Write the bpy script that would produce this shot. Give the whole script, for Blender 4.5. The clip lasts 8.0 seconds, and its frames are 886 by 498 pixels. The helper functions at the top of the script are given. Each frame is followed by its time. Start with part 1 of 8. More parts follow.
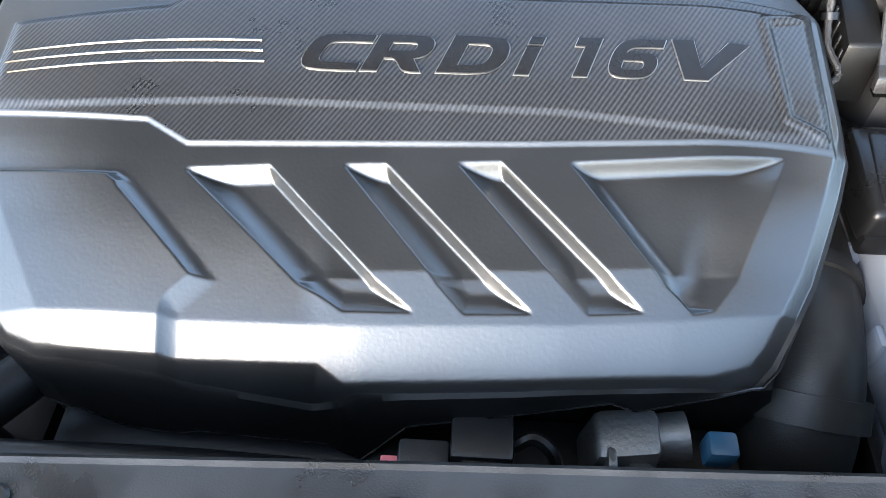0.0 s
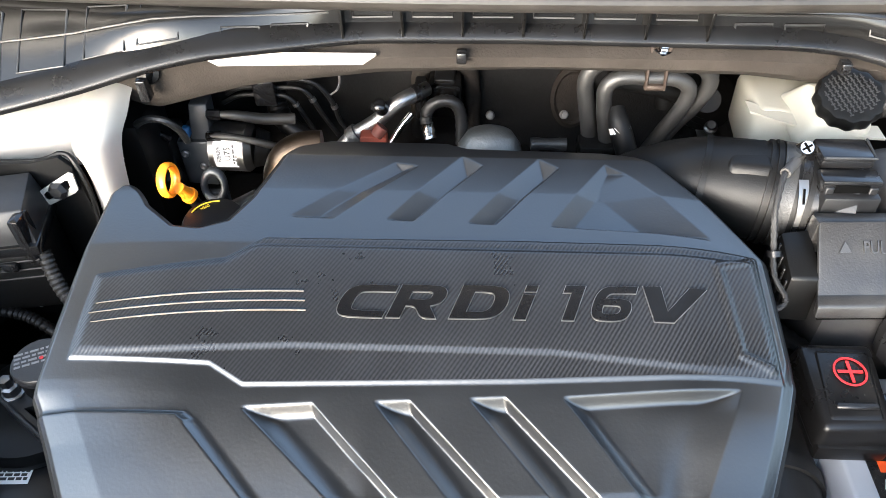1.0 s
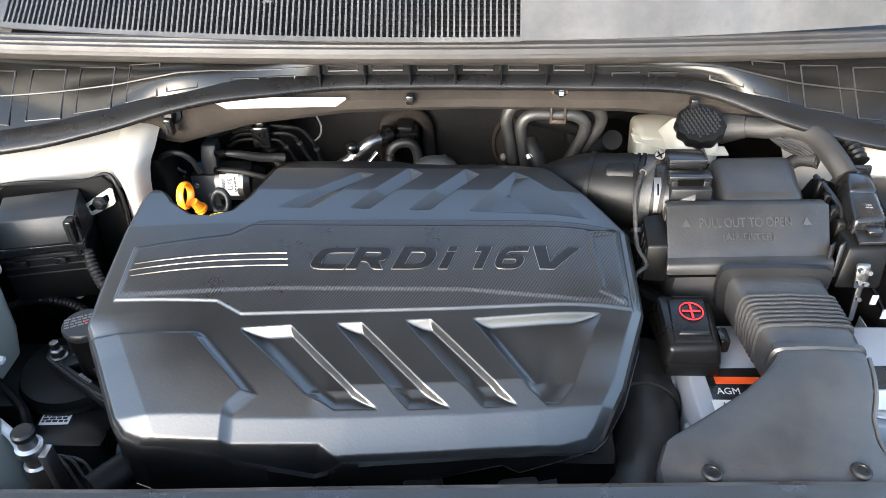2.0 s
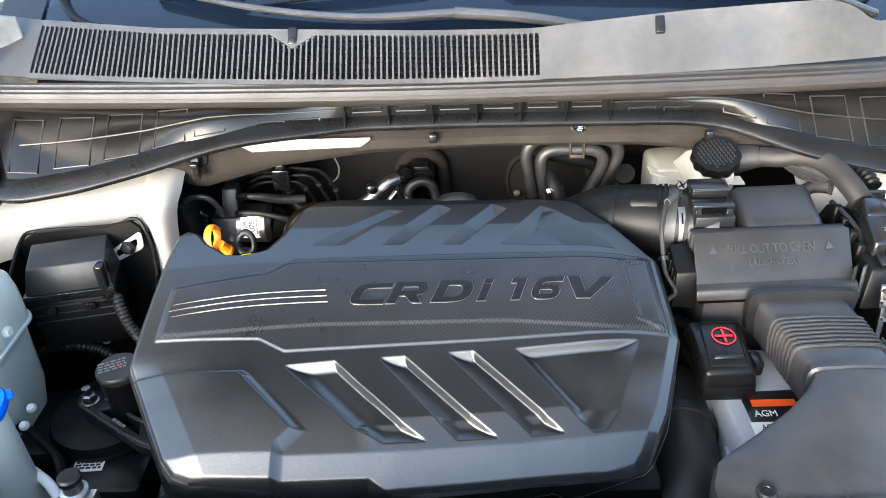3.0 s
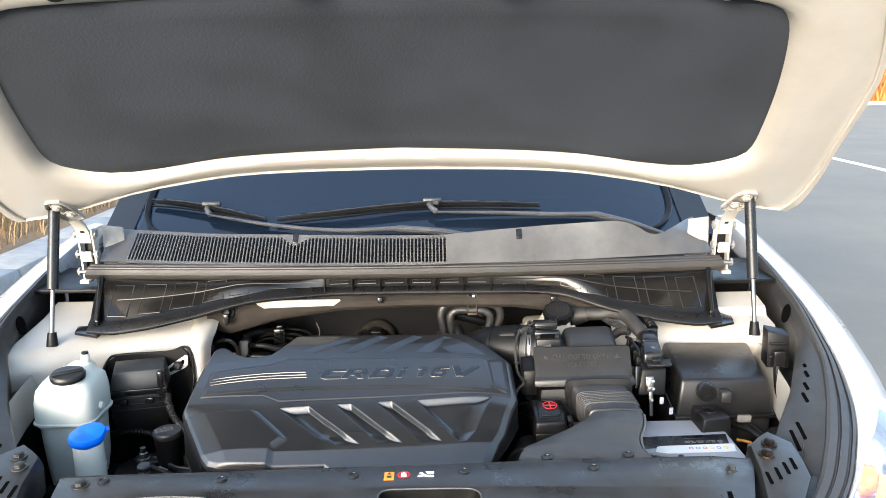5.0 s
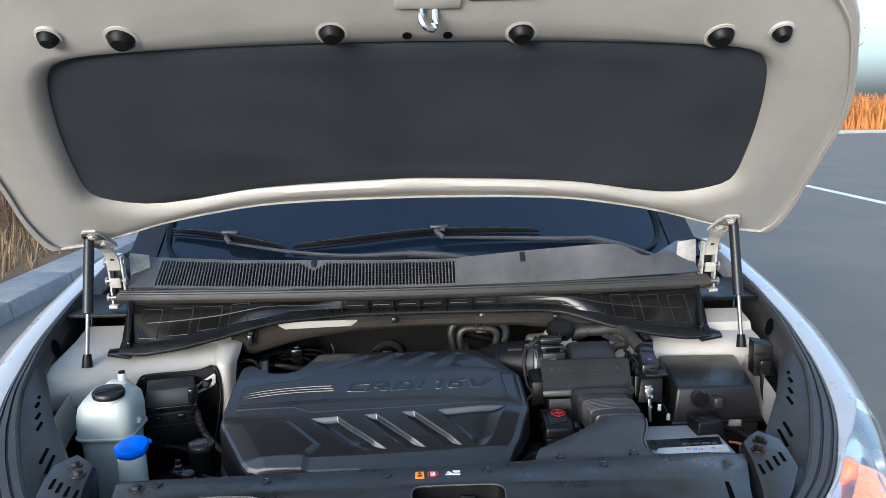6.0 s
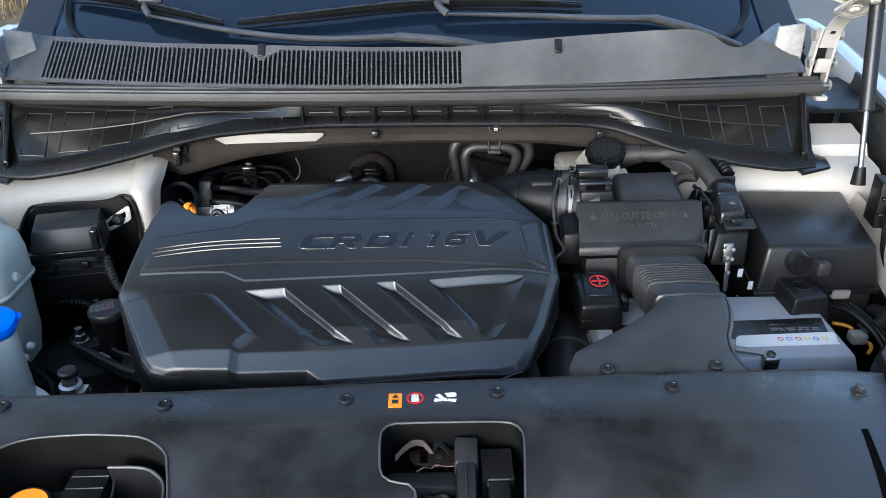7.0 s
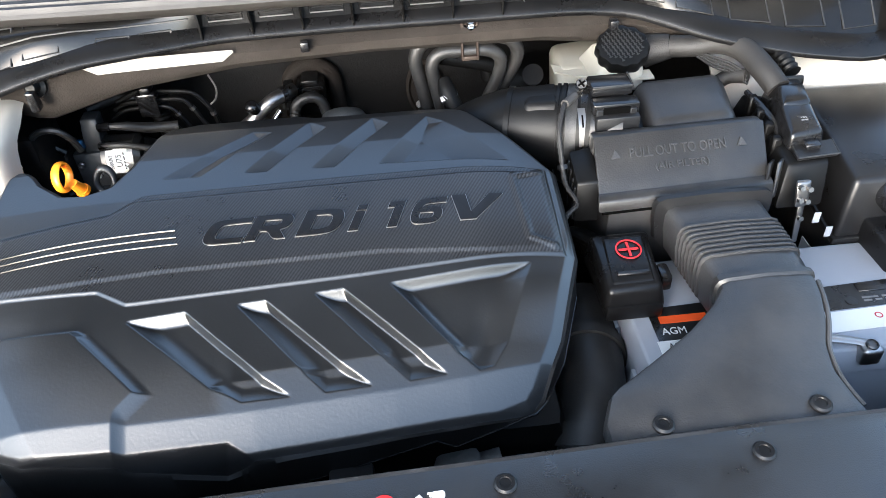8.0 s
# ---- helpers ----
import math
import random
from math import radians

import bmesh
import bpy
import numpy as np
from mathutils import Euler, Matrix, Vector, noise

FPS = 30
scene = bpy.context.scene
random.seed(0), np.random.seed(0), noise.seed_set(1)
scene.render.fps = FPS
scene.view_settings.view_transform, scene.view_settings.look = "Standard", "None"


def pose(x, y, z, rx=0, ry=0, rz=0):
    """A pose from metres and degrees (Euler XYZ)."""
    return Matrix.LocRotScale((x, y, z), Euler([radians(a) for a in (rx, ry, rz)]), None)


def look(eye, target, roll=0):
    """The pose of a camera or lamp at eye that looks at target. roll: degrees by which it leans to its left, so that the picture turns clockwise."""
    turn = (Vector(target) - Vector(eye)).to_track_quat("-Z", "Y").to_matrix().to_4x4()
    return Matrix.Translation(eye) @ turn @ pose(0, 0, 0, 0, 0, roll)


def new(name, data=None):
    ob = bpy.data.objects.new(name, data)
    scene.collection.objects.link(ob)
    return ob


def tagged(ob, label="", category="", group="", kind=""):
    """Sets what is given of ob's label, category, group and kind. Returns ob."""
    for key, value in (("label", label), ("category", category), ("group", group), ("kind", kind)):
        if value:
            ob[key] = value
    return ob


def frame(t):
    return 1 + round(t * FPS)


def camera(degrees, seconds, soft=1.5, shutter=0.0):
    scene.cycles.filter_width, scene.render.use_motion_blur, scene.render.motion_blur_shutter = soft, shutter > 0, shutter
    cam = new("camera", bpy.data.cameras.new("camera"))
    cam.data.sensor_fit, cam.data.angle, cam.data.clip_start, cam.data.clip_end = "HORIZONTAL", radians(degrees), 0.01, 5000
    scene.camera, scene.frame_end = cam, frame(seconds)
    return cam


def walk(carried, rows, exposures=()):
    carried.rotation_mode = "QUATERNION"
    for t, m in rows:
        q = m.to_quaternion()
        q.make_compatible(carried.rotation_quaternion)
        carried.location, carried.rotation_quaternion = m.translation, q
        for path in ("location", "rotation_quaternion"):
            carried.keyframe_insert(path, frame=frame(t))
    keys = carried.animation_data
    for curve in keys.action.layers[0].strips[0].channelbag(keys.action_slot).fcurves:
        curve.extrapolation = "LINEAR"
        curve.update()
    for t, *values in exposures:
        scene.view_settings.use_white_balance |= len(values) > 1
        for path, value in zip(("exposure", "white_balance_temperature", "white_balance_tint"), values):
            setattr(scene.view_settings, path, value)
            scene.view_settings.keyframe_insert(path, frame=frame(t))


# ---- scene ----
from mathutils.geometry import delaunay_2d_cdt

cam = camera(61.8, 8.0, soft=0.85)
PATH = [
    (0, (-0.028, -0.45, 1.259), (-0.11, 0.748, -0.34), -0.5),
    (0.2, (-0.033, -0.437, 1.292), (-0.131, 0.774, -0.296), -1.5),
    (0.3, (-0.037, -0.434, 1.311), (-0.123, 0.819, -0.245), -1.1),
    (0.5, (-0.034, -0.427, 1.351), (-0.127, 0.888, -0.153), -1.3),
    (0.8, (-0.038, -0.445, 1.368), (-0.115, 0.974, -0.039), -0.8),
    (1, (-0.039, -0.447, 1.379), (-0.12, 0.98, -0.02), -1.0),
    (1.5, (-0.013, -0.551, 1.417), (-0.081, 0.981, 0.134), -0.6),
    (1.7, (0.023, -0.624, 1.426), (-0.053, 0.94, 0.181), -1.0),
    (2.8, (-0.016, -0.713, 1.428), (-0.054, 0.944, 0.308), -1.8),
    (3, (-0.031, -0.696, 1.428), (-0.059, 0.969, 0.322), -1.9),
    (3.5, (-0.032, -0.676, 1.43), (-0.047, 1.017, 0.366), -2.7),
    (4, (-0.026, -0.689, 1.435), (-0.013, 1.061, 0.467), -2.6),
    (4.5, (0.031, -0.968, 1.449), (0.058, 0.903, 0.742), -1.2),
    (5, (0.06, -1.272, 1.464), (0.082, 0.675, 1.007), -0.7),
    (5.2, (0.046, -1.341, 1.465), (0.066, 0.623, 1.092), -0.7),
    (6.3, (-0.012, -1.387, 1.476), (0.084, 0.574, 1.093), -1.0),
    (6.5, (-0.008, -1.277, 1.459), (0.087, 0.647, 0.919), -0.8),
    (7, (0.029, -0.933, 1.418), (0.066, 0.822, 0.46), -0.2),
    (7.5, (0.015, -0.711, 1.391), (0.019, 0.881, 0.181), -1.9),
    (8, (0.051, -0.62, 1.378), (0.122, 0.904, 0.085), -3.7),
]
SKY_SUN = (radians(12), radians(208))          # elevation, rotation of the low evening sun
walk(cam, [(t, look(eye, target, roll)) for t, eye, target, roll in PATH],
     [(0.0, 3.72, 5330, 5.5), (1.0, 3.33, 5380, 5.5), (3.5, 3.03, 5330, 5.5), (4.5, 2.88, 5530, 5.5), (5.2, 2.5, 5580, 5.5), (6.3, 1.46, 4850, 4.5), (6.5, 1.46, 4850, 4.5), (7.0, 1.90, 4880, 4.5), (7.5, 2.43, 5080, 5.5), (8.0, 2.8, 5130, 5.5)])

# ---- light ----
world = bpy.data.worlds.new("evening_sky")
scene.world = world
world.use_nodes = True
wn = world.node_tree
sky = wn.nodes.new("ShaderNodeTexSky")
sky.sky_type, sky.sun_disc = "NISHITA", False
sky.sun_elevation, sky.sun_rotation = SKY_SUN
sky.dust_density, sky.air_density, sky.ozone_density = 3.5, 1.0, 1.5
wn.nodes["Background"].inputs["Strength"].default_value = 0.15
thin = wn.nodes.new("ShaderNodeHueSaturation")          # hazy air takes colour out of the sky
thin.inputs["Saturation"].default_value = 0.62
wn.links.new(sky.outputs["Color"], thin.inputs["Color"])
wn.links.new(thin.outputs["Color"], wn.nodes["Background"].inputs["Color"])
sun_data = bpy.data.lights.new("sun", "SUN")
sun_data.energy, sun_data.angle, sun_data.color = 1.05, radians(40), (1.0, 0.64, 0.36)
sun = new("sun", sun_data)
sun.matrix_world = look((0, 0, 20), (4.69, 8.83, 20 - 2.12))


# ---- materials ----
def material(name, base, rough=0.5, metal=0.0, grain=0.0, grain_size=900.0, vary=0.25, vary_size=9.0,
             dust=0.0, dust_colour=(0.32, 0.29, 0.25), coat=0.0, ior=1.5, transmission=0.0, rough_vary=0.12, subsurface=0.0):
    """Principled surface with broad tone changes, fine grain relief and, where asked, settled dust."""
    m = bpy.data.materials.new(name)
    m.use_nodes = True
    n, l = m.node_tree.nodes, m.node_tree.links
    p = n["Principled BSDF"]
    co = n.new("ShaderNodeTexCoord")
    big = n.new("ShaderNodeTexNoise")
    big.inputs["Scale"].default_value, big.inputs["Detail"].default_value, big.inputs["Roughness"].default_value = vary_size, 6, 0.65
    l.new(co.outputs["Object"], big.inputs["Vector"])
    ramp = n.new("ShaderNodeMapRange")
    ramp.inputs["From Min"].default_value, ramp.inputs["From Max"].default_value = 0.3, 0.7
    ramp.inputs["To Min"].default_value, ramp.inputs["To Max"].default_value = 1 - vary, 1 + vary
    l.new(big.outputs["Fac"], ramp.inputs["Value"])
    mul = n.new("ShaderNodeVectorMath")
    mul.operation = "SCALE"
    mul.inputs[0].default_value = base
    l.new(ramp.outputs["Result"], mul.inputs["Scale"])
    colour = mul.outputs["Vector"]
    if dust:
        dn = n.new("ShaderNodeTexNoise")
        dn.inputs["Scale"].default_value, dn.inputs["Detail"].default_value, dn.inputs["Roughness"].default_value = 22, 9, 0.75
        l.new(co.outputs["Object"], dn.inputs["Vector"])
        dr = n.new("ShaderNodeMapRange")
        dr.inputs["From Min"].default_value, dr.inputs["From Max"].default_value = 0.42, 0.8
        dr.inputs["To Max"].default_value = dust
        l.new(dn.outputs["Fac"], dr.inputs["Value"])
        mix = n.new("ShaderNodeMix")
        mix.data_type = "RGBA"
        mix.inputs["B"].default_value = (*dust_colour, 1)
        l.new(dr.outputs["Result"], mix.inputs["Factor"])
        l.new(colour, mix.inputs["A"])
        colour = mix.outputs["Result"]
    l.new(colour, p.inputs["Base Color"])
    rr = n.new("ShaderNodeMapRange")
    rr.inputs["From Min"].default_value, rr.inputs["From Max"].default_value = 0.3, 0.7
    rr.inputs["To Min"].default_value, rr.inputs["To Max"].default_value = max(rough - rough_vary, 0.01), min(rough + rough_vary, 1)
    l.new(big.outputs["Fac"], rr.inputs["Value"])
    l.new(rr.outputs["Result"], p.inputs["Roughness"])
    p.inputs["Metallic"].default_value, p.inputs["IOR"].default_value = metal, ior
    p.inputs["Coat Weight"].default_value, p.inputs["Transmission Weight"].default_value = coat, transmission
    p.inputs["Coat Roughness"].default_value = 0.06
    p.inputs["Subsurface Weight"].default_value = subsurface
    p.inputs["Subsurface Radius"].default_value = (0.01, 0.01, 0.01)
    if grain:
        g = n.new("ShaderNodeTexNoise")
        g.inputs["Scale"].default_value, g.inputs["Detail"].default_value = grain_size, 3
        l.new(co.outputs["Object"], g.inputs["Vector"])
        b = n.new("ShaderNodeBump")
        b.inputs["Strength"].default_value, b.inputs["Distance"].default_value = grain, 0.0006
        l.new(g.outputs["Fac"], b.inputs["Height"])
        l.new(b.outputs["Normal"], p.inputs["Normal"])
    return m


COVER = material("grained_black_plastic", (0.0055, 0.0058, 0.0063), 0.33, grain=0.16, grain_size=420, rough_vary=0.04, ior=1.78)
PLASTIC = material("black_plastic", (0.008, 0.008, 0.0085), 0.34, grain=0.2, dust=0.008, ior=1.42)
RAD_COVER = material("stained_black_plastic", (0.016, 0.016, 0.0165), 0.38, grain=0.3, vary=0.4, vary_size=11, rough_vary=0.22, ior=1.6)
PLASTIC_MATT = material("dusty_black_plastic", (0.017, 0.017, 0.0175), 0.42, grain=0.3, dust=0.06)
# for openings that are not cut: their inner shade as a black colour
DEEP = material("slot_shade_black", (0.002, 0.002, 0.002), 0.9, ior=1.08)
RUBBER_GREY = material("grey_black_seal_rubber", (0.029, 0.029, 0.030), 0.55, grain=0.3, dust=0.06)
GREY_PAINT = material("grey_primer_steel", (0.20, 0.195, 0.185), 0.45, grain=0.3, vary=0.3, vary_size=60, dust=0.35, dust_colour=(0.16, 0.12, 0.09))
# cover plastic again, with the shade of its front side put into the colour
SKIRT = material("shaded_cover_plastic", (0.003, 0.003, 0.003), 0.55, grain=0.2, ior=1.3)
YELLOW_TANK = material("yellowed_tank_plastic", (0.45, 0.43, 0.36), 0.45, vary=0.12, dust=0.2, subsurface=0.2)
ALU = material("dull_aluminium", (0.42, 0.41, 0.40), 0.36, metal=1.0, grain=0.3, vary=0.15)
LETTER = material("gloss_black_letter", (0.004, 0.004, 0.0045), 0.24, ior=1.46, vary=0.05)
EDGE_METAL = material("letter_outline", (0.36, 0.35, 0.34), 0.35, metal=1.0, vary=0.05)
DUCT = material("grey_black_duct_plastic", (0.027, 0.027, 0.028), 0.44, grain=0.5, grain_size=600, dust=0.06)
AIRBOX = material("black_airbox_plastic", (0.016, 0.016, 0.0165), 0.38, grain=0.4, grain_size=600, dust=0.05)
PLASTIC_GLOSS = material("glossy_black_plastic", (0.006, 0.006, 0.0065), 0.2, grain=0.05, dust=0.015)
# rubber; also colours the sheets and blocks that stand for deep shade
RUBBER = material("black_rubber_and_deep_shade", (0.0035, 0.0035, 0.0035), 0.45, grain=0.2, dust=0.005, ior=1.30)
HOSE = material("dusty_hose_rubber", (0.011, 0.0108, 0.0105), 0.5, grain=0.3, dust=0.06)
RAIL = material("brown_black_seal_rubber", (0.019, 0.0165, 0.014), 0.52, grain=0.2, dust=0.05)
# raised letters in a paler grey than the lid
EMBOSS = material("paler_raised_letters", (0.034, 0.034, 0.035), 0.42, grain=0.2)
TERMINAL = material("black_terminal_plastic", (0.0045, 0.0045, 0.0048), 0.30, grain=0.15, dust=0.01, ior=1.36)
COWL = material("grey_black_cowl_plastic", (0.054, 0.054, 0.055), 0.40, grain=0.3, dust=0.12)
TRAY = material("dusty_tray_plastic", (0.0045, 0.0043, 0.0041), 0.16, grain=0.03, dust=0.012, rough_vary=0.04, ior=1.40)
DARK_FELT = material("dark_firewall_felt", (0.011, 0.0108, 0.0106), 0.85, grain=1.0, grain_size=400, dust=0.006, ior=1.2)
FELT = material("brown_grey_felt", (0.021, 0.0175, 0.0145), 0.9, grain=1.0, grain_size=400, dust=0.04, ior=1.25)
PAINT = material("white_car_paint", (0.38, 0.385, 0.39), 0.30, coat=0.6, vary=0.04, rough_vary=0.05)
PAINT_IN = material("dusty_white_inner_paint", (0.36, 0.345, 0.315), 0.42, coat=0.2, vary=0.08, dust=0.3, dust_colour=(0.34, 0.27, 0.19))
TANK = material("milky_tank_plastic", (0.47, 0.50, 0.46), 0.4, vary=0.08, subsurface=0.3, dust=0.12)
BLUE = material("blue_plastic", (0.012, 0.12, 0.68), 0.42, grain=0.1, vary=0.1)
ORANGE = material("orange_plastic", (0.95, 0.30, 0.004), 0.4, vary=0.1)
RED = material("red_print", (0.45, 0.018, 0.02), 0.5, vary=0.08)
DARK_STEEL = material("grey_motor_steel", (0.13, 0.13, 0.13), 0.42, metal=1.0, grain=0.2, dust=0.1)
STEEL = material("dull_steel", (0.24, 0.235, 0.23), 0.38, metal=1.0, grain=0.2, dust=0.15)
CHROME = material("bright_metal", (0.75, 0.74, 0.72), 0.16, metal=1.0, vary=0.08)
TRIM_METAL = material("satin_trim", (0.11, 0.104, 0.097), 0.42, metal=1.0, vary=0.08)
CAST = material("cast_aluminium", (0.20, 0.20, 0.195), 0.5, metal=0.9, grain=0.8, grain_size=300, dust=0.2)
BROWN_METAL = material("heat_stained_steel", (0.045, 0.034, 0.027), 0.45, metal=1.0, grain=0.3, dust=0.1)
BATTERY = material("grey_battery_plastic", (0.33, 0.35, 0.39), 0.45, grain=0.2, vary=0.06, dust=0.1)
LABEL_WHITE = material("white_label", (0.78, 0.78, 0.76), 0.5, vary=0.05)
LABEL_BLACK = material("black_label", (0.012, 0.012, 0.012), 0.3, vary=0.05)
INK = material("black_print", (0.02, 0.02, 0.02), 0.5, vary=0.05)
GREY_PRINT = material("grey_print", (0.16, 0.16, 0.16), 0.5, vary=0.05)
YELLOW = material("yellow_print", (0.8, 0.6, 0.03), 0.5, vary=0.05)
INSULATION = material("dark_hood_felt", (0.019, 0.0235, 0.032), 0.85, grain=1.0, grain_size=260, vary=0.35, vary_size=4)
ASPHALT = material("asphalt", (0.158, 0.146, 0.120), 0.9, grain=1.0, grain_size=90, vary=0.2, vary_size=0.8, dust=0.25, dust_colour=(0.20, 0.19, 0.18))
CONCRETE = material("kerb_concrete", (0.27, 0.27, 0.265), 0.85, grain=0.8, grain_size=120, vary=0.2)
LINE = material("road_line_paint", (0.72, 0.72, 0.70), 0.7, grain=0.5, grain_size=60, vary=0.15)
SOIL = material("dry_soil", (0.20, 0.13, 0.07), 0.95, grain=1.0, grain_size=40, vary=0.4, vary_size=2)
STRAW = material("dry_grass", (0.24, 0.165, 0.08), 0.8, vary=0.35, vary_size=3)
TWIG = material("bare_twigs", (0.16, 0.09, 0.06), 0.85, vary=0.3)
AUTUMN = material("rust_bushes", (0.42, 0.17, 0.04), 0.8, vary=0.35, vary_size=2)
# dark tint with the sky's blue reflection put into its colour
GLASS = material("tinted_glass_with_sky_blue", (0.030, 0.052, 0.095), 0.015, vary=0.02, rough_vary=0.005, transmission=0.85)
DASH = material("dashboard", (0.04, 0.042, 0.047), 0.7, grain=0.3)
CLEAR = material("clear_lens", (0.97, 0.98, 1.0), 0.02, vary=0.02, rough_vary=0.01, transmission=0.98)
# indicator amber, saturated to carry the low sun's orange reflection
AMBER = material("amber_lens_and_sun_glow", (0.95, 0.24, 0.002), 0.3, vary=0.15, vary_size=60)
HEATED = material("straw_stained_steel", (0.10, 0.074, 0.052), 0.42, metal=1.0, grain=0.3, vary=0.35, vary_size=30, dust=0.1)
AMBER_WIRE = material("amber_wire_sheath", (0.42, 0.19, 0.012), 0.45)
GREY_CAST = material("grey_block", (0.020, 0.021, 0.022), 0.42, metal=0.2, grain=0.5, dust=0.1)


def weave_material():
    """Twill-textured black panel: fine diagonal ribs crossed by short steps."""
    m = material("carbon_weave_panel", (0.009, 0.0094, 0.0104), 0.30, rough_vary=0.04)
    n, l = m.node_tree.nodes, m.node_tree.links
    p = n["Principled BSDF"]
    co = n.new("ShaderNodeTexCoord")
    waves = []
    for turn, scale in ((32, 235.0), (-58, 150.0)):
        mp = n.new("ShaderNodeMapping")
        mp.inputs["Rotation"].default_value = (0, 0, radians(turn))
        l.new(co.outputs["Object"], mp.inputs["Vector"])
        w = n.new("ShaderNodeTexWave")
        w.inputs["Scale"].default_value = scale * 0.5
        w.inputs["Distortion"].default_value = 0.0
        l.new(mp.outputs["Vector"], w.inputs["Vector"])
        waves.append(w)
    add = n.new("ShaderNodeMath")
    add.operation = "MULTIPLY_ADD"
    add.inputs[1].default_value = 0.15
    l.new(waves[1].outputs["Fac"], add.inputs[0])
    l.new(waves[0].outputs["Fac"], add.inputs[2])
    b = n.new("ShaderNodeBump")
    b.inputs["Strength"].default_value, b.inputs["Distance"].default_value = 0.26, 0.0005
    l.new(add.outputs["Value"], b.inputs["Height"])
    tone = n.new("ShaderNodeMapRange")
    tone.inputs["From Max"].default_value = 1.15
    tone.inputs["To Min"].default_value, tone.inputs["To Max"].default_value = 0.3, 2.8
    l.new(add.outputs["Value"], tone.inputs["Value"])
    old = p.inputs["Base Color"].links[0].from_socket
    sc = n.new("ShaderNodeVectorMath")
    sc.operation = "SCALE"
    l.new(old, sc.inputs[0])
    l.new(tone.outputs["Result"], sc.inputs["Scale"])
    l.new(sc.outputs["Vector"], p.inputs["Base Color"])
    l.new(b.outputs["Normal"], p.inputs["Normal"])
    return m


WEAVE = weave_material()


# ---- building helpers ----
def place_of(ob):
    v = Vector((0, 0, 0))
    while ob:
        v, ob = v + ob.location, ob.parent
    return v


def thing(name, at, label, category, group="", kind=""):
    ob = new(name)
    ob.location, ob.empty_display_size = at, 0.02
    return tagged(ob, label, category, group, kind)


def part(name, bm, mat, parent, label="", smooth=40):
    """One mesh object under a thing or part; bm (or a mesh) is given in world places."""
    if isinstance(bm, bpy.types.Mesh):
        me = bm
    else:
        me = bpy.data.meshes.new(name)
        bmesh.ops.recalc_face_normals(bm, faces=bm.faces)
        bm.to_mesh(me)
        bm.free()
    if parent:
        me.transform(Matrix.Translation(-place_of(parent)))
    if not me.materials:
        me.materials.append(mat)
    if smooth:
        me.shade_smooth()
        me.set_sharp_from_angle(angle=radians(smooth))
    ob = new(name, me)
    ob.parent = parent
    return tagged(ob, label)


def rbox(x0, x1, y0, y1, z0, z1, r=0.004, seg=2, bm=None, m=None):
    """A box with rounded edges."""
    return hexa([(x0, y0, z0), (x1, y0, z0), (x1, y1, z0), (x0, y1, z0), (x0, y0, z1), (x1, y0, z1), (x1, y1, z1), (x0, y1, z1)], r, seg, bm, m)


def hexa(c, r=0.004, seg=2, bm=None, m=None):
    """A rounded block from eight corners: four below, four above, both anticlockwise."""
    out = bm or bmesh.new()
    one = bmesh.new()
    v = [one.verts.new(p) for p in c]
    for f in ((3, 2, 1, 0), (4, 5, 6, 7), (0, 1, 5, 4), (1, 2, 6, 5), (2, 3, 7, 6), (3, 0, 4, 7)):
        one.faces.new([v[i] for i in f])
    if r:
        bmesh.ops.bevel(one, geom=one.edges[:], offset=r, segments=seg, profile=0.5, affect="EDGES", clamp_overlap=True)
    return merge(out, one, m)


def merge(out, one, m=None):
    if m:
        bmesh.ops.transform(one, matrix=m, verts=one.verts)
    me = bpy.data.meshes.new("tmp")
    one.to_mesh(me)
    one.free()
    out.from_mesh(me)
    bpy.data.meshes.remove(me)
    return out


def smooth_path(points, steps=6):
    """Catmull-Rom points through the given ones."""
    p = [Vector(q) for q in points]
    p = [2 * p[0] - p[1], *p, 2 * p[-1] - p[-2]]
    out = []
    for i in range(1, len(p) - 2):
        for k in range(steps):
            t = k / steps
            a, b, c, d = p[i - 1:i + 3]
            out.append(0.5 * (2 * b + (c - a) * t + (2 * a - 5 * b + 4 * c - d) * t * t + (3 * b - a - 3 * c + d) * t ** 3))
    out.append(p[-2])
    return out


def tube(points, r, sides=10, steps=6, bm=None, flat=1.0, ribs=0.0, rib_step=2):
    """A round tube along a smooth path; r may be a number or one per point; ribs: corrugation depth."""
    bm = bm or bmesh.new()
    path = smooth_path(points, steps) if steps > 1 else [Vector(q) for q in points]
    n = len(path)
    radii = r if isinstance(r, (list, tuple)) else [r] * len(points)
    up = Vector((0.13, 0.21, 0.97)).normalized()
    rings = []
    for i, p in enumerate(path):
        d = (path[min(i + 1, n - 1)] - path[max(i - 1, 0)]).normalized()
        side = d.cross(up)
        if side.length < 1e-3:
            side = d.cross(Vector((1, 0, 0)))
        side.normalize()
        top = side.cross(d).normalized()
        f = i / max(n - 1, 1) * (len(radii) - 1)
        k = min(int(f), len(radii) - 2) if len(radii) > 1 else 0
        rad = radii[k] + (radii[min(k + 1, len(radii) - 1)] - radii[k]) * (f - k)
        if ribs and (i // rib_step) % 2:
            rad -= ribs
        rings.append([bm.verts.new(p + side * math.cos(a) * rad + top * math.sin(a) * rad * flat) for a in (2 * math.pi * s / sides for s in range(sides))])
    for a, b in zip(rings, rings[1:]):
        for s in range(sides):
            bm.faces.new((a[s], a[(s + 1) % sides], b[(s + 1) % sides], b[s]))
    bm.faces.new(rings[0][::-1])
    bm.faces.new(rings[-1])
    return bm


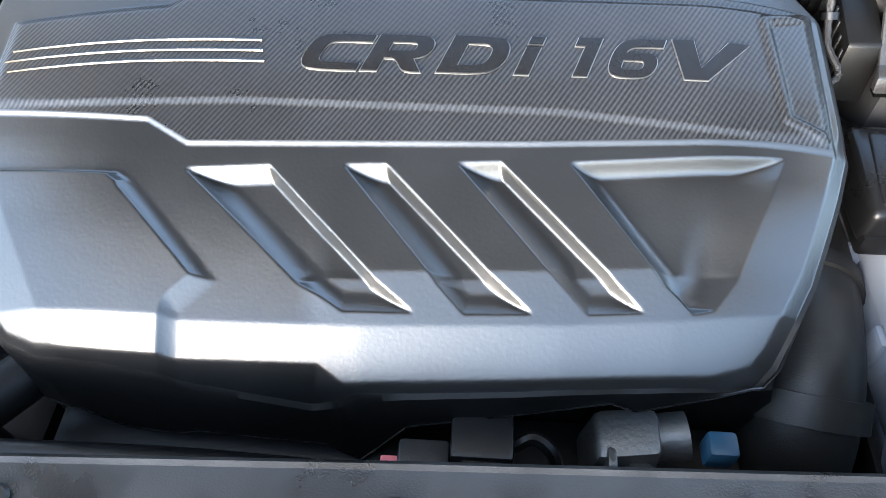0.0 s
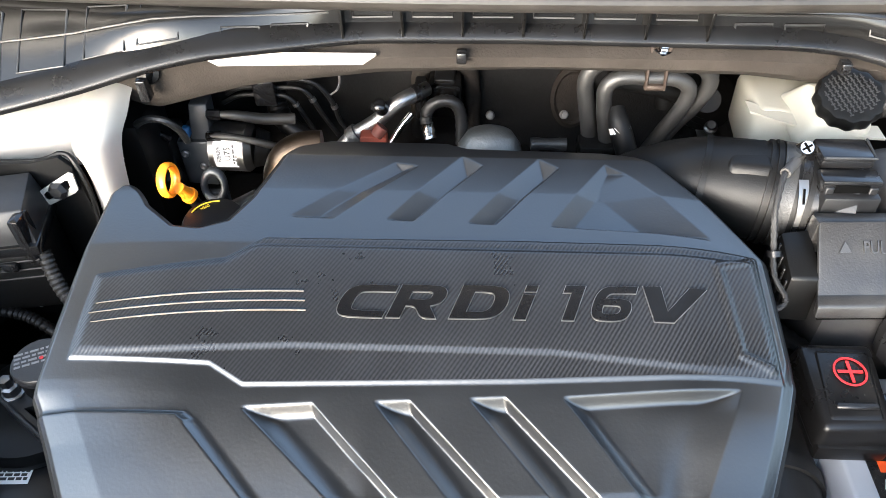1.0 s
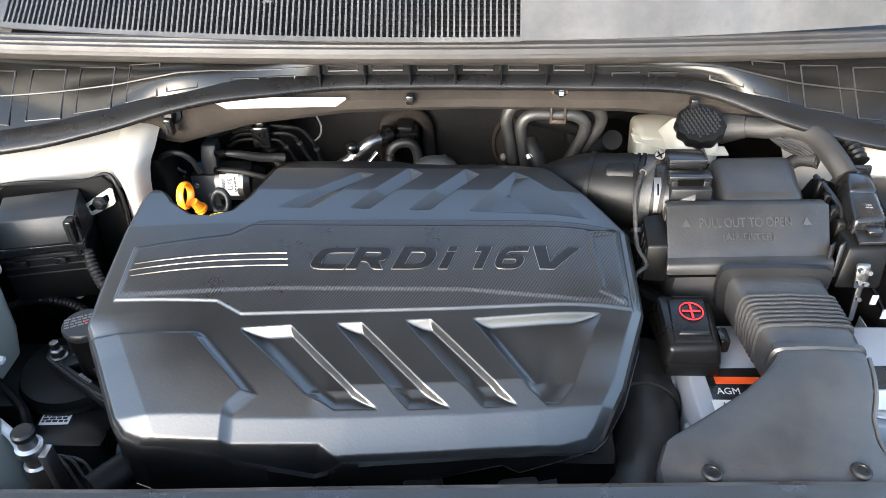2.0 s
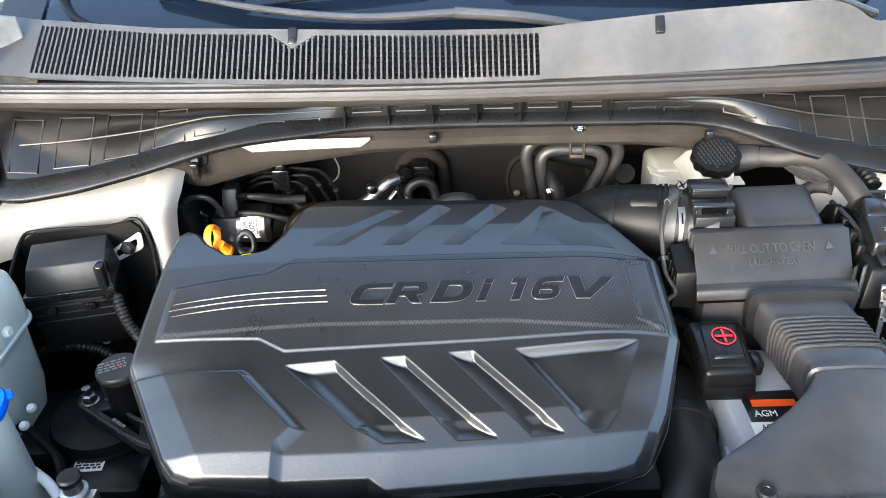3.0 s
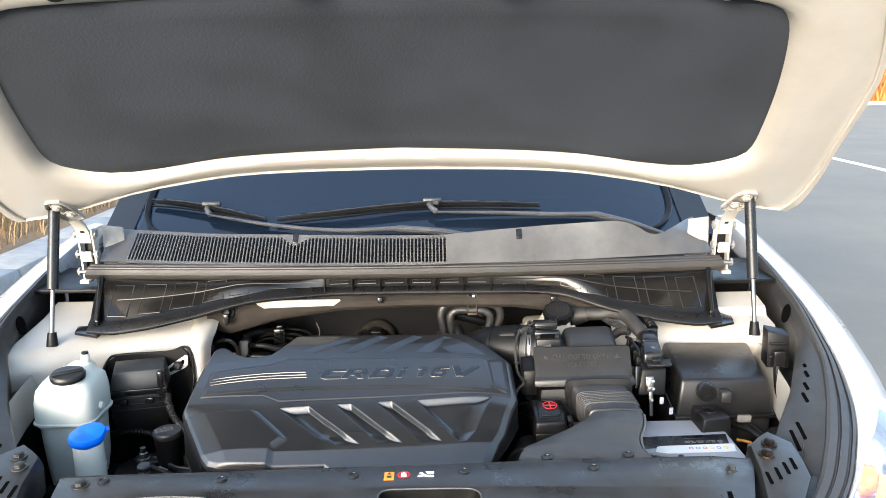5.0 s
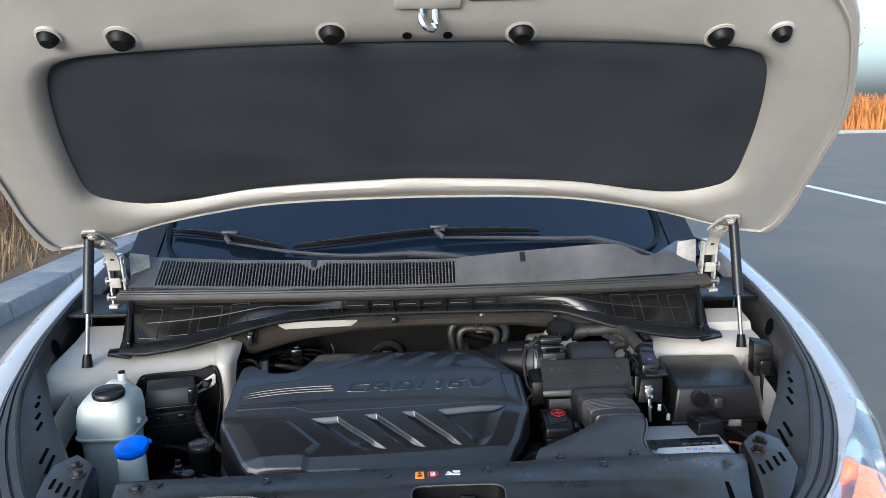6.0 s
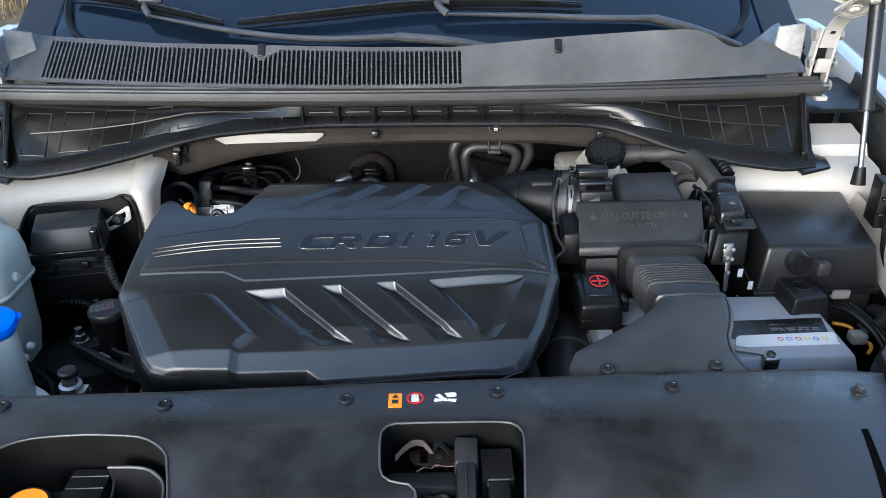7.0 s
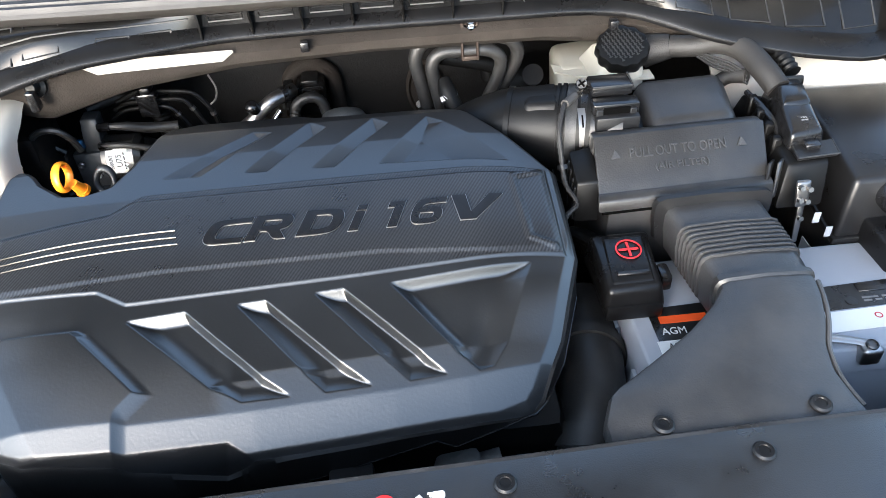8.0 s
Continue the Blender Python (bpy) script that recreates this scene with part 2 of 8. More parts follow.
def lathe(profile, sides=32, m=None, bm=None):
    """A turned shape round z from (radius, height) pairs, then moved by m."""
    out = bm or bmesh.new()
    one = bmesh.new()
    rings = []
    for r, z in profile:
        if r < 1e-6:
            rings.append([one.verts.new((0, 0, z))])
        else:
            rings.append([one.verts.new((r * math.cos(2 * math.pi * s / sides), r * math.sin(2 * math.pi * s / sides), z)) for s in range(sides)])
    for a, b in zip(rings, rings[1:]):
        for s in range(sides):
            t = (s + 1) % sides
            if len(a) == 1 and len(b) == 1:
                continue
            if len(a) == 1:
                one.faces.new((a[0], b[t], b[s]))
            elif len(b) == 1:
                one.faces.new((a[s], a[t], b[0]))
            else:
                one.faces.new((a[s], a[t], b[t], b[s]))
    return merge(out, one, m)


def torus(r, w, h, m):
    """A ring of radius r with an oval section, w across and h along its axis."""
    return lathe([(r + w * math.cos(2 * math.pi * k / 14), h * math.sin(2 * math.pi * k / 14)) for k in range(15)], 40, m)


def aim(at, axis):
    """A pose whose z axis points along axis."""
    return Matrix.Translation(at) @ Vector(axis).to_track_quat("Z", "Y").to_matrix().to_4x4()


def loft(rows, bm=None, thick=0.0, closed=False):
    """A sheet through rows of equal numbers of points; thick gives it a back."""
    bm = bm or bmesh.new()
    one = bmesh.new()
    grid = [[one.verts.new(p) for p in row] for row in rows]
    for a, b in zip(grid, grid[1:]):
        for i in range(len(a) - (0 if closed else 1)):
            j = (i + 1) % len(a)
            one.faces.new((a[i], a[j], b[j], b[i]))
    if thick:
        bmesh.ops.recalc_face_normals(one, faces=one.faces)
        bmesh.ops.solidify(one, geom=one.faces[:], thickness=thick)
    return merge(bm, one)


def slab(outline, z0, z1, r=0.0, seg=2, bm=None, m=None, holes=()):
    """A flat plate from a plan outline, with rounded edges."""
    out = bm or bmesh.new()
    one = bmesh.new()
    loops = [outline, *holes]
    edges = []
    for lp in loops:
        vs = [one.verts.new((x, y, z1)) for x, y in lp]
        edges += [one.edges.new((vs[i], vs[(i + 1) % len(vs)])) for i in range(len(vs))]
    bmesh.ops.triangle_fill(one, use_beauty=True, use_dissolve=True, edges=edges)
    ext = bmesh.ops.extrude_face_region(one, geom=one.faces[:])
    bmesh.ops.translate(one, vec=(0, 0, z0 - z1), verts=[g for g in ext["geom"] if isinstance(g, bmesh.types.BMVert)])
    bmesh.ops.recalc_face_normals(one, faces=one.faces)
    if r:
        sharp = [e for e in one.edges if len(e.link_faces) == 2 and e.calc_face_angle() > 1.0 and abs(e.verts[0].co.z - e.verts[1].co.z) < 1e-6]
        bmesh.ops.bevel(one, geom=sharp, offset=r, segments=seg, profile=0.5, affect="EDGES", clamp_overlap=True)
    return merge(out, one, m)


def round_rect(x0, x1, y0, y1, r, n=5):
    pts = []
    for cx, cy, a0 in ((x1 - r, y1 - r, 0), (x0 + r, y1 - r, 90), (x0 + r, y0 + r, 180), (x1 - r, y0 + r, 270)):
        pts += [(cx + r * math.cos(radians(a0 + 90 * k / n)), cy + r * math.sin(radians(a0 + 90 * k / n))) for k in range(n + 1)]
    return pts


def letters(body, depth=0.0006, bevel=0.0, shear=0.0):
    """Built-in font as a mesh in its own plane, scaled to a box 1 wide and 1 high at the origin."""
    cu = bpy.data.curves.new("letters", "FONT")
    cu.body, cu.extrude, cu.shear, cu.resolution_u = body, 0.01, shear, 3
    ob = new("letters", cu)
    me = bpy.data.meshes.new_from_object(ob.evaluated_get(bpy.context.evaluated_depsgraph_get()))
    bpy.data.objects.remove(ob)
    bpy.data.curves.remove(cu)
    co = np.empty(len(me.vertices) * 3)
    me.vertices.foreach_get("co", co)
    co = co.reshape(-1, 3)
    lo, hi = co.min(0), co.max(0)
    co[:, :2] = (co[:, :2] - lo[:2]) / (hi - lo)[:2]
    co[:, 2] = (co[:, 2] - lo[2]) / max(hi[2] - lo[2], 1e-9) * depth
    me.vertices.foreach_set("co", co.ravel())
    me.materials.clear()
    return me


def writing(name, body, m, w, h, mat, parent, depth=0.0006, shear=0.0, label=""):
    """Lettering w by h metres on the plane of the pose m."""
    me = letters(body, depth, shear=shear)
    me.transform(m @ Matrix.Diagonal((w, h, 1, 1)))
    return part(name, me, mat, parent, label, smooth=0)


def bars(m, w, h, rows, mat, parent, name="print_bar", seed=1, gap=0.45):
    """Small print as plain bars on the plane of the pose m."""
    rnd = random.Random(seed)
    bm = bmesh.new()
    step = h / rows
    for k in range(rows):
        x = 0.0
        while x < w * 0.94:
            l = min(rnd.uniform(0.08, 0.26) * w, w - x)
            rbox(x, x + l, k * step + step * gap / 2, (k + 1) * step - step * gap / 2, 0, 0.0004, 0, bm=bm, m=m)
            x += l + 0.05 * w
    return part(name, bm, mat, parent, smooth=0)


def bolt(parent, at, axis=(0, 0, 1), r=0.008, h=0.006, mat=None, name="bolt"):
    bm = lathe([(r * 1.5, 0), (r * 1.5, h * 0.25), (r * 1.05, h * 0.3)], 20, aim(at, axis))
    lathe([(r, h * 0.25), (r, h * 0.9), (r * 0.85, h), (0, h)], 6, aim(at, axis), bm)
    return part(name, bm, mat or STEEL, parent)


def push_clip(parent, at, axis=(0, 0, 1), r=0.011, mat=None):
    bm = lathe([(r, 0), (r, 0.0022), (r * 0.82, 0.0036), (r * 0.55, 0.0036), (r * 0.5, 0.0026), (r * 0.3, 0.0026), (0, 0.003)], 24, aim(at, axis))
    return part("push_clip", bm, mat or PLASTIC_MATT, parent)


# ---- street ----
ground = part("ground", slab([(-900, -900), (900, -900), (900, 900), (-900, 900)], -0.2, 0.0), ASPHALT, None)
tagged(ground, "worn grey asphalt road and car park", "road", kind="structure")
line_bm = slab([(5.95, -6.0), (6.10, -6.0), (7.32, 18.0), (7.17, 18.0)], 0.0005, 0.004)
tagged(part("road_line", line_bm, LINE, None), "white painted line on the asphalt", "road marking", kind="structure")
KERB = thing("kerb", (-3.2, 0, 0), "pale concrete kerb stones along the road edge", "kerb", kind="structure")
kerb_mesh = None
for k in range(24):
    y0 = -4 + k
    bm = hexa([(-3.35, y0 + 0.004, -0.05), (-2.95, y0 + 0.004, -0.05), (-2.95, y0 + 0.996, -0.05), (-3.35, y0 + 0.996, -0.05),
               (-3.35, y0 + 0.004, 0.14), (-2.98, y0 + 0.004, 0.13), (-2.98, y0 + 0.996, 0.13), (-3.35, y0 + 0.996, 0.14)], 0.012)
    if kerb_mesh is None:
        stone = part("kerb_stone", bm, CONCRETE, KERB)
        kerb_mesh = stone.data
    else:
        bm.free()
        stone = new("kerb_stone", kerb_mesh)
        stone.parent, stone.location = KERB, (0, k, 0)
rv = random.Random(5)
bm = loft([[(-3.35 - u * u * 14, -6 + 1.6 * j, 0.10 + 0.10 * u + 1.2 * max(u - 0.4, 0) * u + rv.uniform(-0.03, 0.05) * (u > 0)) for j in range(30)] for u in (i / 12 for i in range(13))])
tagged(part("verge", bm, SOIL, None), "dry brown earth bank beside the kerb", "verge", kind="structure")


def blades(name, count, box, height, mat, label, category, width=0.006, lean=0.5, seed=3, base=None):
    """Many thin bent blades or twigs in one mesh."""
    r = random.Random(seed)
    verts, faces = [], []
    for _ in range(count):
        x, y = r.uniform(box[0], box[1]), r.uniform(box[2], box[3])
        z = base(x, y) if base else 0.0
        h, a = r.uniform(*height), r.uniform(0, 6.3)
        dx, dy, w = math.cos(a) * lean * h * r.random(), math.sin(a) * lean * h * r.random(), width * r.uniform(0.6, 1.4)
        wx, wy = -math.sin(a) * w, math.cos(a) * w
        k = len(verts)
        verts += [(x - wx, y - wy, z), (x + wx, y + wy, z), (x + dx * 0.4 + wx * 0.7, y + dy * 0.4 + wy * 0.7, z + h * 0.6),
                  (x + dx * 0.4 - wx * 0.7, y + dy * 0.4 - wy * 0.7, z + h * 0.6), (x + dx, y + dy, z + h)]
        faces += [(k, k + 1, k + 2, k + 3), (k + 3, k + 2, k + 4)]
    me = bpy.data.meshes.new(name)
    me.from_pydata(verts, [], faces)
    return tagged(part(name, me, mat, None, smooth=0), label, category, kind="stuff")


bank = lambda x, y: 0.12 + 0.02 * (-3.35 - x)
blades("dry_grass", 9000, (-6.0, -3.4, 2.5, 16), (0.06, 0.30), STRAW, "tufts of dry straw-coloured grass on the verge", "grass", 0.007, 0.7, 3, bank)
blades("bare_shrubs", 7000, (-11.0, -4.2, 5.0, 26), (0.5, 1.25), TWIG, "dark bare shrubs on the bank", "shrub", 0.010, 0.9, 4, bank)
blades("far_bushes", 9000, (13.0, 40.0, 33.0, 44.0), (0.5, 1.9), AUTUMN, "rust-orange bushes beyond the road", "shrub", 0.05, 0.6, 8)
tagged(part("far_kerb", slab([(10, 32.0), (60, 25.0), (60, 25.5), (10, 32.5)], 0.0, 0.15, 0.02), CONCRETE, None), "pale kerb along the far side of the road", "kerb", kind="structure")


def bare_tree(at, h, seed):
    """A leafless tree: tapered trunk and forking limbs."""
    r = random.Random(seed)
    t = thing("bare_tree", at, "slender leafless tree lit by evening sun", "tree", "trees beyond the road")
    base = Vector(at)
    top = base + Vector((r.uniform(-0.3, 0.3), r.uniform(-0.3, 0.3), h))
    part("trunk", tube([base, base.lerp(top, 0.5) + Vector((r.uniform(-0.15, 0.15), 0, 0)), top], [0.10, 0.07, 0.02], 7, 4), TWIG, t)
    bm = bmesh.new()
    for k in range(26):
        p = base.lerp(top, r.uniform(0.2, 0.95))
        d = Vector((r.uniform(-1, 1), r.uniform(-1, 1), r.uniform(0.5, 1.6))).normalized() * h * r.uniform(0.15, 0.35)
        tube([p, p + d * 0.5 + Vector((0, 0, 0.1)), p + d], [0.03, 0.018, 0.006], 5, 2, bm)
        for q in range(5):
            s = p + d * r.uniform(0.3, 0.95)
            e = Vector((r.uniform(-1, 1), r.uniform(-1, 1), r.uniform(0.2, 1.2))).normalized() * h * r.uniform(0.05, 0.12)
            tube([s, s + e], [0.012, 0.004], 4, 1, bm)
    part("limbs", bm, TWIG, t)
    return t


for k in range(12):
    bare_tree((16 + 2.4 * k + rv.uniform(-0.8, 0.8), 36 + rv.uniform(-2, 5), 0), rv.uniform(5, 8.5), 20 + k)

# ---- car body ----
def hood_gap(y):
    """Half width of the bonnet opening, and the height of its edge, at y."""
    ys_ = [y - 0.05, y - 0.025, y, y + 0.025, y + 0.05]
    x = sum(float(v) for v in np.interp(ys_, [-0.62, -0.52, -0.42, -0.25, -0.10, 0.10, 0.30, 0.60], [0.36, 0.49, 0.595, 0.695, 0.745, 0.785, 0.80, 0.81])) / 5
    z = float(np.interp(y, [-0.62, -0.42, -0.25, -0.10, 0.10, 0.30, 0.60], [0.90, 0.925, 0.95, 0.975, 1.01, 1.045, 1.09]))
    return x, z


CAR = thing("car", (0, 0, 0), "white car round the open engine bay", "car")
YS = [-0.62 + 0.04 * k for k in range(33)]
for s in (-1, 1):
    rows = [[], [], [], [], [], [], []]
    for y in YS:
        x, z = hood_gap(y)
        for row, (dx, dz) in zip(rows, ((-0.002, -0.05), (0.0, -0.004), (0.004, 0.002), (0.03, 0.004), (0.07, -0.02), (0.105, -0.10), (0.115, -0.42))):
            row.append((s * (x + dx), y - (0.0 if dx < 0.05 else dx * 0.35 * max(0.0, -y)), z + dz))
    back = [k for k, y in enumerate(YS) if y > -0.23]
    part("fender", loft([[row[k] for k in back] for row in rows]), PAINT, CAR)
    part("fender_lip", loft([[row[k] for k in range(back[0] + 1)] for row in rows[:3]]), PAINT, CAR)
    fey = [-0.46 + 0.02 * k for k in range(14)]
    part("fender_edge", loft([[(s * (hood_gap(y)[0] + 0.003 + u * float(np.interp(y, [-0.45, -0.33, -0.22, -0.20], [0.003, 0.012, 0.036, 0.040]))), y, hood_gap(y)[1] + h) for y in fey] for u, h in ((0.0, 0.0025), (0.5, 0.0045), (1.0, 0.003), (1.06, -0.006))]), PAINT, CAR)
    # inner apron below the bonnet gap
    rows = [[(s * (hood_gap(y)[0] - d), y, h if h < 0 else h) for y in YS if y > -0.44] for d, h in ((0.075, 0.93), (0.082, 0.895), (0.087, 0.865))]
    part("inner_wall", loft(rows), PAINT_IN, CAR)
    # from here down the apron is black
    rows = [[(s * (hood_gap(y)[0] - d), y, h) for y in YS if y > -0.44] for d, h in ((0.084, 0.866), (0.10, 0.45))]
    part("inner_liner", loft(rows), RUBBER, CAR, "black sheet below the painted apron")
    # strut tower shelf under the cowl tray
    sx0 = 0.412 if s < 0 else 0.42
    xs = [sx0 + (0.75 - sx0) * k / 12 for k in range(13)]
    yf = [float(np.interp(x, [0.39, 0.45, 0.57, 0.62, 0.66, 0.75], [0.165, 0.155, 0.118, 0.085, 0.05, 0.0])) for x in xs] if s < 0 else [0.150 - 0.02 * k / 12 for k in range(13)]
    prof = ((0.26, 1.0), (0.20, 0.985), (0.06, 0.968), (0.022, 0.962), (0.006, 0.950), (0.0, 0.930), (0.004, 0.90))
    part("tower_shelf", loft([[(s * x, f + d if d < 0.1 else d, z) for x, f in zip(xs, yf)] for d, z in prof], thick=0.003), PAINT_IN, CAR)
post = [[(-0.392, 0.25, 0.985), (-0.388, 0.17, 0.965), (-0.394, 0.13, 0.90), (-0.39, 0.10, 0.60)], [(-0.405, 0.25, 0.988), (-0.402, 0.135, 0.965), (-0.402, 0.108, 0.90), (-0.404, 0.08, 0.60)],
        [(-0.425, 0.25, 0.988), (-0.424, 0.125, 0.962), (-0.415, 0.104, 0.90), (-0.430, 0.085, 0.60)], [(-0.446, 0.25, 0.985), (-0.440, 0.135, 0.945), (-0.424, 0.118, 0.895), (-0.445, 0.10, 0.60)]]
post = [[tuple(p) for p in smooth_path(r, 6)] for r in post]
post = [[tuple(p) for p in smooth_path(list(c), 4)] for c in zip(*post)]
part("rail_post", loft(post, thick=0.003), PAINT_IN, CAR, smooth=70)
part("firewall", rbox(-0.80, 0.80, 0.400, 0.425, 0.40, 1.025, 0.004), DARK_FELT, CAR, "dark felt-covered firewall")
part("cowl_box", rbox(-0.80, 0.80, 0.235, 0.425, 1.026, 1.034, 0.002), RUBBER, CAR, "dark underside of the cowl")
# black blocks close the bay's depths; the shade there is their colour
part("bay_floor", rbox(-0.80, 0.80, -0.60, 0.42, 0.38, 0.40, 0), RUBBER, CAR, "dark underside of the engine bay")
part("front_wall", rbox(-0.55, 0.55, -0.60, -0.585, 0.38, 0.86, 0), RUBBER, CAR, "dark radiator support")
part("wheel_house", rbox(-0.75, -0.40, 0.19, 0.275, 0.40, 0.925, 0.01), RUBBER, CAR, "black block standing for the shaded well behind the fuse box")

# ---- cowl, windscreen ----
def tray_lip(x):
    if x < 0:
        at, ys, zs = [0, 0.15, 0.3, 0.36, 0.41, 0.5, 0.58, 0.625], [0.207, 0.205, 0.172, 0.160, 0.147, 0.127, 0.118, 0.135], [1.030, 1.030, 1.028, 1.018, 1.006, 0.990, 0.981, 0.981]
    else:
        at, ys, zs = [0, 0.15, 0.26, 0.32, 0.36, 0.41, 0.5, 0.58, 0.625], [0.207, 0.203, 0.200, 0.192, 0.170, 0.147, 0.127, 0.118, 0.135], [1.030, 1.030, 1.030, 1.027, 1.018, 1.006, 0.990, 0.981, 0.981]
    return float(soft(abs(x), at, ys)), float(soft(abs(x), at, zs))


def soft(v, xs, ys, w=0.02):
    return sum(np.interp(v + o * w, xs, ys) for o in (-1, -0.5, 0, 0.5, 1)) / 5


def rail(x):
    return 0.176 + 0.07 * x * x, 1.082


TOPX = [-0.66, -0.607, -0.413, -0.228, -0.07, 0.073, 0.15, 0.27, 0.395, 0.45, 0.485, 0.510, 0.540, 0.575, 0.64, 0.67]
TOPY = [0.365, 0.340, 0.281, 0.259, 0.240, 0.232, 0.240, 0.247, 0.240, 0.240, 0.245, 0.250, 0.255, 0.290, 0.385, 0.41]
TOPZ = [1.140, 1.140, 1.140, 1.140, 1.140, 1.141, 1.146, 1.154, 1.163, 1.164, 1.152, 1.133, 1.131, 1.139, 1.140, 1.140]


def cowl_top(x):
    return float(soft(x, TOPX, TOPY, 0.012)), float(soft(x, TOPX, TOPZ, 0.012))


def cowl_low(x):
    return 0.193 + 0.17 * x * x, 1.089


COWLX = [-0.63 + 0.02 * k for k in range(64)]
TRAYT = thing("cowl_tray", (0, 0.2, 1.03), "dusty black plastic tray with ribs and outlined pads below the windscreen", "cowl tray")
def tray_at(x, v):
    y1, z1 = tray_lip(x)
    y0, z0 = 0.206, 1.066
    swell = 0.012 * math.exp(-((abs(x) - 0.335) / 0.055) ** 2) * math.sin(math.pi * min(v, 1.0))
    return Vector((x, y0 + (y1 - y0) * v - swell * 0.7, z0 + (z1 - z0) * (v ** 1.25) + swell * 0.7))
part("tray", loft([[tray_at(x, v / 6) for x in COWLX] for v in range(7)], thick=0.003), TRAY, TRAYT)
part("lip", loft([[(x, tray_lip(x)[0] - d, tray_lip(x)[1] + h) for x in COWLX] for d, h in ((-0.012, 0.017), (-0.006, 0.0145), (0.000, 0.0105), (0.006, 0.0055), (0.0100, 0.0010), (0.0112, -0.0010), (0.0115, -0.003), (0.0105, -0.006), (0.0, -0.008))]), TERMINAL, TRAYT, "glossy black lower lip")
part("lip_bead", tube([(x, tray_lip(x)[0] - 0.0112, tray_lip(x)[1] - 0.0010) for x in COWLX], 0.0007, 6, 1), PLASTIC_MATT, TRAYT)
for s in (-1, 1):
    part("end_wall", hexa([(s * 0.605, 0.125, 0.983), (s * 0.618, 0.125, 0.983), (s * 0.640, 0.215, 1.06), (s * 0.622, 0.215, 1.06),
                           (s * 0.605, 0.125, 1.000), (s * 0.612, 0.125, 1.002), (s * 0.632, 0.215, 1.082), (s * 0.622, 0.215, 1.082)], 0.002), TRAY, TRAYT)
    part("end_flange", slab([(s * 0.60, 0.10), (s * 0.655, 0.125), (s * 0.665, 0.16), (s * 0.64, 0.21), (s * 0.60, 0.14)][::s], 0.972, 0.978, 0.002), PLASTIC_GLOSS, TRAYT)
for k in range(7):
    x = -0.167 + 0.057 * k
    y, z = tray_lip(x)
    part("rib", hexa([(x - 0.0015, y - 0.010, z), (x + 0.0015, y - 0.010, z), (x + 0.0015, y + 0.004, z), (x - 0.0015, y + 0.004, z),
                      (x - 0.0015, 0.188, 1.066), (x + 0.0015, 0.188, 1.066), (x + 0.0015, 0.206, 1.066), (x - 0.0015, 0.206, 1.066)], 0.0006, 1), TRAY, TRAYT)


def tray_line(pts, r=0.0011):
    part("outline_bead", tube([tray_at(x, v) + Vector((0, -0.001, 0.0006)) for x, v in pts], r, 5, 1), PLASTIC_MATT, TRAYT)


for s in (-1, 1):
    for k, (a, b) in enumerate(((0.315, 0.352), (0.366, 0.405), (0.425, 0.468), (0.487, 0.530), (0.552, 0.590))):
        tray_line([(s * a, 0.22), (s * b, 0.20), (s * (b + 0.004), 0.78), (s * (a + 0.003), 0.80), (s * a, 0.22)])
    tray_line([(s * x / 100, 0.48 + 0.0004 * (x - 18)) for x in range(18, 60, 4)])
    for a in (0.20, 0.245):
        tray_line([(s * a, 0.70), (s * (a + 0.034), 0.68), (s * (a + 0.036), 0.88), (s * (a + 0.002), 0.90), (s * a, 0.70)])
for k in range(6):
    x = -0.158 + 0.057 * k
    tray_line([(x, 0.45), (x + 0.038, 0.45), (x + 0.038, 0.62), (x, 0.62), (x, 0.45)])

COWLP = thing("windscreen_cowl", (0, 0.22, 1.1), "grey-black plastic cowl panel with a long slotted air grille", "cowl panel")
part("seal_rail", loft([[(x, rail(x)[0] + d, rail(x)[1] + h) for x in [-0.66 + 0.02 * k for k in range(67)]] for d, h in
                        ((0.028, -0.020), (0.012, -0.021), (0.004, -0.018), (0.0, -0.013), (-0.001, -0.008), (0.001, -0.0045), (0.0035, -0.0060), (0.0050, -0.0030), (0.0065, 0.0005), (0.0100, 0.0015), (0.0120, -0.0015), (0.0135, -0.0015), (0.0150, 0.0030), (0.0200, 0.0045), (0.0235, 0.0020), (0.0250, 0.0025), (0.0265, 0.0055), (0.030, 0.007))], thick=0.0), RAIL, COWLP, "ribbed rubber bonnet seal")
GX0, GX1 = -0.592, 0.084
def cowl_face(x, v, lift=0.0):
    (y0, z0), (y1, z1) = cowl_low(x), cowl_top(x)
    return Vector((x, y0 + (y1 - y0) * v - lift * 0.75, z0 + (z1 - z0) * v + lift * 0.66))
solid_x = [GX1 + (0.655 - GX1) * k / 56 for k in range(57)]
part("solid_panel", loft([[cowl_face(x, v / 5) for x in solid_x] for v in range(6)], thick=0.003), COWL, COWLP)
part("end_panel", loft([[cowl_face(x, v / 3) for x in (-0.655, -0.635, -0.61, GX0)] for v in range(4)], thick=0.003), COWL, COWLP)
part("top_edge", loft([[cowl_top(x)[0] + 0 and (x, 0, 0) or (x, cowl_top(x)[0] + d, cowl_top(x)[1] + h) for x in [-0.655 + 0.01 * k for k in range(132)]] for d, h in ((-0.005, -0.006), (-0.002, 0.0005), (0.003, 0.002), (0.012, -0.003), (0.03, -0.02))]), COWL, COWLP)
# a plain black sheet paints the shade seen through the slots
part("grille_back", loft([[cowl_face(x, v, -0.022) for x in [GX0 + (GX1 - GX0) * k / 20 for k in range(21)]] for v in (-0.15, 0.5, 1.05)]), RUBBER, COWLP, "black sheet standing for the shade behind the grille")
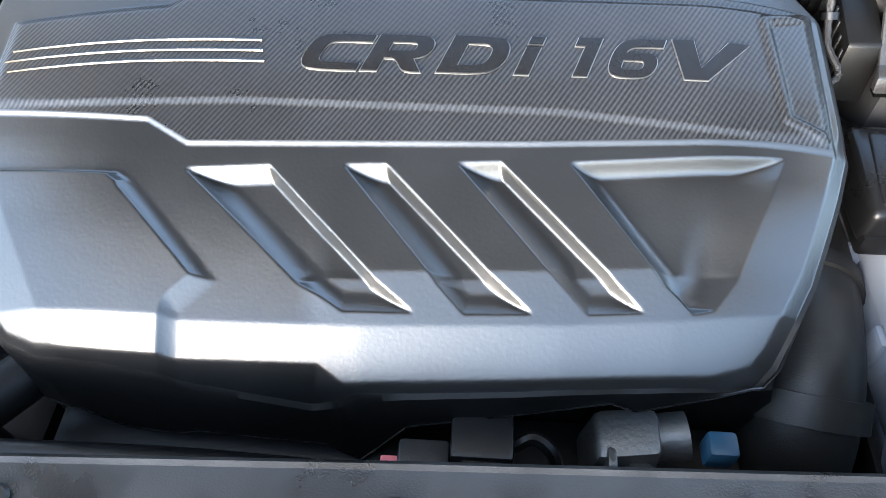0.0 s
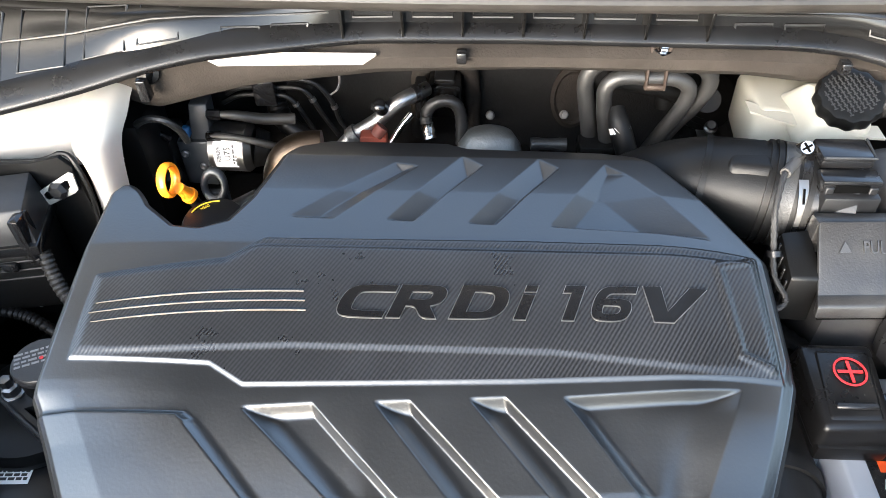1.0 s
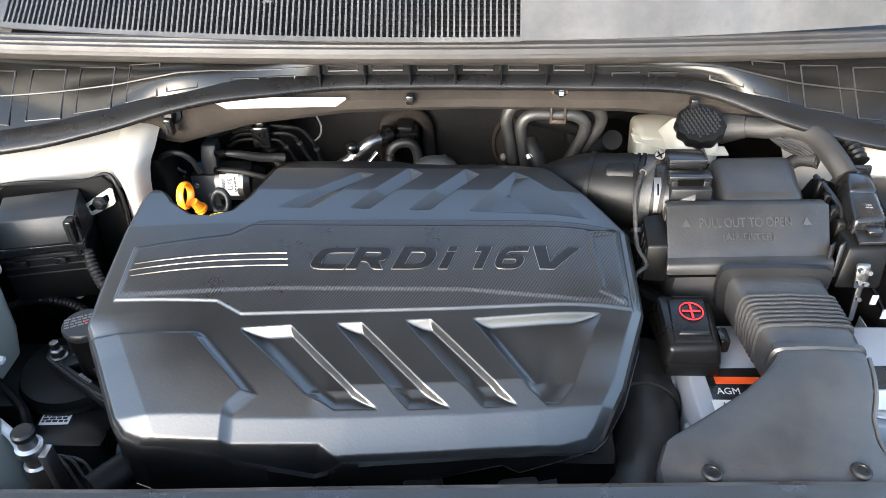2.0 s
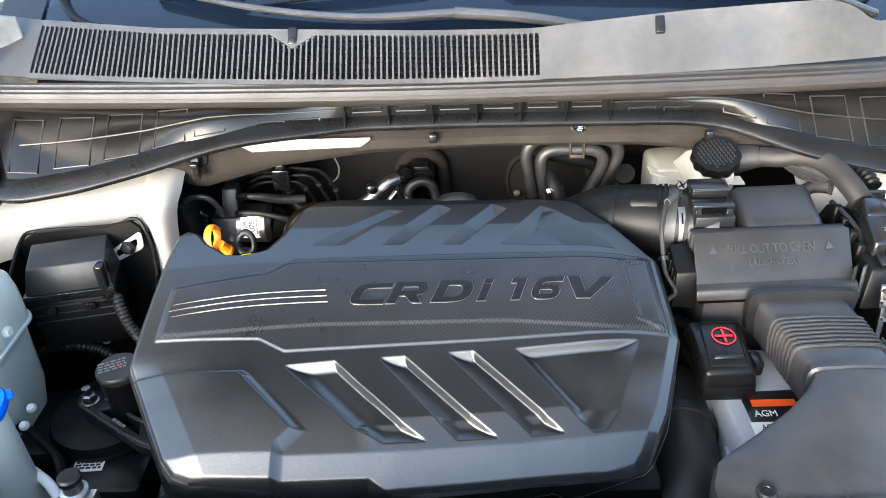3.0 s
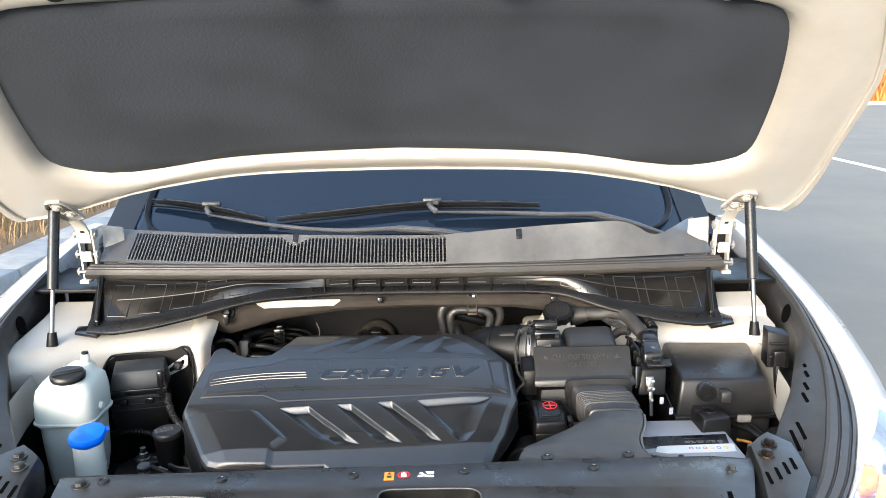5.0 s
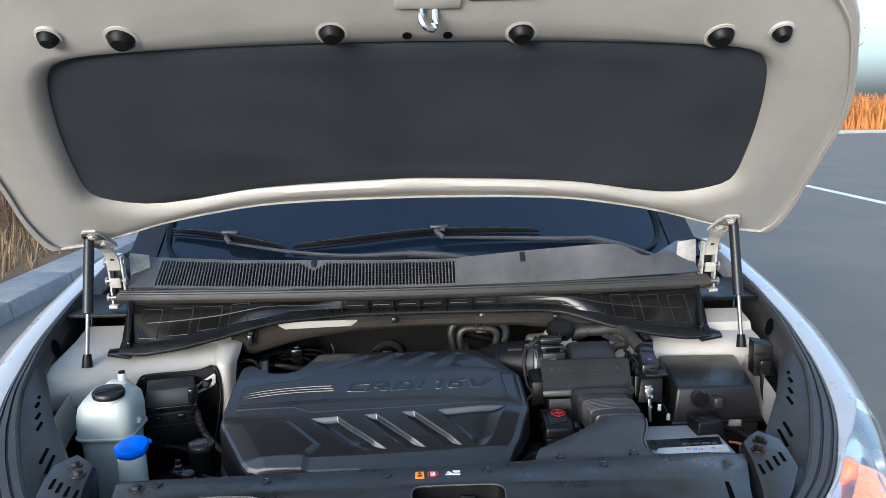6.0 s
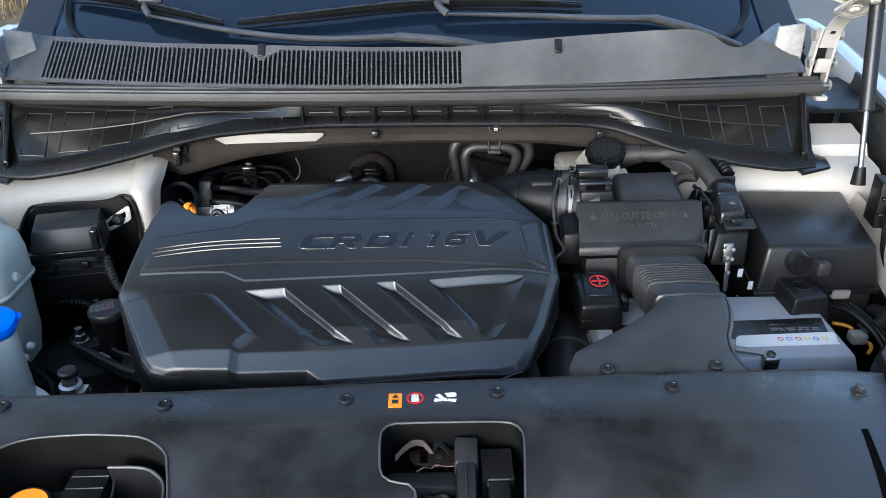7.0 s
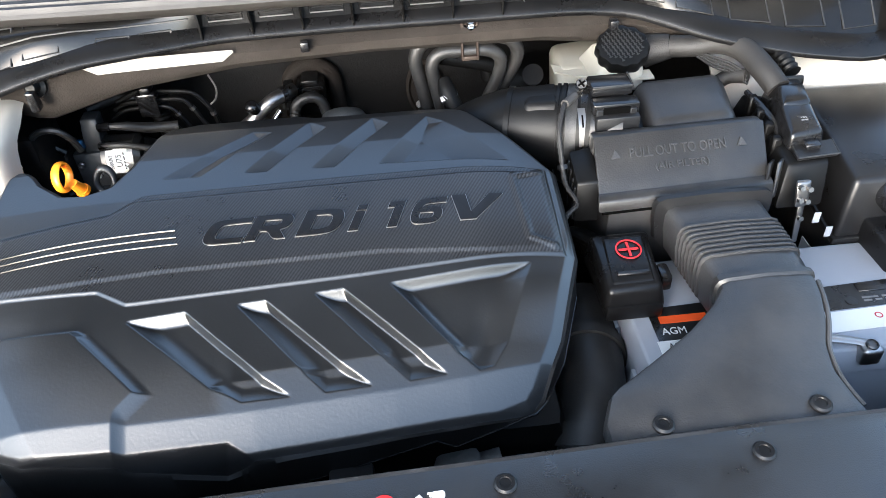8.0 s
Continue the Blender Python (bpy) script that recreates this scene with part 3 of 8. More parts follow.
def notch(x):
    """How far up the slots reach: they stop short round the clip."""
    return 0.99 - 0.36 * max(0.0, 1 - abs(x + 0.232) / 0.042)
N_BARS = 91
PITCH = (GX1 - GX0) / N_BARS
ACROSS = Vector((0, -0.75, 0.66))
for k in range(N_BARS + 1):
    x = GX0 + PITCH * k
    top = min(notch(x), 0.905)
    height = (cowl_face(x, 1.0) - cowl_face(x, 0.0)).length
    # a bar widens at both ends into the rounded ends of the slots beside it
    slot, levels = PITCH * 0.5 - 0.0012, []
    for v0, way in ((0.06, 1), (top, -1)):
        ends = []
        for q in (0.0, 0.25, 0.6, 0.85, 1.0):
            d = slot * q
            ends.append((v0 + way * d / height, PITCH * 0.5 - math.sqrt(max(slot * slot - (slot - d) ** 2, 0.0))))
        levels += ends if way > 0 else ends[::-1]
    bm = bmesh.new()
    hi = [(bm.verts.new(cowl_face(x, v) + Vector((-w, 0, 0)) + ACROSS * 0.0006), bm.verts.new(cowl_face(x, v) + Vector((w, 0, 0)) + ACROSS * 0.0006)) for v, w in levels]
    lo = [(bm.verts.new(a.co - ACROSS * 0.0045), bm.verts.new(b.co - ACROSS * 0.0045)) for a, b in hi]
    for (a, b), (c, d), (e, f), (g, h) in zip(hi, hi[1:], lo, lo[1:]):
        for quad in ((a, b, d, c), (a, c, g, e), (b, f, h, d)):
            bm.faces.new(quad)
    part("bar", bm, COWL, COWLP, smooth=30)
xs = [GX0 + (GX1 - GX0) * k / 40 for k in range(41)]
part("top_strip", loft([[cowl_face(x, v, 0.0006) for x in xs] for v in (0.90, 0.95, 1.0)], thick=0.003), COWL, COWLP)
part("low_strip", loft([[cowl_face(x, v, 0.0006) for x in xs] for v in (-0.02, 0.065)], thick=0.003), COWL, COWLP)
for v in (0.14, 0.24, 0.34, 0.44, 0.54, 0.64, 0.74, 0.84):
    part("cross_bar", loft([[cowl_face(x, v - 0.012, -0.007) for x in xs], [cowl_face(x, v + 0.012, -0.007) for x in xs]], thick=0.002), PLASTIC, COWLP, smooth=0)
# solid field round the clip
part("clip_field", loft([[cowl_face(-0.232 + 0.042 * u, 0.995 - 0.36 * (1 - abs(u)) * w, 0.0008) for u in (-1, -0.66, -0.33, 0, 0.33, 0.66, 1)] for w in (0, 0.5, 1)], thick=0.002), COWL, COWLP)
for x in (-0.232, 0.236):
    p = cowl_face(x, 0.86 if x < 0 else 0.80, 0.001)
    part("retaining_clip", rbox(-0.006, 0.006, -0.003, 0.004, -0.011, 0.012, 0.002, m=Matrix.Translation(p) @ Matrix.Rotation(radians(-40), 4, "X")), PLASTIC_GLOSS, COWLP)

def glass_at(x, y):
    return 1.10 + 0.56 * (y - (0.30 + 0.25 * x * x))
GL = thing("windscreen", (0, 0.5, 1.1), "dark tinted windscreen reflecting the sky", "windscreen")
gy = [0.285, 0.33, 0.40, 0.50, 0.65, 0.85, 1.10, 1.30]
part("pane", loft([[(x, y + 0.25 * x * x, glass_at(x, y + 0.25 * x * x)) for x in [-0.72 + 0.04 * k for k in range(37)]] for y in gy], thick=0.005), GLASS, GL)
GL.children[0].visible_shadow = False
for s in (-1, 1):
    part("edge_band", loft([[(s * x, y + 0.25 * x * x, glass_at(x, y + 0.25 * x * x) + 0.0045) for x in (0.645 - 0.02 * max(0, 0.42 - y), 0.68, 0.72)] for y in gy]), PLASTIC_GLOSS, GL, "black band along the glass edge")
    mould = [(0.50, 0.325), (0.56, 0.345), (0.605, 0.385), (0.628, 0.44), (0.634, 0.52), (0.630, 0.70), (0.615, 1.0), (0.60, 1.25)]
    part("edge_moulding", tube([(s * x, y + 0.05, glass_at(x, y + 0.05) + 0.006) for x, y in mould], 0.0075, 8, 5, flat=0.6), RUBBER, GL, "rubber moulding round the glass")
    part("pillar", hexa([(s * 0.735, 0.46, 0.9), (s * 0.80, 0.46, 0.9), (s * 0.80, 0.60, 0.9), (s * 0.735, 0.60, 0.9), (s * 0.70, 1.42, 1.62), (s * 0.76, 1.42, 1.60), (s * 0.76, 1.52, 1.60), (s * 0.70, 1.52, 1.62)], 0.02), PAINT, CAR)
part("dashboard", loft([[(x, y, z) for x in (-0.7, -0.3, 0.3, 0.7)] for y, z in ((0.31, 1.03), (0.5, 1.09), (0.9, 1.10), (1.0, 1.05), (1.1, 0.6))]), DASH, CAR, "dark dashboard below the glass")
part("cabin_back", rbox(-0.8, 0.8, 1.45, 1.5, 0.5, 1.66, 0), DASH, CAR, "dark cabin")
part("roof", loft([[(x, y, 1.66 - 0.05 * (x / 0.68) ** 2 - (0.02 if y < 1.3 else 0)) for x in [-0.68 + 0.17 * k for k in range(9)]] for y in (1.27, 1.35, 1.6)], thick=0.02), PAINT, CAR)


def wiper(base, elbow, mid, tip, hook, blade, label):
    w = thing("windscreen_wiper", base, label, "wiper", "windscreen wipers")
    part("arm_base", tube([base, Vector(base).lerp(Vector(elbow), 0.5) + Vector((0, 0, 0.004)), elbow], [0.014, 0.016, 0.0165], 12, 4, flat=0.5), COWL, w)
    part("arm", tube([elbow, *mid, tip], [0.0165, 0.0150, 0.0120, 0.0075], 12, 6, flat=0.38), COWL, w)
    part("hook", tube([tip, Vector(tip).lerp(Vector(hook), 0.5) + Vector((-0.006, 0, 0.002)), hook, Vector(hook) + Vector((0.020, -0.002, 0.001))], 0.0065, 8, 4), COWL, w)
    bl = part("blade", tube(blade, [0.003, 0.0065, 0.0085, 0.0065, 0.003], 6, 6, flat=1.0), RUBBER, w)
    down = [Vector(p) - Vector((0, 0.008, 0.008)) for p in blade]
    part("squeegee", tube(down, 0.004, 6, 6, flat=0.5), RUBBER, bl)
    rail_ = [Vector(p) + Vector((0, -0.002, 0.007)) for p in blade]
    part("blade_rail", tube(rail_, [0.004, 0.0065, 0.0068, 0.0065, 0.004], 8, 8, flat=0.4), PLASTIC_MATT, bl)
    fine = smooth_path(rail_, 8)
    # black dashes laid on the rail paint the shade inside its slots
    for k in range(3, len(fine) - 4, 3):
        part("rail_slot", tube([fine[k] + Vector((0, -0.0015, 0.0024)), fine[k].lerp(fine[k + 1], 0.9) + Vector((0, -0.0015, 0.0024))], 0.0019, 6, 1, flat=0.4), DEEP, bl)
    part("blade_joint", rbox(-0.022, 0.022, -0.006, 0.006, -0.004, 0.007, 0.003, m=Matrix.Translation(Vector(hook) + Vector((0.006, 0.0, 0.004)))), PLASTIC_MATT, bl)
    return w


wiper((0.165, 0.318, 1.114), (-0.022, 0.328, 1.136), [(-0.154, 0.330, 1.133), (-0.301, 0.361, 1.141)], (-0.456, 0.417, 1.156), (-0.466, 0.442, 1.172),
      [(-0.618, 0.505, 1.174), (-0.54, 0.473, 1.173), (-0.472, 0.445, 1.168), (-0.40, 0.418, 1.158), (-0.323, 0.389, 1.146)], "grey-black wiper arm and blade resting low on the glass")
wiper((0.585, 0.384, 1.102), (0.427, 0.397, 1.149), [(0.33, 0.388, 1.152), (0.20, 0.381, 1.159)], (0.066, 0.377, 1.163), (0.050, 0.402, 1.180),
      [(-0.298, 0.387, 1.147), (-0.152, 0.385, 1.162), (0.009, 0.400, 1.174), (0.16, 0.412, 1.173), (0.305, 0.421, 1.166)], "longer grey-black wiper arm and blade across the middle of the glass")

# ---- bonnet ----
HOODN = Vector((0, 0.584, 0.811))
def hood_z(y):
    return 1.231 - 0.72 * (y - 0.173)
def on_hood(x, y, lift=0.0):
    """A point on the bonnet's inner side; lift goes down and out of it, towards the engine."""
    crown = 0.030 * (1 - (x / 0.8) ** 2)
    return Vector((x, y, hood_z(y))) + HOODN * (crown - 0.012 - lift)
HOOD = thing("bonnet", (0, 0.2, 1.25), "white bonnet propped open with a dark felt pad inside", "bonnet")
EDGE = [(0, 0.103), (0.28, 0.108), (0.42, 0.130), (0.545, 0.160), (0.66, 0.205), (0.775, 0.232), (0.80, 0.215), (0.797, 0.16), (0.787, 0.10), (0.768, 0.02), (0.735, -0.14), (0.675, -0.255), (0.60, -0.36), (0.47, -0.44), (0.25, -0.475), (0, -0.485)]
EDGE = [(p.x, p.y) for p in smooth_path([(a, b, 0) for a, b in EDGE], 3)]
EDGE = EDGE + [(-x, y) for x, y in EDGE[::-1][1:-1]]
PAD = [(0, 0.046), (0.30, 0.060), (0.45, 0.086), (0.535, 0.092), (0.60, 0.070), (0.622, 0.040), (0.612, -0.03), (0.590, -0.12), (0.560, -0.205), (0.535, -0.245), (0.495, -0.265), (0.40, -0.271), (0, -0.272)]
PAD = [(p.x, p.y) for p in smooth_path([(a, b, 0) for a, b in PAD], 4)]
PAD = PAD + [(-x, y) for x, y in PAD[::-1][1:-1]]
def resample(loop, n):
    p = np.array(loop + [loop[0]])
    d = np.r_[0, np.cumsum(np.linalg.norm(np.diff(p, axis=0), axis=1))]
    s = np.linspace(0, d[-1], n, endpoint=False)
    return [(float(np.interp(q, d, p[:, 0])), float(np.interp(q, d, p[:, 1]))) for q in s]
def align(loop, n):
    """Points of the loop at even angles from the middle, so that two loops match."""
    q = np.array(resample(loop, 720)) - (0, -0.1)
    a = np.unwrap(np.arctan2(q[:, 1], q[:, 0]))
    q = q[np.argsort(np.mod(a, 2 * np.pi))]
    a = np.sort(np.mod(a, 2 * np.pi))
    at = np.linspace(0, 2 * np.pi, n, endpoint=False)
    return [(float(np.interp(t, a, q[:, 0], period=2 * np.pi)), float(np.interp(t, a, q[:, 1], period=2 * np.pi)) - 0.1) for t in at]
NH = 240
eo, pi_ = align(EDGE, NH), align(PAD, NH)
mixp = lambda t: [(a[0] + (b[0] - a[0]) * t, a[1] + (b[1] - a[1]) * t) for a, b in zip(eo, pi_)]
rows = []
for t, lift in ((0.0, -0.024), (0.0, -0.004), (0.02, 0.002), (0.06, 0.003), (0.10, 0.001), (0.18, 0.004), (0.45, 0.008), (0.75, 0.012), (0.88, 0.010), (0.97, 0.002), (1.0, -0.006)):
    rows.append([on_hood(x, y, lift) for x, y in mixp(t)])
part("inner_frame", loft(rows, closed=True), PAINT_IN, HOOD, "cream white inner frame, slightly dusty")
part("sealer_bead", tube([on_hood(x, y, 0.0035) for x, y in mixp(0.085)] + [on_hood(*mixp(0.085)[0], 0.0035)], 0.0028, 6, 1), PAINT_IN, HOOD, "raised sealer bead along the folded edge")
rows = [[on_hood(-0.0 + x * t, -0.1 + (y + 0.1) * t, -0.024 - 0.006 * (1 - t)) for x, y in eo] for t in (1.0, 0.75, 0.5, 0.25, 0.0004)]
part("outer_skin", loft(rows, closed=True), PAINT, HOOD)
rows = [[on_hood(x * t, -0.1 + (y + 0.1) * t, l) for x, y in pi_] for t, l in ((1.004, -0.005), (0.99, -0.002), (0.96, 0.001), (0.8, 0.0), (0.6, -0.001), (0.4, 0.001), (0.2, 0.0), (0.0004, 0.0))]
part("felt_pad", loft(rows, closed=True), INSULATION, HOOD, "dark grey felt sound pad")
for x, y, r in ((-0.499, -0.313, 0.014), (-0.405, -0.305, 0.019), (-0.115, -0.303, 0.018), (0.154, -0.300, 0.018), (0.443, -0.297, 0.019), (0.527, -0.306, 0.014)):
    rim = part("dimple_rim", lathe([(r * 1.3, -0.006), (r * 1.28, 0.003), (r * 1.05, 0.004), (r, -0.001), (r * 0.9, -0.006)], 24, aim(on_hood(x, y, 0.009), -HOODN)), PAINT_IN, HOOD)
    part("rubber_buffer", lathe([(r, -0.012), (r, 0.0), (r * 0.82, 0.010), (r * 0.6, 0.014), (0, 0.014)], 20, aim(on_hood(x, y, 0.010), -HOODN)), RUBBER, rim)
part("striker", tube([on_hood(0.012, -0.345, 0.0), on_hood(0.012, -0.335, 0.030), on_hood(0.028, -0.330, 0.034), on_hood(0.030, -0.345, 0.0)], 0.005, 8, 5), CHROME, HOOD)
part("striker_plate", rbox(-0.045, 0.045, -0.012, 0.012, 0, 0.006, 0.003, m=aim(on_hood(0.02, -0.352, 0.010), -HOODN)), PAINT_IN, HOOD)
for x in (-0.009, 0.049):
    part("drain_hole", lathe([(0.007, 0), (0.007, 0.001), (0, 0.001)], 16, aim(on_hood(x, -0.296, 0.0105), -HOODN)), RUBBER, HOOD)
lm = Matrix.Translation(on_hood(0.075, -0.352, 0.0115)) @ Matrix(((1, 0, 0, 0), (0, -0.811, -0.584, 0), (0, 0.584, -0.811, 0), (0, 0, 0, 1)))
plate = part("notice_plate", rbox(0, 0.09, 0, 0.032, 0, 0.0008, 0.0003, 1, m=lm), GREY_CAST, HOOD, "small grey notice sticker")
bars(lm @ Matrix.Translation((0.006, 0.004, 0.0006)), 0.075, 0.024, 4, LABEL_WHITE, plate)

for s in (-1, 1):
    st = thing("gas_strut", (s * 0.68, 0.085, 0.972), "black gas strut with a bare steel rod holding the bonnet", "gas strut", "bonnet struts")
    a, b = Vector((s * 0.68, 0.085, 0.972)), Vector((s * 0.685, 0.173, 1.231))
    part("rod", tube([a.lerp(b, 0.03), a.lerp(b, 0.42)], 0.0042, 12, 1), STEEL, st)
    part("cylinder", tube([a.lerp(b, 0.37), a.lerp(b, 0.375), a.lerp(b, 0.96), a.lerp(b, 0.97)], [0.006, 0.0105, 0.0105, 0.006], 16, 1), PLASTIC, st)
    part("lower_end", tube([a - Vector((0, 0, 0.008)), a.lerp(b, 0.07)], [0.011, 0.008], 12, 1), RUBBER, st)
    part("upper_end", tube([a.lerp(b, 0.95), b + Vector((0, 0, 0.006))], [0.007, 0.009], 12, 1), PLASTIC, st)
    part("bracket", rbox(s * 0.685 - 0.028, s * 0.685 + 0.022, 0.162, 0.178, 1.226, 1.262, 0.004), PAINT_IN, st, "white bracket on the bonnet")
    hg = thing("hinge_assembly", (s * 0.66, 0.28, 1.05), "cream painted steel bonnet hinge with slotted links and bolts", "hinge", "bonnet hinges")
    part("base_plate", hexa([(s * 0.612, 0.312, 1.04), (s * 0.662, 0.300, 1.04), (s * 0.662, 0.306, 1.04), (s * 0.612, 0.318, 1.04), (s * 0.618, 0.316, 1.150), (s * 0.658, 0.304, 1.158), (s * 0.658, 0.310, 1.158), (s * 0.618, 0.322, 1.150)], 0.002), GREY_PAINT, hg)
    for q, xa in ((-1, 0.660), (1, 0.690)):
        part("link_plate", loft([[(s * xa, 0.270 + o - d, z) for d, z in ((0.0, 1.050), (0.002, 1.075), (0.004, 1.105), (0.007, 1.135), (0.012, 1.160))] for o in (-0.008, 0.0, 0.008)], thick=0.004), PAINT_IN, hg)
    for z in (1.066, 1.104, 1.148):
        part("pivot", tube([(s * 0.652, 0.264, z), (s * 0.697, 0.260, z)], 0.0052, 10, 1), STEEL, hg)
        for xa in (0.654, 0.696):
            part("pivot_head", tube([(s * xa - 0.002, 0.2635, z), (s * xa + 0.002, 0.2635, z)], 0.0088, 12, 1), GREY_PAINT, hg)
    part("arm", loft([[(s * (0.675 + o), y, z) for y, z in ((0.262, 1.130), (0.256, 1.155), (0.240, 1.175), (0.218, 1.192), (0.196, 1.205))] for o in (-0.013, -0.010, 0.010, 0.013)], thick=0.005), PAINT_IN, hg)
    part("arm_hole", tube([(s * 0.675 - 0.004, 0.2545, 1.158), (s * 0.675 + 0.004, 0.2545, 1.158)], 0.007, 12, 1), RUBBER, hg)
    part("cross_link", hexa([(s * 0.664, 0.258, 1.088), (s * 0.687, 0.256, 1.088), (s * 0.687, 0.262, 1.088), (s * 0.664, 0.264, 1.088), (s * 0.664, 0.252, 1.112), (s * 0.687, 0.250, 1.112), (s * 0.687, 0.256, 1.112), (s * 0.664, 0.258, 1.112)], 0.002), PAINT_IN, hg)
    part("foot", rbox(s * 0.684 - 0.010, s * 0.684 + 0.010, 0.250, 0.275, 1.042, 1.050, 0.002), PAINT_IN, hg)
    # solid black block, coloured as the shade between the links
    part("gap", rbox(s * 0.675 - 0.011, s * 0.675 + 0.011, 0.274, 0.280, 1.056, 1.150, 0.003), RUBBER, hg, "black block standing for the shaded slot")
    bolt(hg, (s * 0.640, 0.305, 1.098), (0, -1, 0.1), 0.006, 0.007, GREY_PAINT)
    # flange on the bonnet with its rolled edges
    fl = [on_hood(s * x, y, 0.012) for x, y in ((0.640, 0.205), (0.676, 0.212), (0.692, 0.176), (0.686, 0.150), (0.660, 0.150), (0.648, 0.170))]
    part("upper_plate", loft([[p - HOODN * h for p in fl] for h in (-0.004, 0.0025)], closed=True), PAINT_IN, hg)
    part("flange_edge", tube([p - HOODN * 0.003 for p in fl[:2] + fl[2:] + fl[:1]], 0.0022, 6, 2), GREY_PAINT, hg)
    for x, y in ((0.660, 0.190), (0.672, 0.164)):
        bolt(hg, on_hood(s * x, y, 0.0135), -HOODN, 0.0075, 0.007, PAINT_IN)

# ---- fender trims and lamps ----
def trim_edges(y):
    """Inner edge of the slotted panel, start of the seal, fender edge and its height."""
    x, z = hood_gap(y)
    inner = float(np.interp(y, [-0.56, -0.46, -0.38, -0.30, -0.262, -0.126, 0.044, 0.16, 0.35], [0.44, 0.50, 0.548, 0.556, 0.562, 0.652, 0.743, 0.764, 0.785]))
    seal = x - float(np.interp(y, [-0.5, -0.25, -0.075, 0.157, 0.35], [0.045, 0.045, 0.024, 0.013, 0.010]))
    return min(inner, seal - 0.004), seal, x, z


def trim_z(x, y):
    a, b_, c, z = trim_edges(y)
    return z - 0.026 + 0.020 * (x - a) / (b_ - a)


for s in (-1, 1):
    tr = thing("fender_trim", (s * 0.72, -0.1, 0.96), "black slotted plastic trim along the inner fender edge", "trim panel", "fender trims")
    tys = [-0.58 + 0.02 * k for k in range(48)]
    rows = []
    for kind, u, h in ((0, 0.0, -0.085), (0, 0.0, -0.034), (0, 0.02, -0.027), (0, 0.06, -0.0245), (0, 0.92, -0.008), (0, 1.0, -0.006)):
        rows.append([(s * (trim_edges(y)[0] + u * (trim_edges(y)[1] - trim_edges(y)[0])), y, trim_edges(y)[3] + h) for y in tys])
    part("panel", loft(rows), PLASTIC_MATT, tr)
    rows = []
    for u, h in ((0.0, -0.006), (0.03, 0.004), (0.15, 0.007), (0.40, 0.007), (0.44, 0.002), (0.49, 0.002), (0.53, 0.007), (0.78, 0.006), (0.81, 0.001), (0.86, 0.001), (0.90, 0.005), (1.0, 0.003), (1.04, -0.01)):
        rows.append([(s * (trim_edges(y)[1] + u * (trim_edges(y)[2] - trim_edges(y)[1])), y, trim_edges(y)[3] + h) for y in tys])
    part("rubber_seal", loft(rows), RUBBER_GREY, tr, "grooved rubber bonnet seal", smooth=30)
    # slots and drain hole are uncut: black pieces carry their inner shade
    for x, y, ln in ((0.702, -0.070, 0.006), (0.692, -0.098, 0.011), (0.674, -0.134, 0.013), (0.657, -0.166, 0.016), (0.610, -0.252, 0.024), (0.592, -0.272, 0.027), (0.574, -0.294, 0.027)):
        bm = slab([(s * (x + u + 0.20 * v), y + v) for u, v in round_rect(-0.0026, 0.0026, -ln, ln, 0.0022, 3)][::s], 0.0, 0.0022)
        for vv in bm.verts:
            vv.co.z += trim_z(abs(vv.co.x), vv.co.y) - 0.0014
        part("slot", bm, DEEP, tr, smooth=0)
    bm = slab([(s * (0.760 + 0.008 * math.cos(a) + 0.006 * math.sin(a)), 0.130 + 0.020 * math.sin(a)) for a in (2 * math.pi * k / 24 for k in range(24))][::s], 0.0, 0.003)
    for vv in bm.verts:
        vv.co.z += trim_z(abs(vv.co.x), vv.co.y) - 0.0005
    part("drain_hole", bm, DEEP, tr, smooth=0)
    cp = thing("corner_plate", (s * 0.53, -0.33, 0.94), "black slotted plastic corner plate with two bolts", "trim panel", "corner plates")
    out = [(0.513, -0.299), (0.530, -0.281), (0.552, -0.264), (0.572, -0.300), (0.566, -0.345), (0.556, -0.390), (0.520, -0.445), (0.470, -0.510), (0.452, -0.505), (0.478, -0.440), (0.500, -0.365)]
    def tilt(x, y):
        return 0.9315 + 0.06 * (x - 0.5) + 0.015 * (y + 0.33)
    bm = slab([(s * x, y) for x, y in out][::s], 0.0, 0.005, 0.0018)
    for vv in bm.verts:
        vv.co.z += tilt(abs(vv.co.x), vv.co.y)
    part("plate", bm, PLASTIC_MATT, cp)
    bm = slab([(s * x, y) for x, y in ((0.470, -0.47), (0.575, -0.36), (0.600, -0.40), (0.530, -0.50), (0.455, -0.565), (0.425, -0.54))][::-s], 0.0, 0.004, 0.001)
    for vv in bm.verts:
        vv.co.z += tilt(abs(vv.co.x), vv.co.y) - 0.016
    part("flap", bm, RUBBER, cp, "dark flap")
    part("skirt", loft([[(s * (x + o), y, tilt(x, y) + h) for x, y in (out[7], out[8], out[9], out[10], out[0], out[1], out[2])] for o, h in ((0.002, 0.004), (-0.004, -0.001), (-0.006, -0.012), (-0.004, -0.05))]), RUBBER, cp, "dark rolled edge")
    # laid-on black pieces paint the shaded slots of the plate
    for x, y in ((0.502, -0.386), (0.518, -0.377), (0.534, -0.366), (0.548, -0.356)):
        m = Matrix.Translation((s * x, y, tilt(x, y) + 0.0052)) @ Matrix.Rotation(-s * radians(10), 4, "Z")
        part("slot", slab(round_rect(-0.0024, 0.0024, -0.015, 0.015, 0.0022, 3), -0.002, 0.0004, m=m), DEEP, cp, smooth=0)
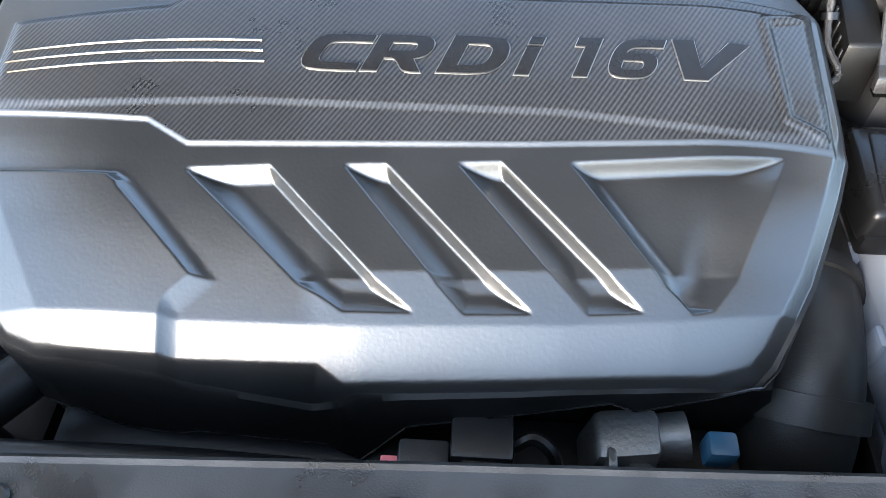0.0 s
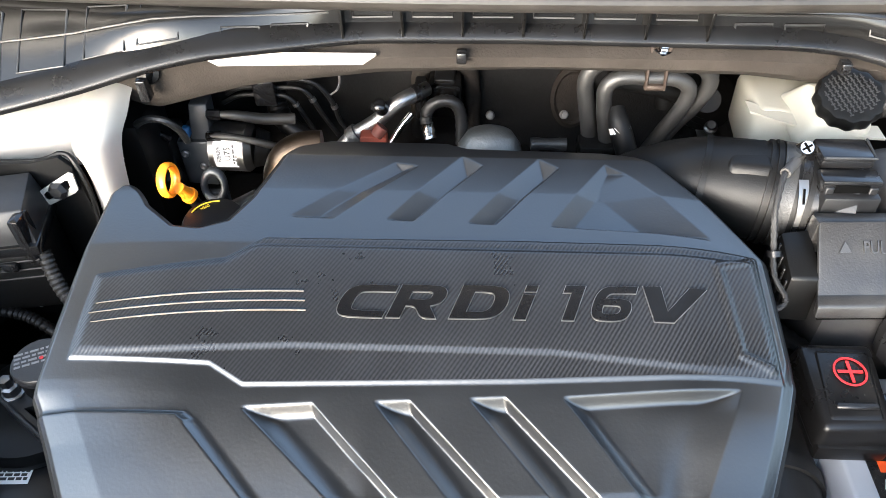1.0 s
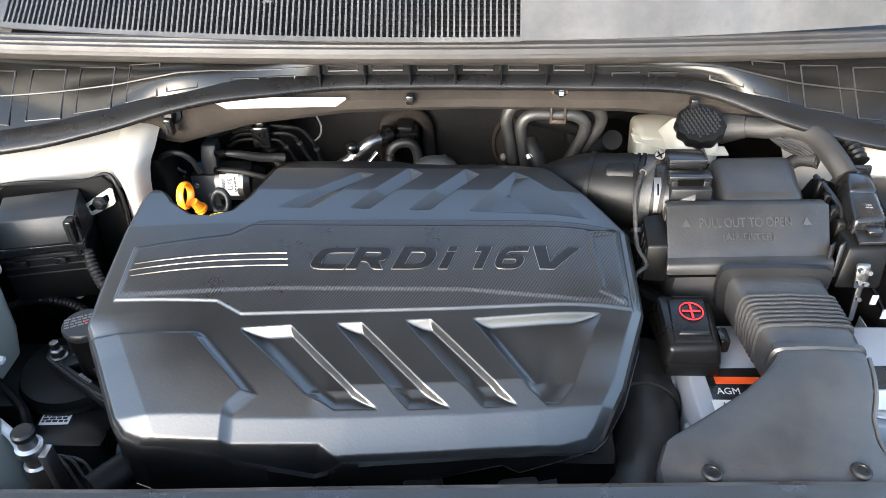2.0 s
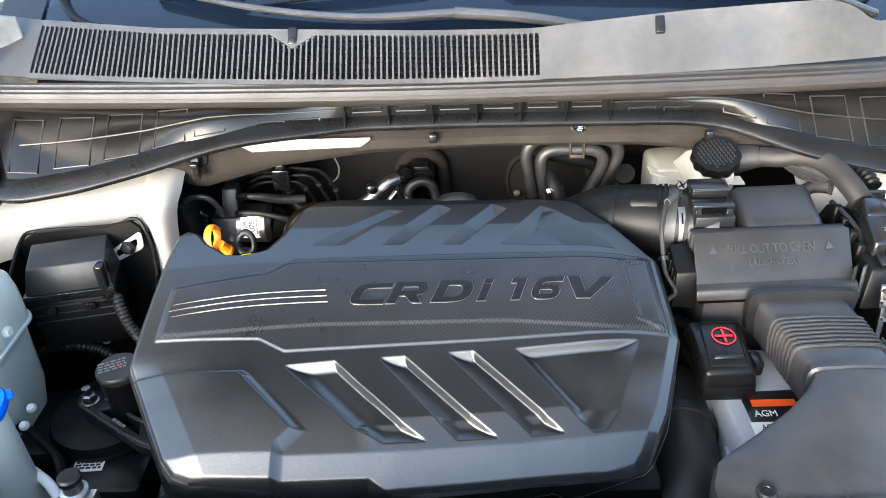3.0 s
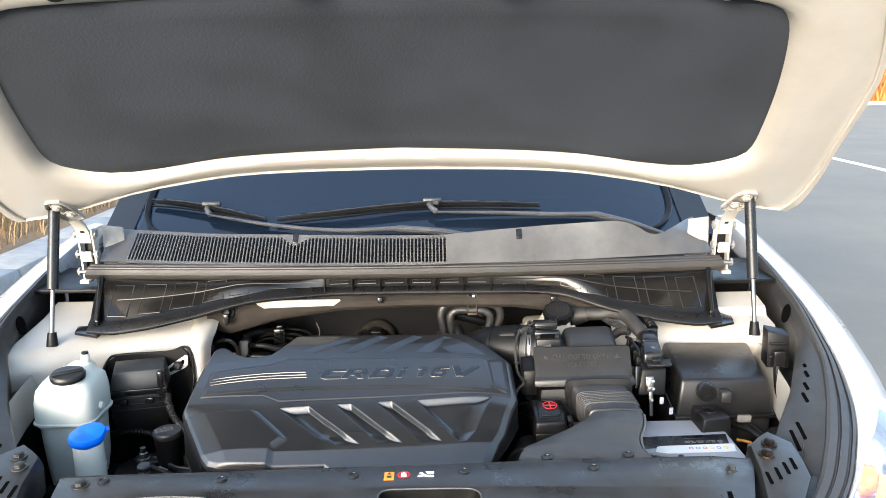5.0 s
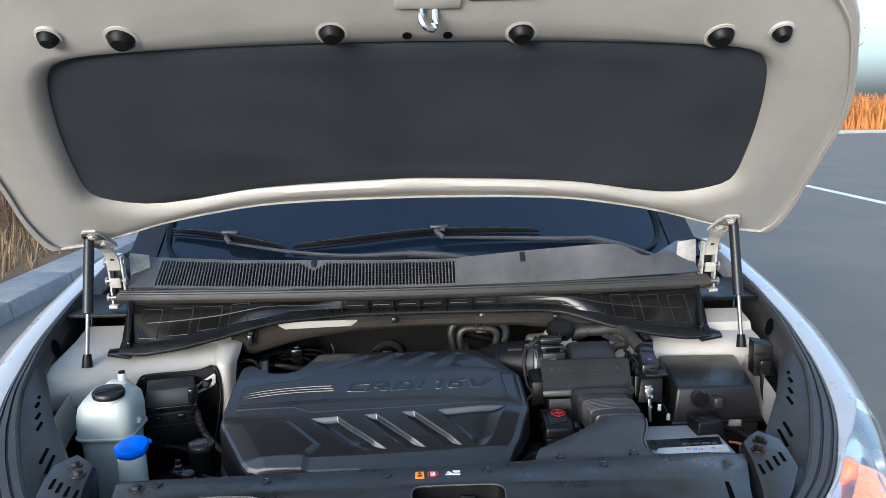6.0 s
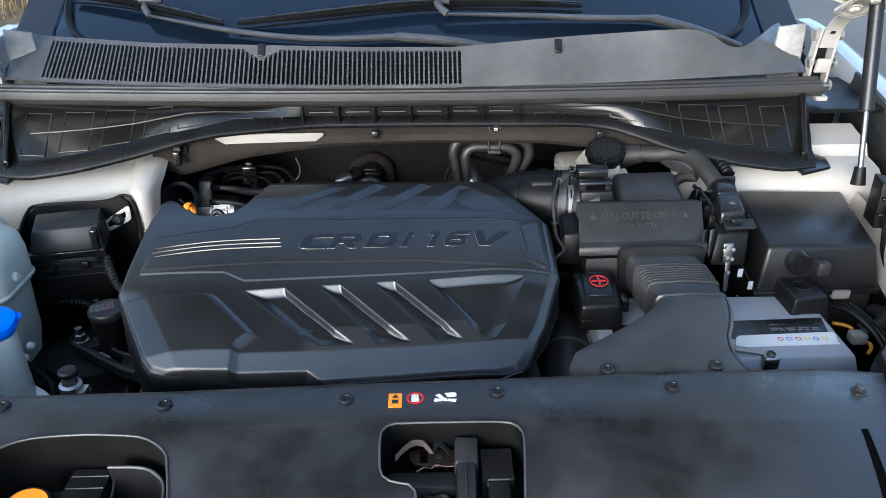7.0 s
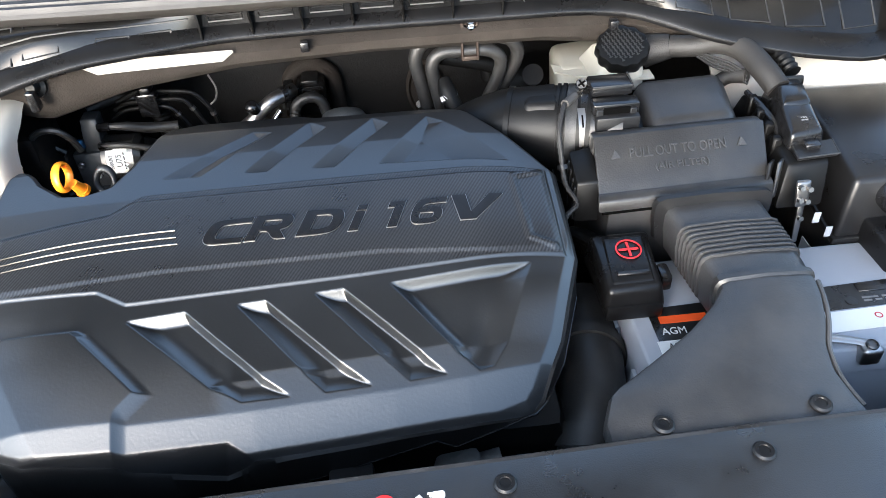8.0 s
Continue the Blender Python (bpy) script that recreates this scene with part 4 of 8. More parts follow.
    for x, y in ((0.539, -0.301), (0.523, -0.329)):
        bolt(cp, (s * x, y, tilt(x, y) + 0.005), (0, 0, 1), 0.0075, 0.008, BROWN_METAL if s > 0 else GREY_CAST)
    hl = thing("headlamp", (s * 0.72, -0.42, 0.86), "clear headlamp with chrome reflector and amber indicator", "headlamp", "headlamps")
    lys = [-0.60, -0.54, -0.48, -0.42, -0.36, -0.31, -0.26, -0.22, -0.18]
    rows = []
    for d, h in ((None, 0.002), (0.060, -0.012), (0.090, -0.045), (0.110, -0.10), (0.118, -0.19)):
        if d is None:
            rows.append([(s * (hood_gap(y)[0] + float(np.interp(y, [-0.45, -0.33, -0.22], [0.005, 0.012, 0.036]))), y, hood_gap(y)[1] + h) for y in lys])
        else:
            rows.append([(s * (hood_gap(y)[0] + d * (0.75 if y < -0.5 else 1.0)), y - d * 0.35 * max(0.0, -y) * 2, hood_gap(y)[1] + h) for y in lys])
    part("lens", loft(rows, thick=0.002), CLEAR, hl).visible_shadow = False
    part("reflector", loft([[(x - s * 0.022, y + 0.012, z - 0.022) for x, y, z in r] for r in rows]), CHROME, hl)
    for y, r in ((-0.29, 0.022), (-0.36, 0.030), (-0.44, 0.030)):
        x, z = hood_gap(y)
        part("bulb_ring", lathe([(r, 0), (r, 0.012), (r * 0.8, 0.014), (r * 0.5, 0.004), (0, 0.002)], 24, aim((s * (x + 0.066), y - 0.01, z - 0.055), (s * 0.8, -0.4, 0.5))), STEEL, hl)
    # amber made larger to paint the orange sunset reflected in the lamp
    amber = [[(s * (hood_gap(y)[0] + d), y - d * 0.3 * max(0.0, -y), hood_gap(y)[1] + h) for y in (-0.575, -0.53, -0.48, -0.43, -0.39, -0.355)] for d, h in ((0.034, -0.012), (0.050, -0.017), (0.068, -0.026), (0.092, -0.056))]
    x, z = hood_gap(-0.345)
    part("side_bulb", lathe([(0.020, -0.010), (0.021, 0.0), (0.017, 0.008), (0.009, 0.012), (0, 0.013)], 24, aim((s * (x + 0.022), -0.350, z - 0.026), (s * 0.4, -0.5, 0.8))), AMBER, hl, "amber bulb cap")
    part("indicator", loft(amber, thick=0.003), AMBER, hl, "amber indicator strip coloured as the sunset's reflection")

WBX = thing("wing_module", (0.695, 0.03, 0.92), "black plastic module clipped to the inner wing", "module")
part("case", hexa([(0.676, 0.015, 0.925), (0.716, 0.010, 0.925), (0.722, 0.050, 0.925), (0.682, 0.055, 0.925), (0.674, 0.018, 0.995), (0.712, 0.013, 0.988), (0.718, 0.048, 0.990), (0.680, 0.053, 0.997)], 0.002), RUBBER, WBX)
part("plug", rbox(0.682, 0.704, 0.000, 0.016, 0.930, 0.962, 0.003), PLASTIC_GLOSS, WBX)
part("lead", tube([(0.690, 0.004, 0.932), (0.686, -0.015, 0.90), (0.680, -0.045, 0.885), (0.676, -0.08, 0.86)], 0.007, 8, 5), RUBBER, WBX)
for z in (0.945, 0.97):
    part("rib", rbox(0.676, 0.712, 0.010, 0.016, z, z + 0.005, 0.0015, 1), PLASTIC_GLOSS, WBX)

# ---- the rest of the car's shell ----
def shell_x(y):
    return float(np.interp(y, [-0.62, -0.5, -0.3, 0.0, 0.6, 2.6, 3.5, 3.8], [0.62, 0.76, 0.84, 0.89, 0.915, 0.915, 0.87, 0.80]))
ys = [-0.60, -0.50, -0.40, -0.30, -0.15, 0.0, 0.3, 0.62, 1.0, 1.6, 2.2, 2.6, 3.0, 3.4, 3.7, 3.8]
for s in (-1, 1):
    low = [y for y in ys if y < 0.7]
    part("lower_fender", loft([[(s * (shell_x(y) - d), y, z) for y in low] for d, z in ((0.0, 0.56), (-0.004, 0.46), (0.01, 0.34), (0.05, 0.24), (0.14, 0.21))]), PAINT, CAR)
    back = [y for y in ys if y > 0.6]
    part("side_panel", loft([[(s * (shell_x(y) - d), y, z) for y in back] for d, z in ((0.075, 1.075), (0.045, 1.06), (0.02, 0.95), (0.0, 0.75), (-0.004, 0.5), (0.02, 0.34), (0.06, 0.24))]), PAINT, CAR)
    part("side_glass", loft([[(s * x, y, z) for y, x, z in ((0.95, 0.83, 1.075), (1.6, 0.84, 1.075), (3.2, 0.80, 1.075), (3.6, 0.76, 1.08))], [(s * x, y, z) for y, x, z in ((1.44, 0.70, 1.60), (1.8, 0.69, 1.62), (3.0, 0.66, 1.60), (3.45, 0.62, 1.55))]], thick=0.004), LABEL_BLACK, CAR, "dark tinted side glass")
    for y in (0.34, 2.95):
        wheel = part("wheel", lathe([(0.20, -0.10), (0.315, -0.10), (0.34, -0.08), (0.345, 0.0), (0.34, 0.08), (0.315, 0.10), (0.22, 0.095), (0.21, 0.06)], 48, Matrix.Translation((s * 0.80, y, 0.345)) @ Matrix.Rotation(s * radians(90), 4, "Y")), RUBBER, CAR, "black tyre")
        part("rim", lathe([(0.215, 0.07), (0.20, 0.05), (0.08, 0.07), (0.05, 0.085), (0, 0.085)], 40, Matrix.Translation((s * 0.80, y, 0.345)) @ Matrix.Rotation(s * radians(90), 4, "Y")), STEEL, wheel)
part("roof_panel", loft([[(x, y, z - 0.05 * (x / 0.68) ** 2) for x in [-0.68 + 0.17 * k for k in range(9)]] for y, z in ((1.58, 1.66), (2.2, 1.67), (3.0, 1.65), (3.4, 1.60), (3.78, 1.10), (3.80, 0.95), (3.86, 0.60), (3.80, 0.30))], thick=0.01), PAINT, CAR)
part("front_bumper", loft([[(0.64 * math.sin(a), -0.60 - 0.16 * math.cos(a) + d, z) for a in [radians(-90 + 10 * k) for k in range(19)]] for d, z in ((0.07, 0.90), (0.01, 0.86), (0.0, 0.70), (-0.01, 0.50), (0.02, 0.32), (0.10, 0.24))], thick=0.006), PAINT, CAR)
part("grille", loft([[(0.40 * math.sin(a), -0.622 - 0.150 * math.cos(a * 0.9), z) for a in [radians(-60 + 10 * k) for k in range(13)]] for z in (0.84, 0.62)], thick=0.004), PLASTIC, CAR, "dark front grille")
part("underbody", rbox(-0.78, 0.78, -0.55, 3.7, 0.24, 0.30, 0.01), RUBBER, CAR)
# ---- radiator cover at the front ----
RC = thing("radiator_cover", (0.02, -0.45, 0.92), "black plastic radiator cover with push clips and a latch pocket", "radiator cover")
def rounded(loop, steps=5):
    return [(p.x, p.y) for p in smooth_path([(x, y, 0) for x, y in loop], steps)]
GROM = rounded([(-0.196, -0.53), (-0.200, -0.475), (-0.211, -0.434), (-0.216, -0.420), (-0.228, -0.408), (-0.244, -0.399), (-0.262, -0.396), (-0.299, -0.394), (-0.335, -0.396), (-0.352, -0.399), (-0.370, -0.407), (-0.384, -0.425), (-0.392, -0.46), (-0.398, -0.53)])
LATCH = rounded([(0.017, -0.53), (0.015, -0.480), (0.014, -0.466), (0.010, -0.458), (-0.003, -0.455), (-0.013, -0.451), (-0.018, -0.442), (-0.0195, -0.420), (-0.0195, -0.402), (-0.017, -0.393), (-0.009, -0.387), (0.010, -0.386), (0.060, -0.386), (0.098, -0.387), (0.109, -0.391), (0.1155, -0.400), (0.115, -0.420), (0.109, -0.482), (0.105, -0.53)])[::-1]
def falls(bm, start=-0.375, curve=1.1):
    """Cut a flat sheet across and let it fall away towards the front."""
    for k in range(14):
        bmesh.ops.bisect_plane(bm, geom=bm.verts[:] + bm.edges[:] + bm.faces[:], plane_co=(0, start - 0.02 * k, 0), plane_no=(0, 1, 0))
    for v in bm.verts:
        v.co.z -= curve * max(0.0, start - v.co.y) ** 2
    return bm
def fall_at(y):
    return 1.1 * max(0.0, -0.375 - y) ** 2
RCO = [(-0.462, -0.342), (-0.40, -0.338), (-0.24, -0.335), (-0.06, -0.328), (0.10, -0.323), (0.28, -0.317), (0.45, -0.315), (0.505, -0.325), (0.50, -0.345), (0.47, -0.42), (0.44, -0.52), (0.42, -0.66), (-0.42, -0.66), (-0.43, -0.52), (-0.445, -0.42)]
part("panel", falls(slab(RCO, 0.924, 0.929, 0.002, holes=(GROM, LATCH[::-1]))), RAD_COVER, RC)
part("rear_flange", loft([[(x, y + d, 0.9285 + h) for x, y in RCO[:8]] for d, h in ((-0.004, 0.0), (0.001, 0.001), (0.004, -0.003), (0.005, -0.03))]), RAD_COVER, RC)
for lp, dz in ((GROM, 0.07), (LATCH, 0.06)):
    edge = [(x, y, 0.929 - fall_at(y)) for x, y in resample(lp, 60)]
    part("pocket_rim", tube(edge + edge[:1], 0.0012, 8, 1), COWL, RC)
    part("pocket_wall", loft([[(x, y, z - 0.001 - d) for x, y, z in edge] for d in (0, dz * 0.5, dz)], closed=True), RUBBER, RC)
part("inner_rim", tube([(-0.276, -0.4130, 0.905), (-0.262, -0.4132, 0.905), (-0.250, -0.4138, 0.905), (-0.238, -0.4165, 0.905), (-0.228, -0.4230, 0.905), (-0.2185, -0.4335, 0.905), (-0.213, -0.450, 0.905), (-0.207, -0.49, 0.903)], 0.0016, 8, 4), COWL, RC)
part("inner_wall", loft([[(x, y, z) for x, y in ((-0.276, -0.4130), (-0.250, -0.4138), (-0.238, -0.4165), (-0.228, -0.4230), (-0.2185, -0.4335), (-0.213, -0.450), (-0.207, -0.49))] for z in (0.905, 0.88, 0.856)], thick=0.002), PLASTIC, RC)
part("pocket_floor", rbox(-0.40, -0.19, -0.54, -0.38, 0.850, 0.856, 0), PLASTIC, RC)
part("pocket_floor", rbox(-0.04, 0.14, -0.54, -0.38, 0.862, 0.868, 0), PLASTIC, RC)
for x, y in ((-0.398, -0.352), (-0.237, -0.354), (-0.057, -0.350), (0.096, -0.343), (0.277, -0.339)):
    push_clip(RC, (x, y, 0.928), r=0.008, mat=PLASTIC)
bolt(RC, (0.466, -0.350, 0.928), r=0.0058, h=0.007, mat=DARK_STEEL)
# black strip on the panel, painting the shade of a gap
part("edge_gap", falls(slab([(0.4385, -0.405), (0.4445, -0.405), (0.4330, -0.470), (0.4130, -0.560), (0.4010, -0.560), (0.4240, -0.470)][::-1], 0.9280, 0.9294)), DEEP, RC, "black strip standing for a shaded gap along the edge")
bolt(RC, (-0.425, -0.362, 0.928), r=0.008, h=0.008, mat=PLASTIC_MATT)
sk = part("warning_sticker", rbox(-0.020, 0.066, -0.3640, -0.3385, 0.9284, 0.92895, 0.0001, 1), RAD_COVER, RC, "black warning sticker with orange, red and white signs")
part("orange_sign", rbox(-0.0140, -0.0005, -0.3640, -0.3430, 0.9292, 0.9298, 0.0002, 1), ORANGE, sk)
tri = slab([(-0.0105, -0.3500), (-0.0040, -0.3500), (-0.0072, -0.3445)], 0.9297, 0.9301)
slab([(-0.0105, -0.3585), (-0.0040, -0.3585), (-0.0040, -0.3530), (-0.0105, -0.3530)], 0.9297, 0.9301, bm=tri)
part("sign_mark", tri, INK, sk, smooth=0)
part("red_ring", lathe([(0.0088, 0), (0.0088, 0.0006), (0.0066, 0.0006), (0.0066, 0)], 32, Matrix.Translation((0.0128, -0.3505, 0.9292))), RED, sk, smooth=0)
palm = slab(round_rect(0.0088, 0.0168, -0.3560, -0.3500, 0.002), 0.9292, 0.9297)
for k in range(4):
    slab(round_rect(0.0090 + 0.0019 * k, 0.0104 + 0.0019 * k, -0.3502, -0.3452 + 0.0006 * (k in (1, 2)), 0.0006, 2), 0.9292, 0.9297, bm=palm)
part("white_sign", palm, LABEL_WHITE, sk, "white stop sign shape", smooth=0)
fan = bmesh.new()
for a in (-3, 138, 186):
    slab([(0.002, -0.0014), (0.0105, -0.0030), (0.0115, 0.0012), (0.003, 0.0014)], 0, 0.0005, bm=fan, m=Matrix.Translation((0.0430, -0.3535, 0.9292)) @ Matrix.Rotation(radians(a), 4, "Z"))
lathe([(0.0022, 0), (0.0022, 0.0005), (0, 0.0005)], 12, Matrix.Translation((0.0430, -0.3535, 0.9292)), fan)
slab(round_rect(0.0455, 0.0545, -0.3490, -0.3430, 0.0022), 0.9293, 0.9298, bm=fan)
for k in range(3):
    slab(round_rect(0.0450 - 0.0012 * k, 0.0490, -0.3492 + 0.0021 * k, -0.3477 + 0.0021 * k, 0.0006, 2), 0.9294, 0.9299, bm=fan)
part("fan_sign", fan, LABEL_WHITE, sk, "white fan blade sign", smooth=0)
LT = thing("bonnet_latch", (0.04, -0.44, 0.89), "greasy steel bonnet latch in its pocket", "latch")
part("latch_plate", slab([(0.006, -0.3935), (0.020, -0.3890), (0.051, -0.3925), (0.0505, -0.4125), (0.030, -0.4140), (0.012, -0.4110), (0.007, -0.4045)][::-1], 0.896, 0.8995, 0.0012), HEATED, LT, "straw-stained latch plate with a slot")
# black piece on the plate paints the shade of its slot
part("plate_slot", rbox(0.0174, 0.0246, -0.4100, -0.3935, 0.8985, 0.8998, 0.0003, 1), DEEP, LT)
part("catch", loft([[(x, y + o, z + h) for x, y, z in ((-0.0065, -0.3960, 0.900), (0.001, -0.3890, 0.904), (0.008, -0.3840, 0.9065), (0.0145, -0.3825, 0.9075), (0.021, -0.3840, 0.9065), (0.0265, -0.3895, 0.9035), (0.0305, -0.3945, 0.900))] for o, h in ((-0.0075, -0.004), (-0.003, 0.0), (0.0015, -0.0015), (0.003, -0.006))], thick=0.0018), HEATED, LT, "worn brown steel catch")
part("pawl", loft([[(x, y + o, z) for x, y, z in ((0.0300, -0.3900, 0.9005), (0.0358, -0.3865, 0.9035), (0.041, -0.3900, 0.9025), (0.0465, -0.3960, 0.9005))] for o in (-0.004, 0.0, 0.003)], thick=0.0018), DARK_STEEL, LT)
part("spring", tube([(0.014, -0.4200, 0.899), (0.022, -0.4175, 0.902), (0.028, -0.4160, 0.899), (0.033, -0.4150, 0.902), (0.042, -0.4150, 0.900), (0.052, -0.4145, 0.900)], 0.0011, 6, 5), HEATED, LT)
bolt(LT, (0.036, -0.404, 0.8995), (0, 0, 1), 0.0042, 0.003, DARK_STEEL)
part("cross_shelf", rbox(-0.014, 0.052, -0.4360, -0.4150, 0.880, 0.895, 0.004), PLASTIC_MATT, LT)
part("housing", hexa([(0.0490, -0.424, 0.865), (0.0745, -0.424, 0.865), (0.0760, -0.384, 0.865), (0.0500, -0.384, 0.865), (0.0500, -0.4190, 0.909), (0.0725, -0.4195, 0.909), (0.0735, -0.3900, 0.914), (0.0510, -0.3890, 0.914)], 0.003), PLASTIC_MATT, LT)
part("lever", hexa([(0.0505, -0.52, 0.878), (0.0680, -0.52, 0.878), (0.0715, -0.420, 0.890), (0.0505, -0.420, 0.890), (0.0530, -0.52, 0.898), (0.0650, -0.52, 0.898), (0.0700, -0.4195, 0.910), (0.0515, -0.4195, 0.910)], 0.002), PLASTIC_MATT, LT)
part("lever_rib", tube([(0.0605, -0.4215, 0.9105), (0.0595, -0.46, 0.9062), (0.0585, -0.51, 0.900)], 0.0012, 6, 3), GREY_CAST, LT)
part("side_block", loft([[(x, y, z) for x in (0.0755, 0.0800, 0.0990, 0.1035, 0.1050)] for y, z in ((-0.3925, 0.872), (-0.3925, 0.895), (-0.3960, 0.9030), (-0.4050, 0.9050), (-0.4340, 0.9030), (-0.4340, 0.870))], thick=0.002), PLASTIC, LT)
part("side_clip", hexa([(0.080, -0.50, 0.875), (0.101, -0.50, 0.875), (0.102, -0.4345, 0.880), (0.080, -0.4345, 0.880), (0.081, -0.50, 0.893), (0.100, -0.50, 0.893), (0.1012, -0.4345, 0.901), (0.0802, -0.4345, 0.901)], 0.002), PLASTIC, LT)
part("clip_edge", tube([(0.0802, -0.4400, 0.899), (0.0802, -0.4345, 0.9015), (0.1012, -0.4340, 0.9015)], 0.0012, 6, 1), GREY_CAST, LT)
part("cable", tube([(0.022, -0.438, 0.885), (0.030, -0.443, 0.888), (0.040, -0.440, 0.888), (0.046, -0.448, 0.884), (0.050, -0.46, 0.88)], 0.0022, 8, 5), GREY_CAST, LT)
part("lower_plate", rbox(0.016, 0.050, -0.50, -0.4380, 0.872, 0.880, 0.003), DARK_STEEL, LT)
FC = thing("filler_cap", (-0.338, -0.446, 0.86), "round cap with an orange and white sticker in the front pocket", "cap")
part("cap", lathe([(0.023, 0), (0.0235, 0.020), (0.021, 0.026), (0.0195, 0.0262), (0, 0.0255)], 30, aim((-0.338, -0.449, 0.872), (0.05, -0.12, 1))), PLASTIC, FC)
cm = aim((-0.3368, -0.4521, 0.8978), (0.05, -0.12, 1))
cst = part("sticker", lathe([(0.019, 0), (0.019, 0.0006), (0, 0.0006)], 30, cm), ORANGE, FC, "orange round sticker")
part("white_band", slab(round_rect(-0.0165, 0.0165, -0.0075, -0.0005, 0.001, 2), 0.0005, 0.0010, m=cm), LABEL_WHITE, cst)
bars(cm @ Matrix.Translation((-0.013, -0.0065, 0.0009)), 0.026, 0.005, 1, INK, cst, seed=6)
part("filler_neck", lathe([(0.019, 0), (0.019, 0.02)], 24, Matrix.Translation((-0.338, -0.447, 0.854))), PLASTIC, FC)
PB = thing("pocket_housing", (-0.295, -0.42, 0.856), "black plastic housing with two ribs in the front pocket", "housing")
part("body", rbox(-0.318, -0.279, -0.468, -0.397, 0.855, 0.889, 0.003), PLASTIC, PB)
for y in (-0.409, -0.424):
    part("rib", tube([(-0.315, y, 0.8895), (-0.280, y + 0.0005, 0.8895)], 0.0009, 6, 1), GREY_CAST, PB)
part("side_rib", tube([(-0.279, -0.402, 0.8895), (-0.274, -0.412, 0.889), (-0.270, -0.428, 0.887), (-0.269, -0.450, 0.885)], 0.0013, 6, 4), GREY_CAST, PB)

# ---- engine cover ----
def sd_poly(x, y, poly):
    """Signed distance to a plan outline, positive inside."""
    p = np.array(poly, float)
    d = np.full(x.shape, 1e9)
    inside = np.zeros(x.shape, bool)
    for (ax, ay), (bx, by) in zip(p, np.roll(p, -1, axis=0)):
        ex, ey = bx - ax, by - ay
        t = np.clip(((x - ax) * ex + (y - ay) * ey) / (ex * ex + ey * ey), 0, 1)
        d = np.minimum(d, np.hypot(x - ax - t * ex, y - ay - t * ey))
        with np.errstate(divide="ignore", invalid="ignore"):
            cross = ((ay > y) != (by > y)) & (x < ex * (y - ay) / (ey if ey else 1e-12) + ax)
        inside ^= cross
    return np.where(inside, d, -d)


def sd_line(x, y, pts):
    d = np.full(x.shape, 1e9)
    for (ax, ay), (bx, by) in zip(pts, pts[1:]):
        ex, ey = bx - ax, by - ay
        t = np.clip(((x - ax) * ex + (y - ay) * ey) / (ex * ex + ey * ey), 0, 1)
        d = np.minimum(d, np.hypot(x - ax - t * ex, y - ay - t * ey))
    return d


def step(a, b, v):
    t = np.clip((v - a) / (b - a), 0, 1)
    return t * t * (3 - 2 * t)


PANEL = [(-0.333, -0.131), (-0.226, -0.135), (-0.199, -0.150), (0.0, -0.142), (0.1835, -0.131), (0.1835, -0.026), (0.0, -0.024), (-0.204, -0.026), (-0.232, -0.046), (-0.333, -0.060)]
FINS = [[(-0.1983, -0.1637), (-0.1490, -0.1597), (-0.0823, -0.2224), (-0.0586, -0.2376), (-0.0980, -0.2390), (-0.1259, -0.2242)],
        [(-0.1057, -0.1575), (-0.0812, -0.1560), (-0.0195, -0.2160), (0.0063, -0.2345), (-0.0318, -0.2367), (-0.0481, -0.2223)],
        [(-0.0400, -0.1535), (-0.0150, -0.1517), (0.0499, -0.2161), (0.0668, -0.2300), (0.0358, -0.2330), (0.0132, -0.2129)],
        [(0.0250, -0.1506), (0.1505, -0.1390), (0.1200, -0.2064), (0.1060, -0.2250), (0.0930, -0.2284), (0.0757, -0.2145)]]
FIN_WALLS = [(0.006, 0.0017, 0.0022, 0.014, 0.012, 0.017)] * 3 + [(0.005, 0.026, 0.022, 0.010, 0.006, 0.013)]
REAR = [[(-0.191, -0.002), (-0.152, -0.003), (-0.088, 0.066), (-0.109, 0.070)], [(-0.110, -0.003), (-0.087, -0.004), (-0.032, 0.068), (-0.050, 0.082)],
        [(-0.044, -0.005), (-0.021, -0.006), (0.034, 0.066), (0.017, 0.079)], [(0.022, -0.007), (0.150, -0.014), (0.092, 0.058), (0.074, 0.072)]]
REAR_WALLS = [(0.003, 0.016, 0.010, 0.018), (0.0025, 0.005, 0.012, 0.014), (0.0025, 0.005, 0.012, 0.014), (0.003, 0.035, 0.012, 0.014)]
LEFT_FIELD = [(-0.40, -0.1625), (-0.234, -0.1675), (-0.225, -0.1725), (-0.1675, -0.2265), (-0.1870, -0.2445), (-0.1905, -0.31), (-0.40, -0.31)]
LEFT_WALLS = (0.005, 0.008, 0.0105, 0.0105, 0.0105, 1e-4, 1e-4)
XF = [-0.352, -0.345, -0.30, -0.288, -0.27, -0.2, -0.1, 0.0, 0.105, 0.132, 0.142, 0.165, 0.192]
YF = [-0.155, -0.168, -0.246, -0.258, -0.264, -0.268, -0.273, -0.266, -0.257, -0.253, -0.243, -0.202, -0.128]
XB = [-0.352, -0.343, -0.325, -0.305, -0.285, -0.262, -0.240, -0.225, -0.215, -0.208, -0.196, -0.175, -0.065, -0.045, 0.075, 0.105, 0.120, 0.186, 0.192]
YB = [0.030, 0.045, 0.032, 0.002, -0.010, -0.013, -0.005, 0.022, 0.060, 0.092, 0.112, 0.118, 0.116, 0.104, 0.098, 0.090, 0.078, -0.016, -0.024]
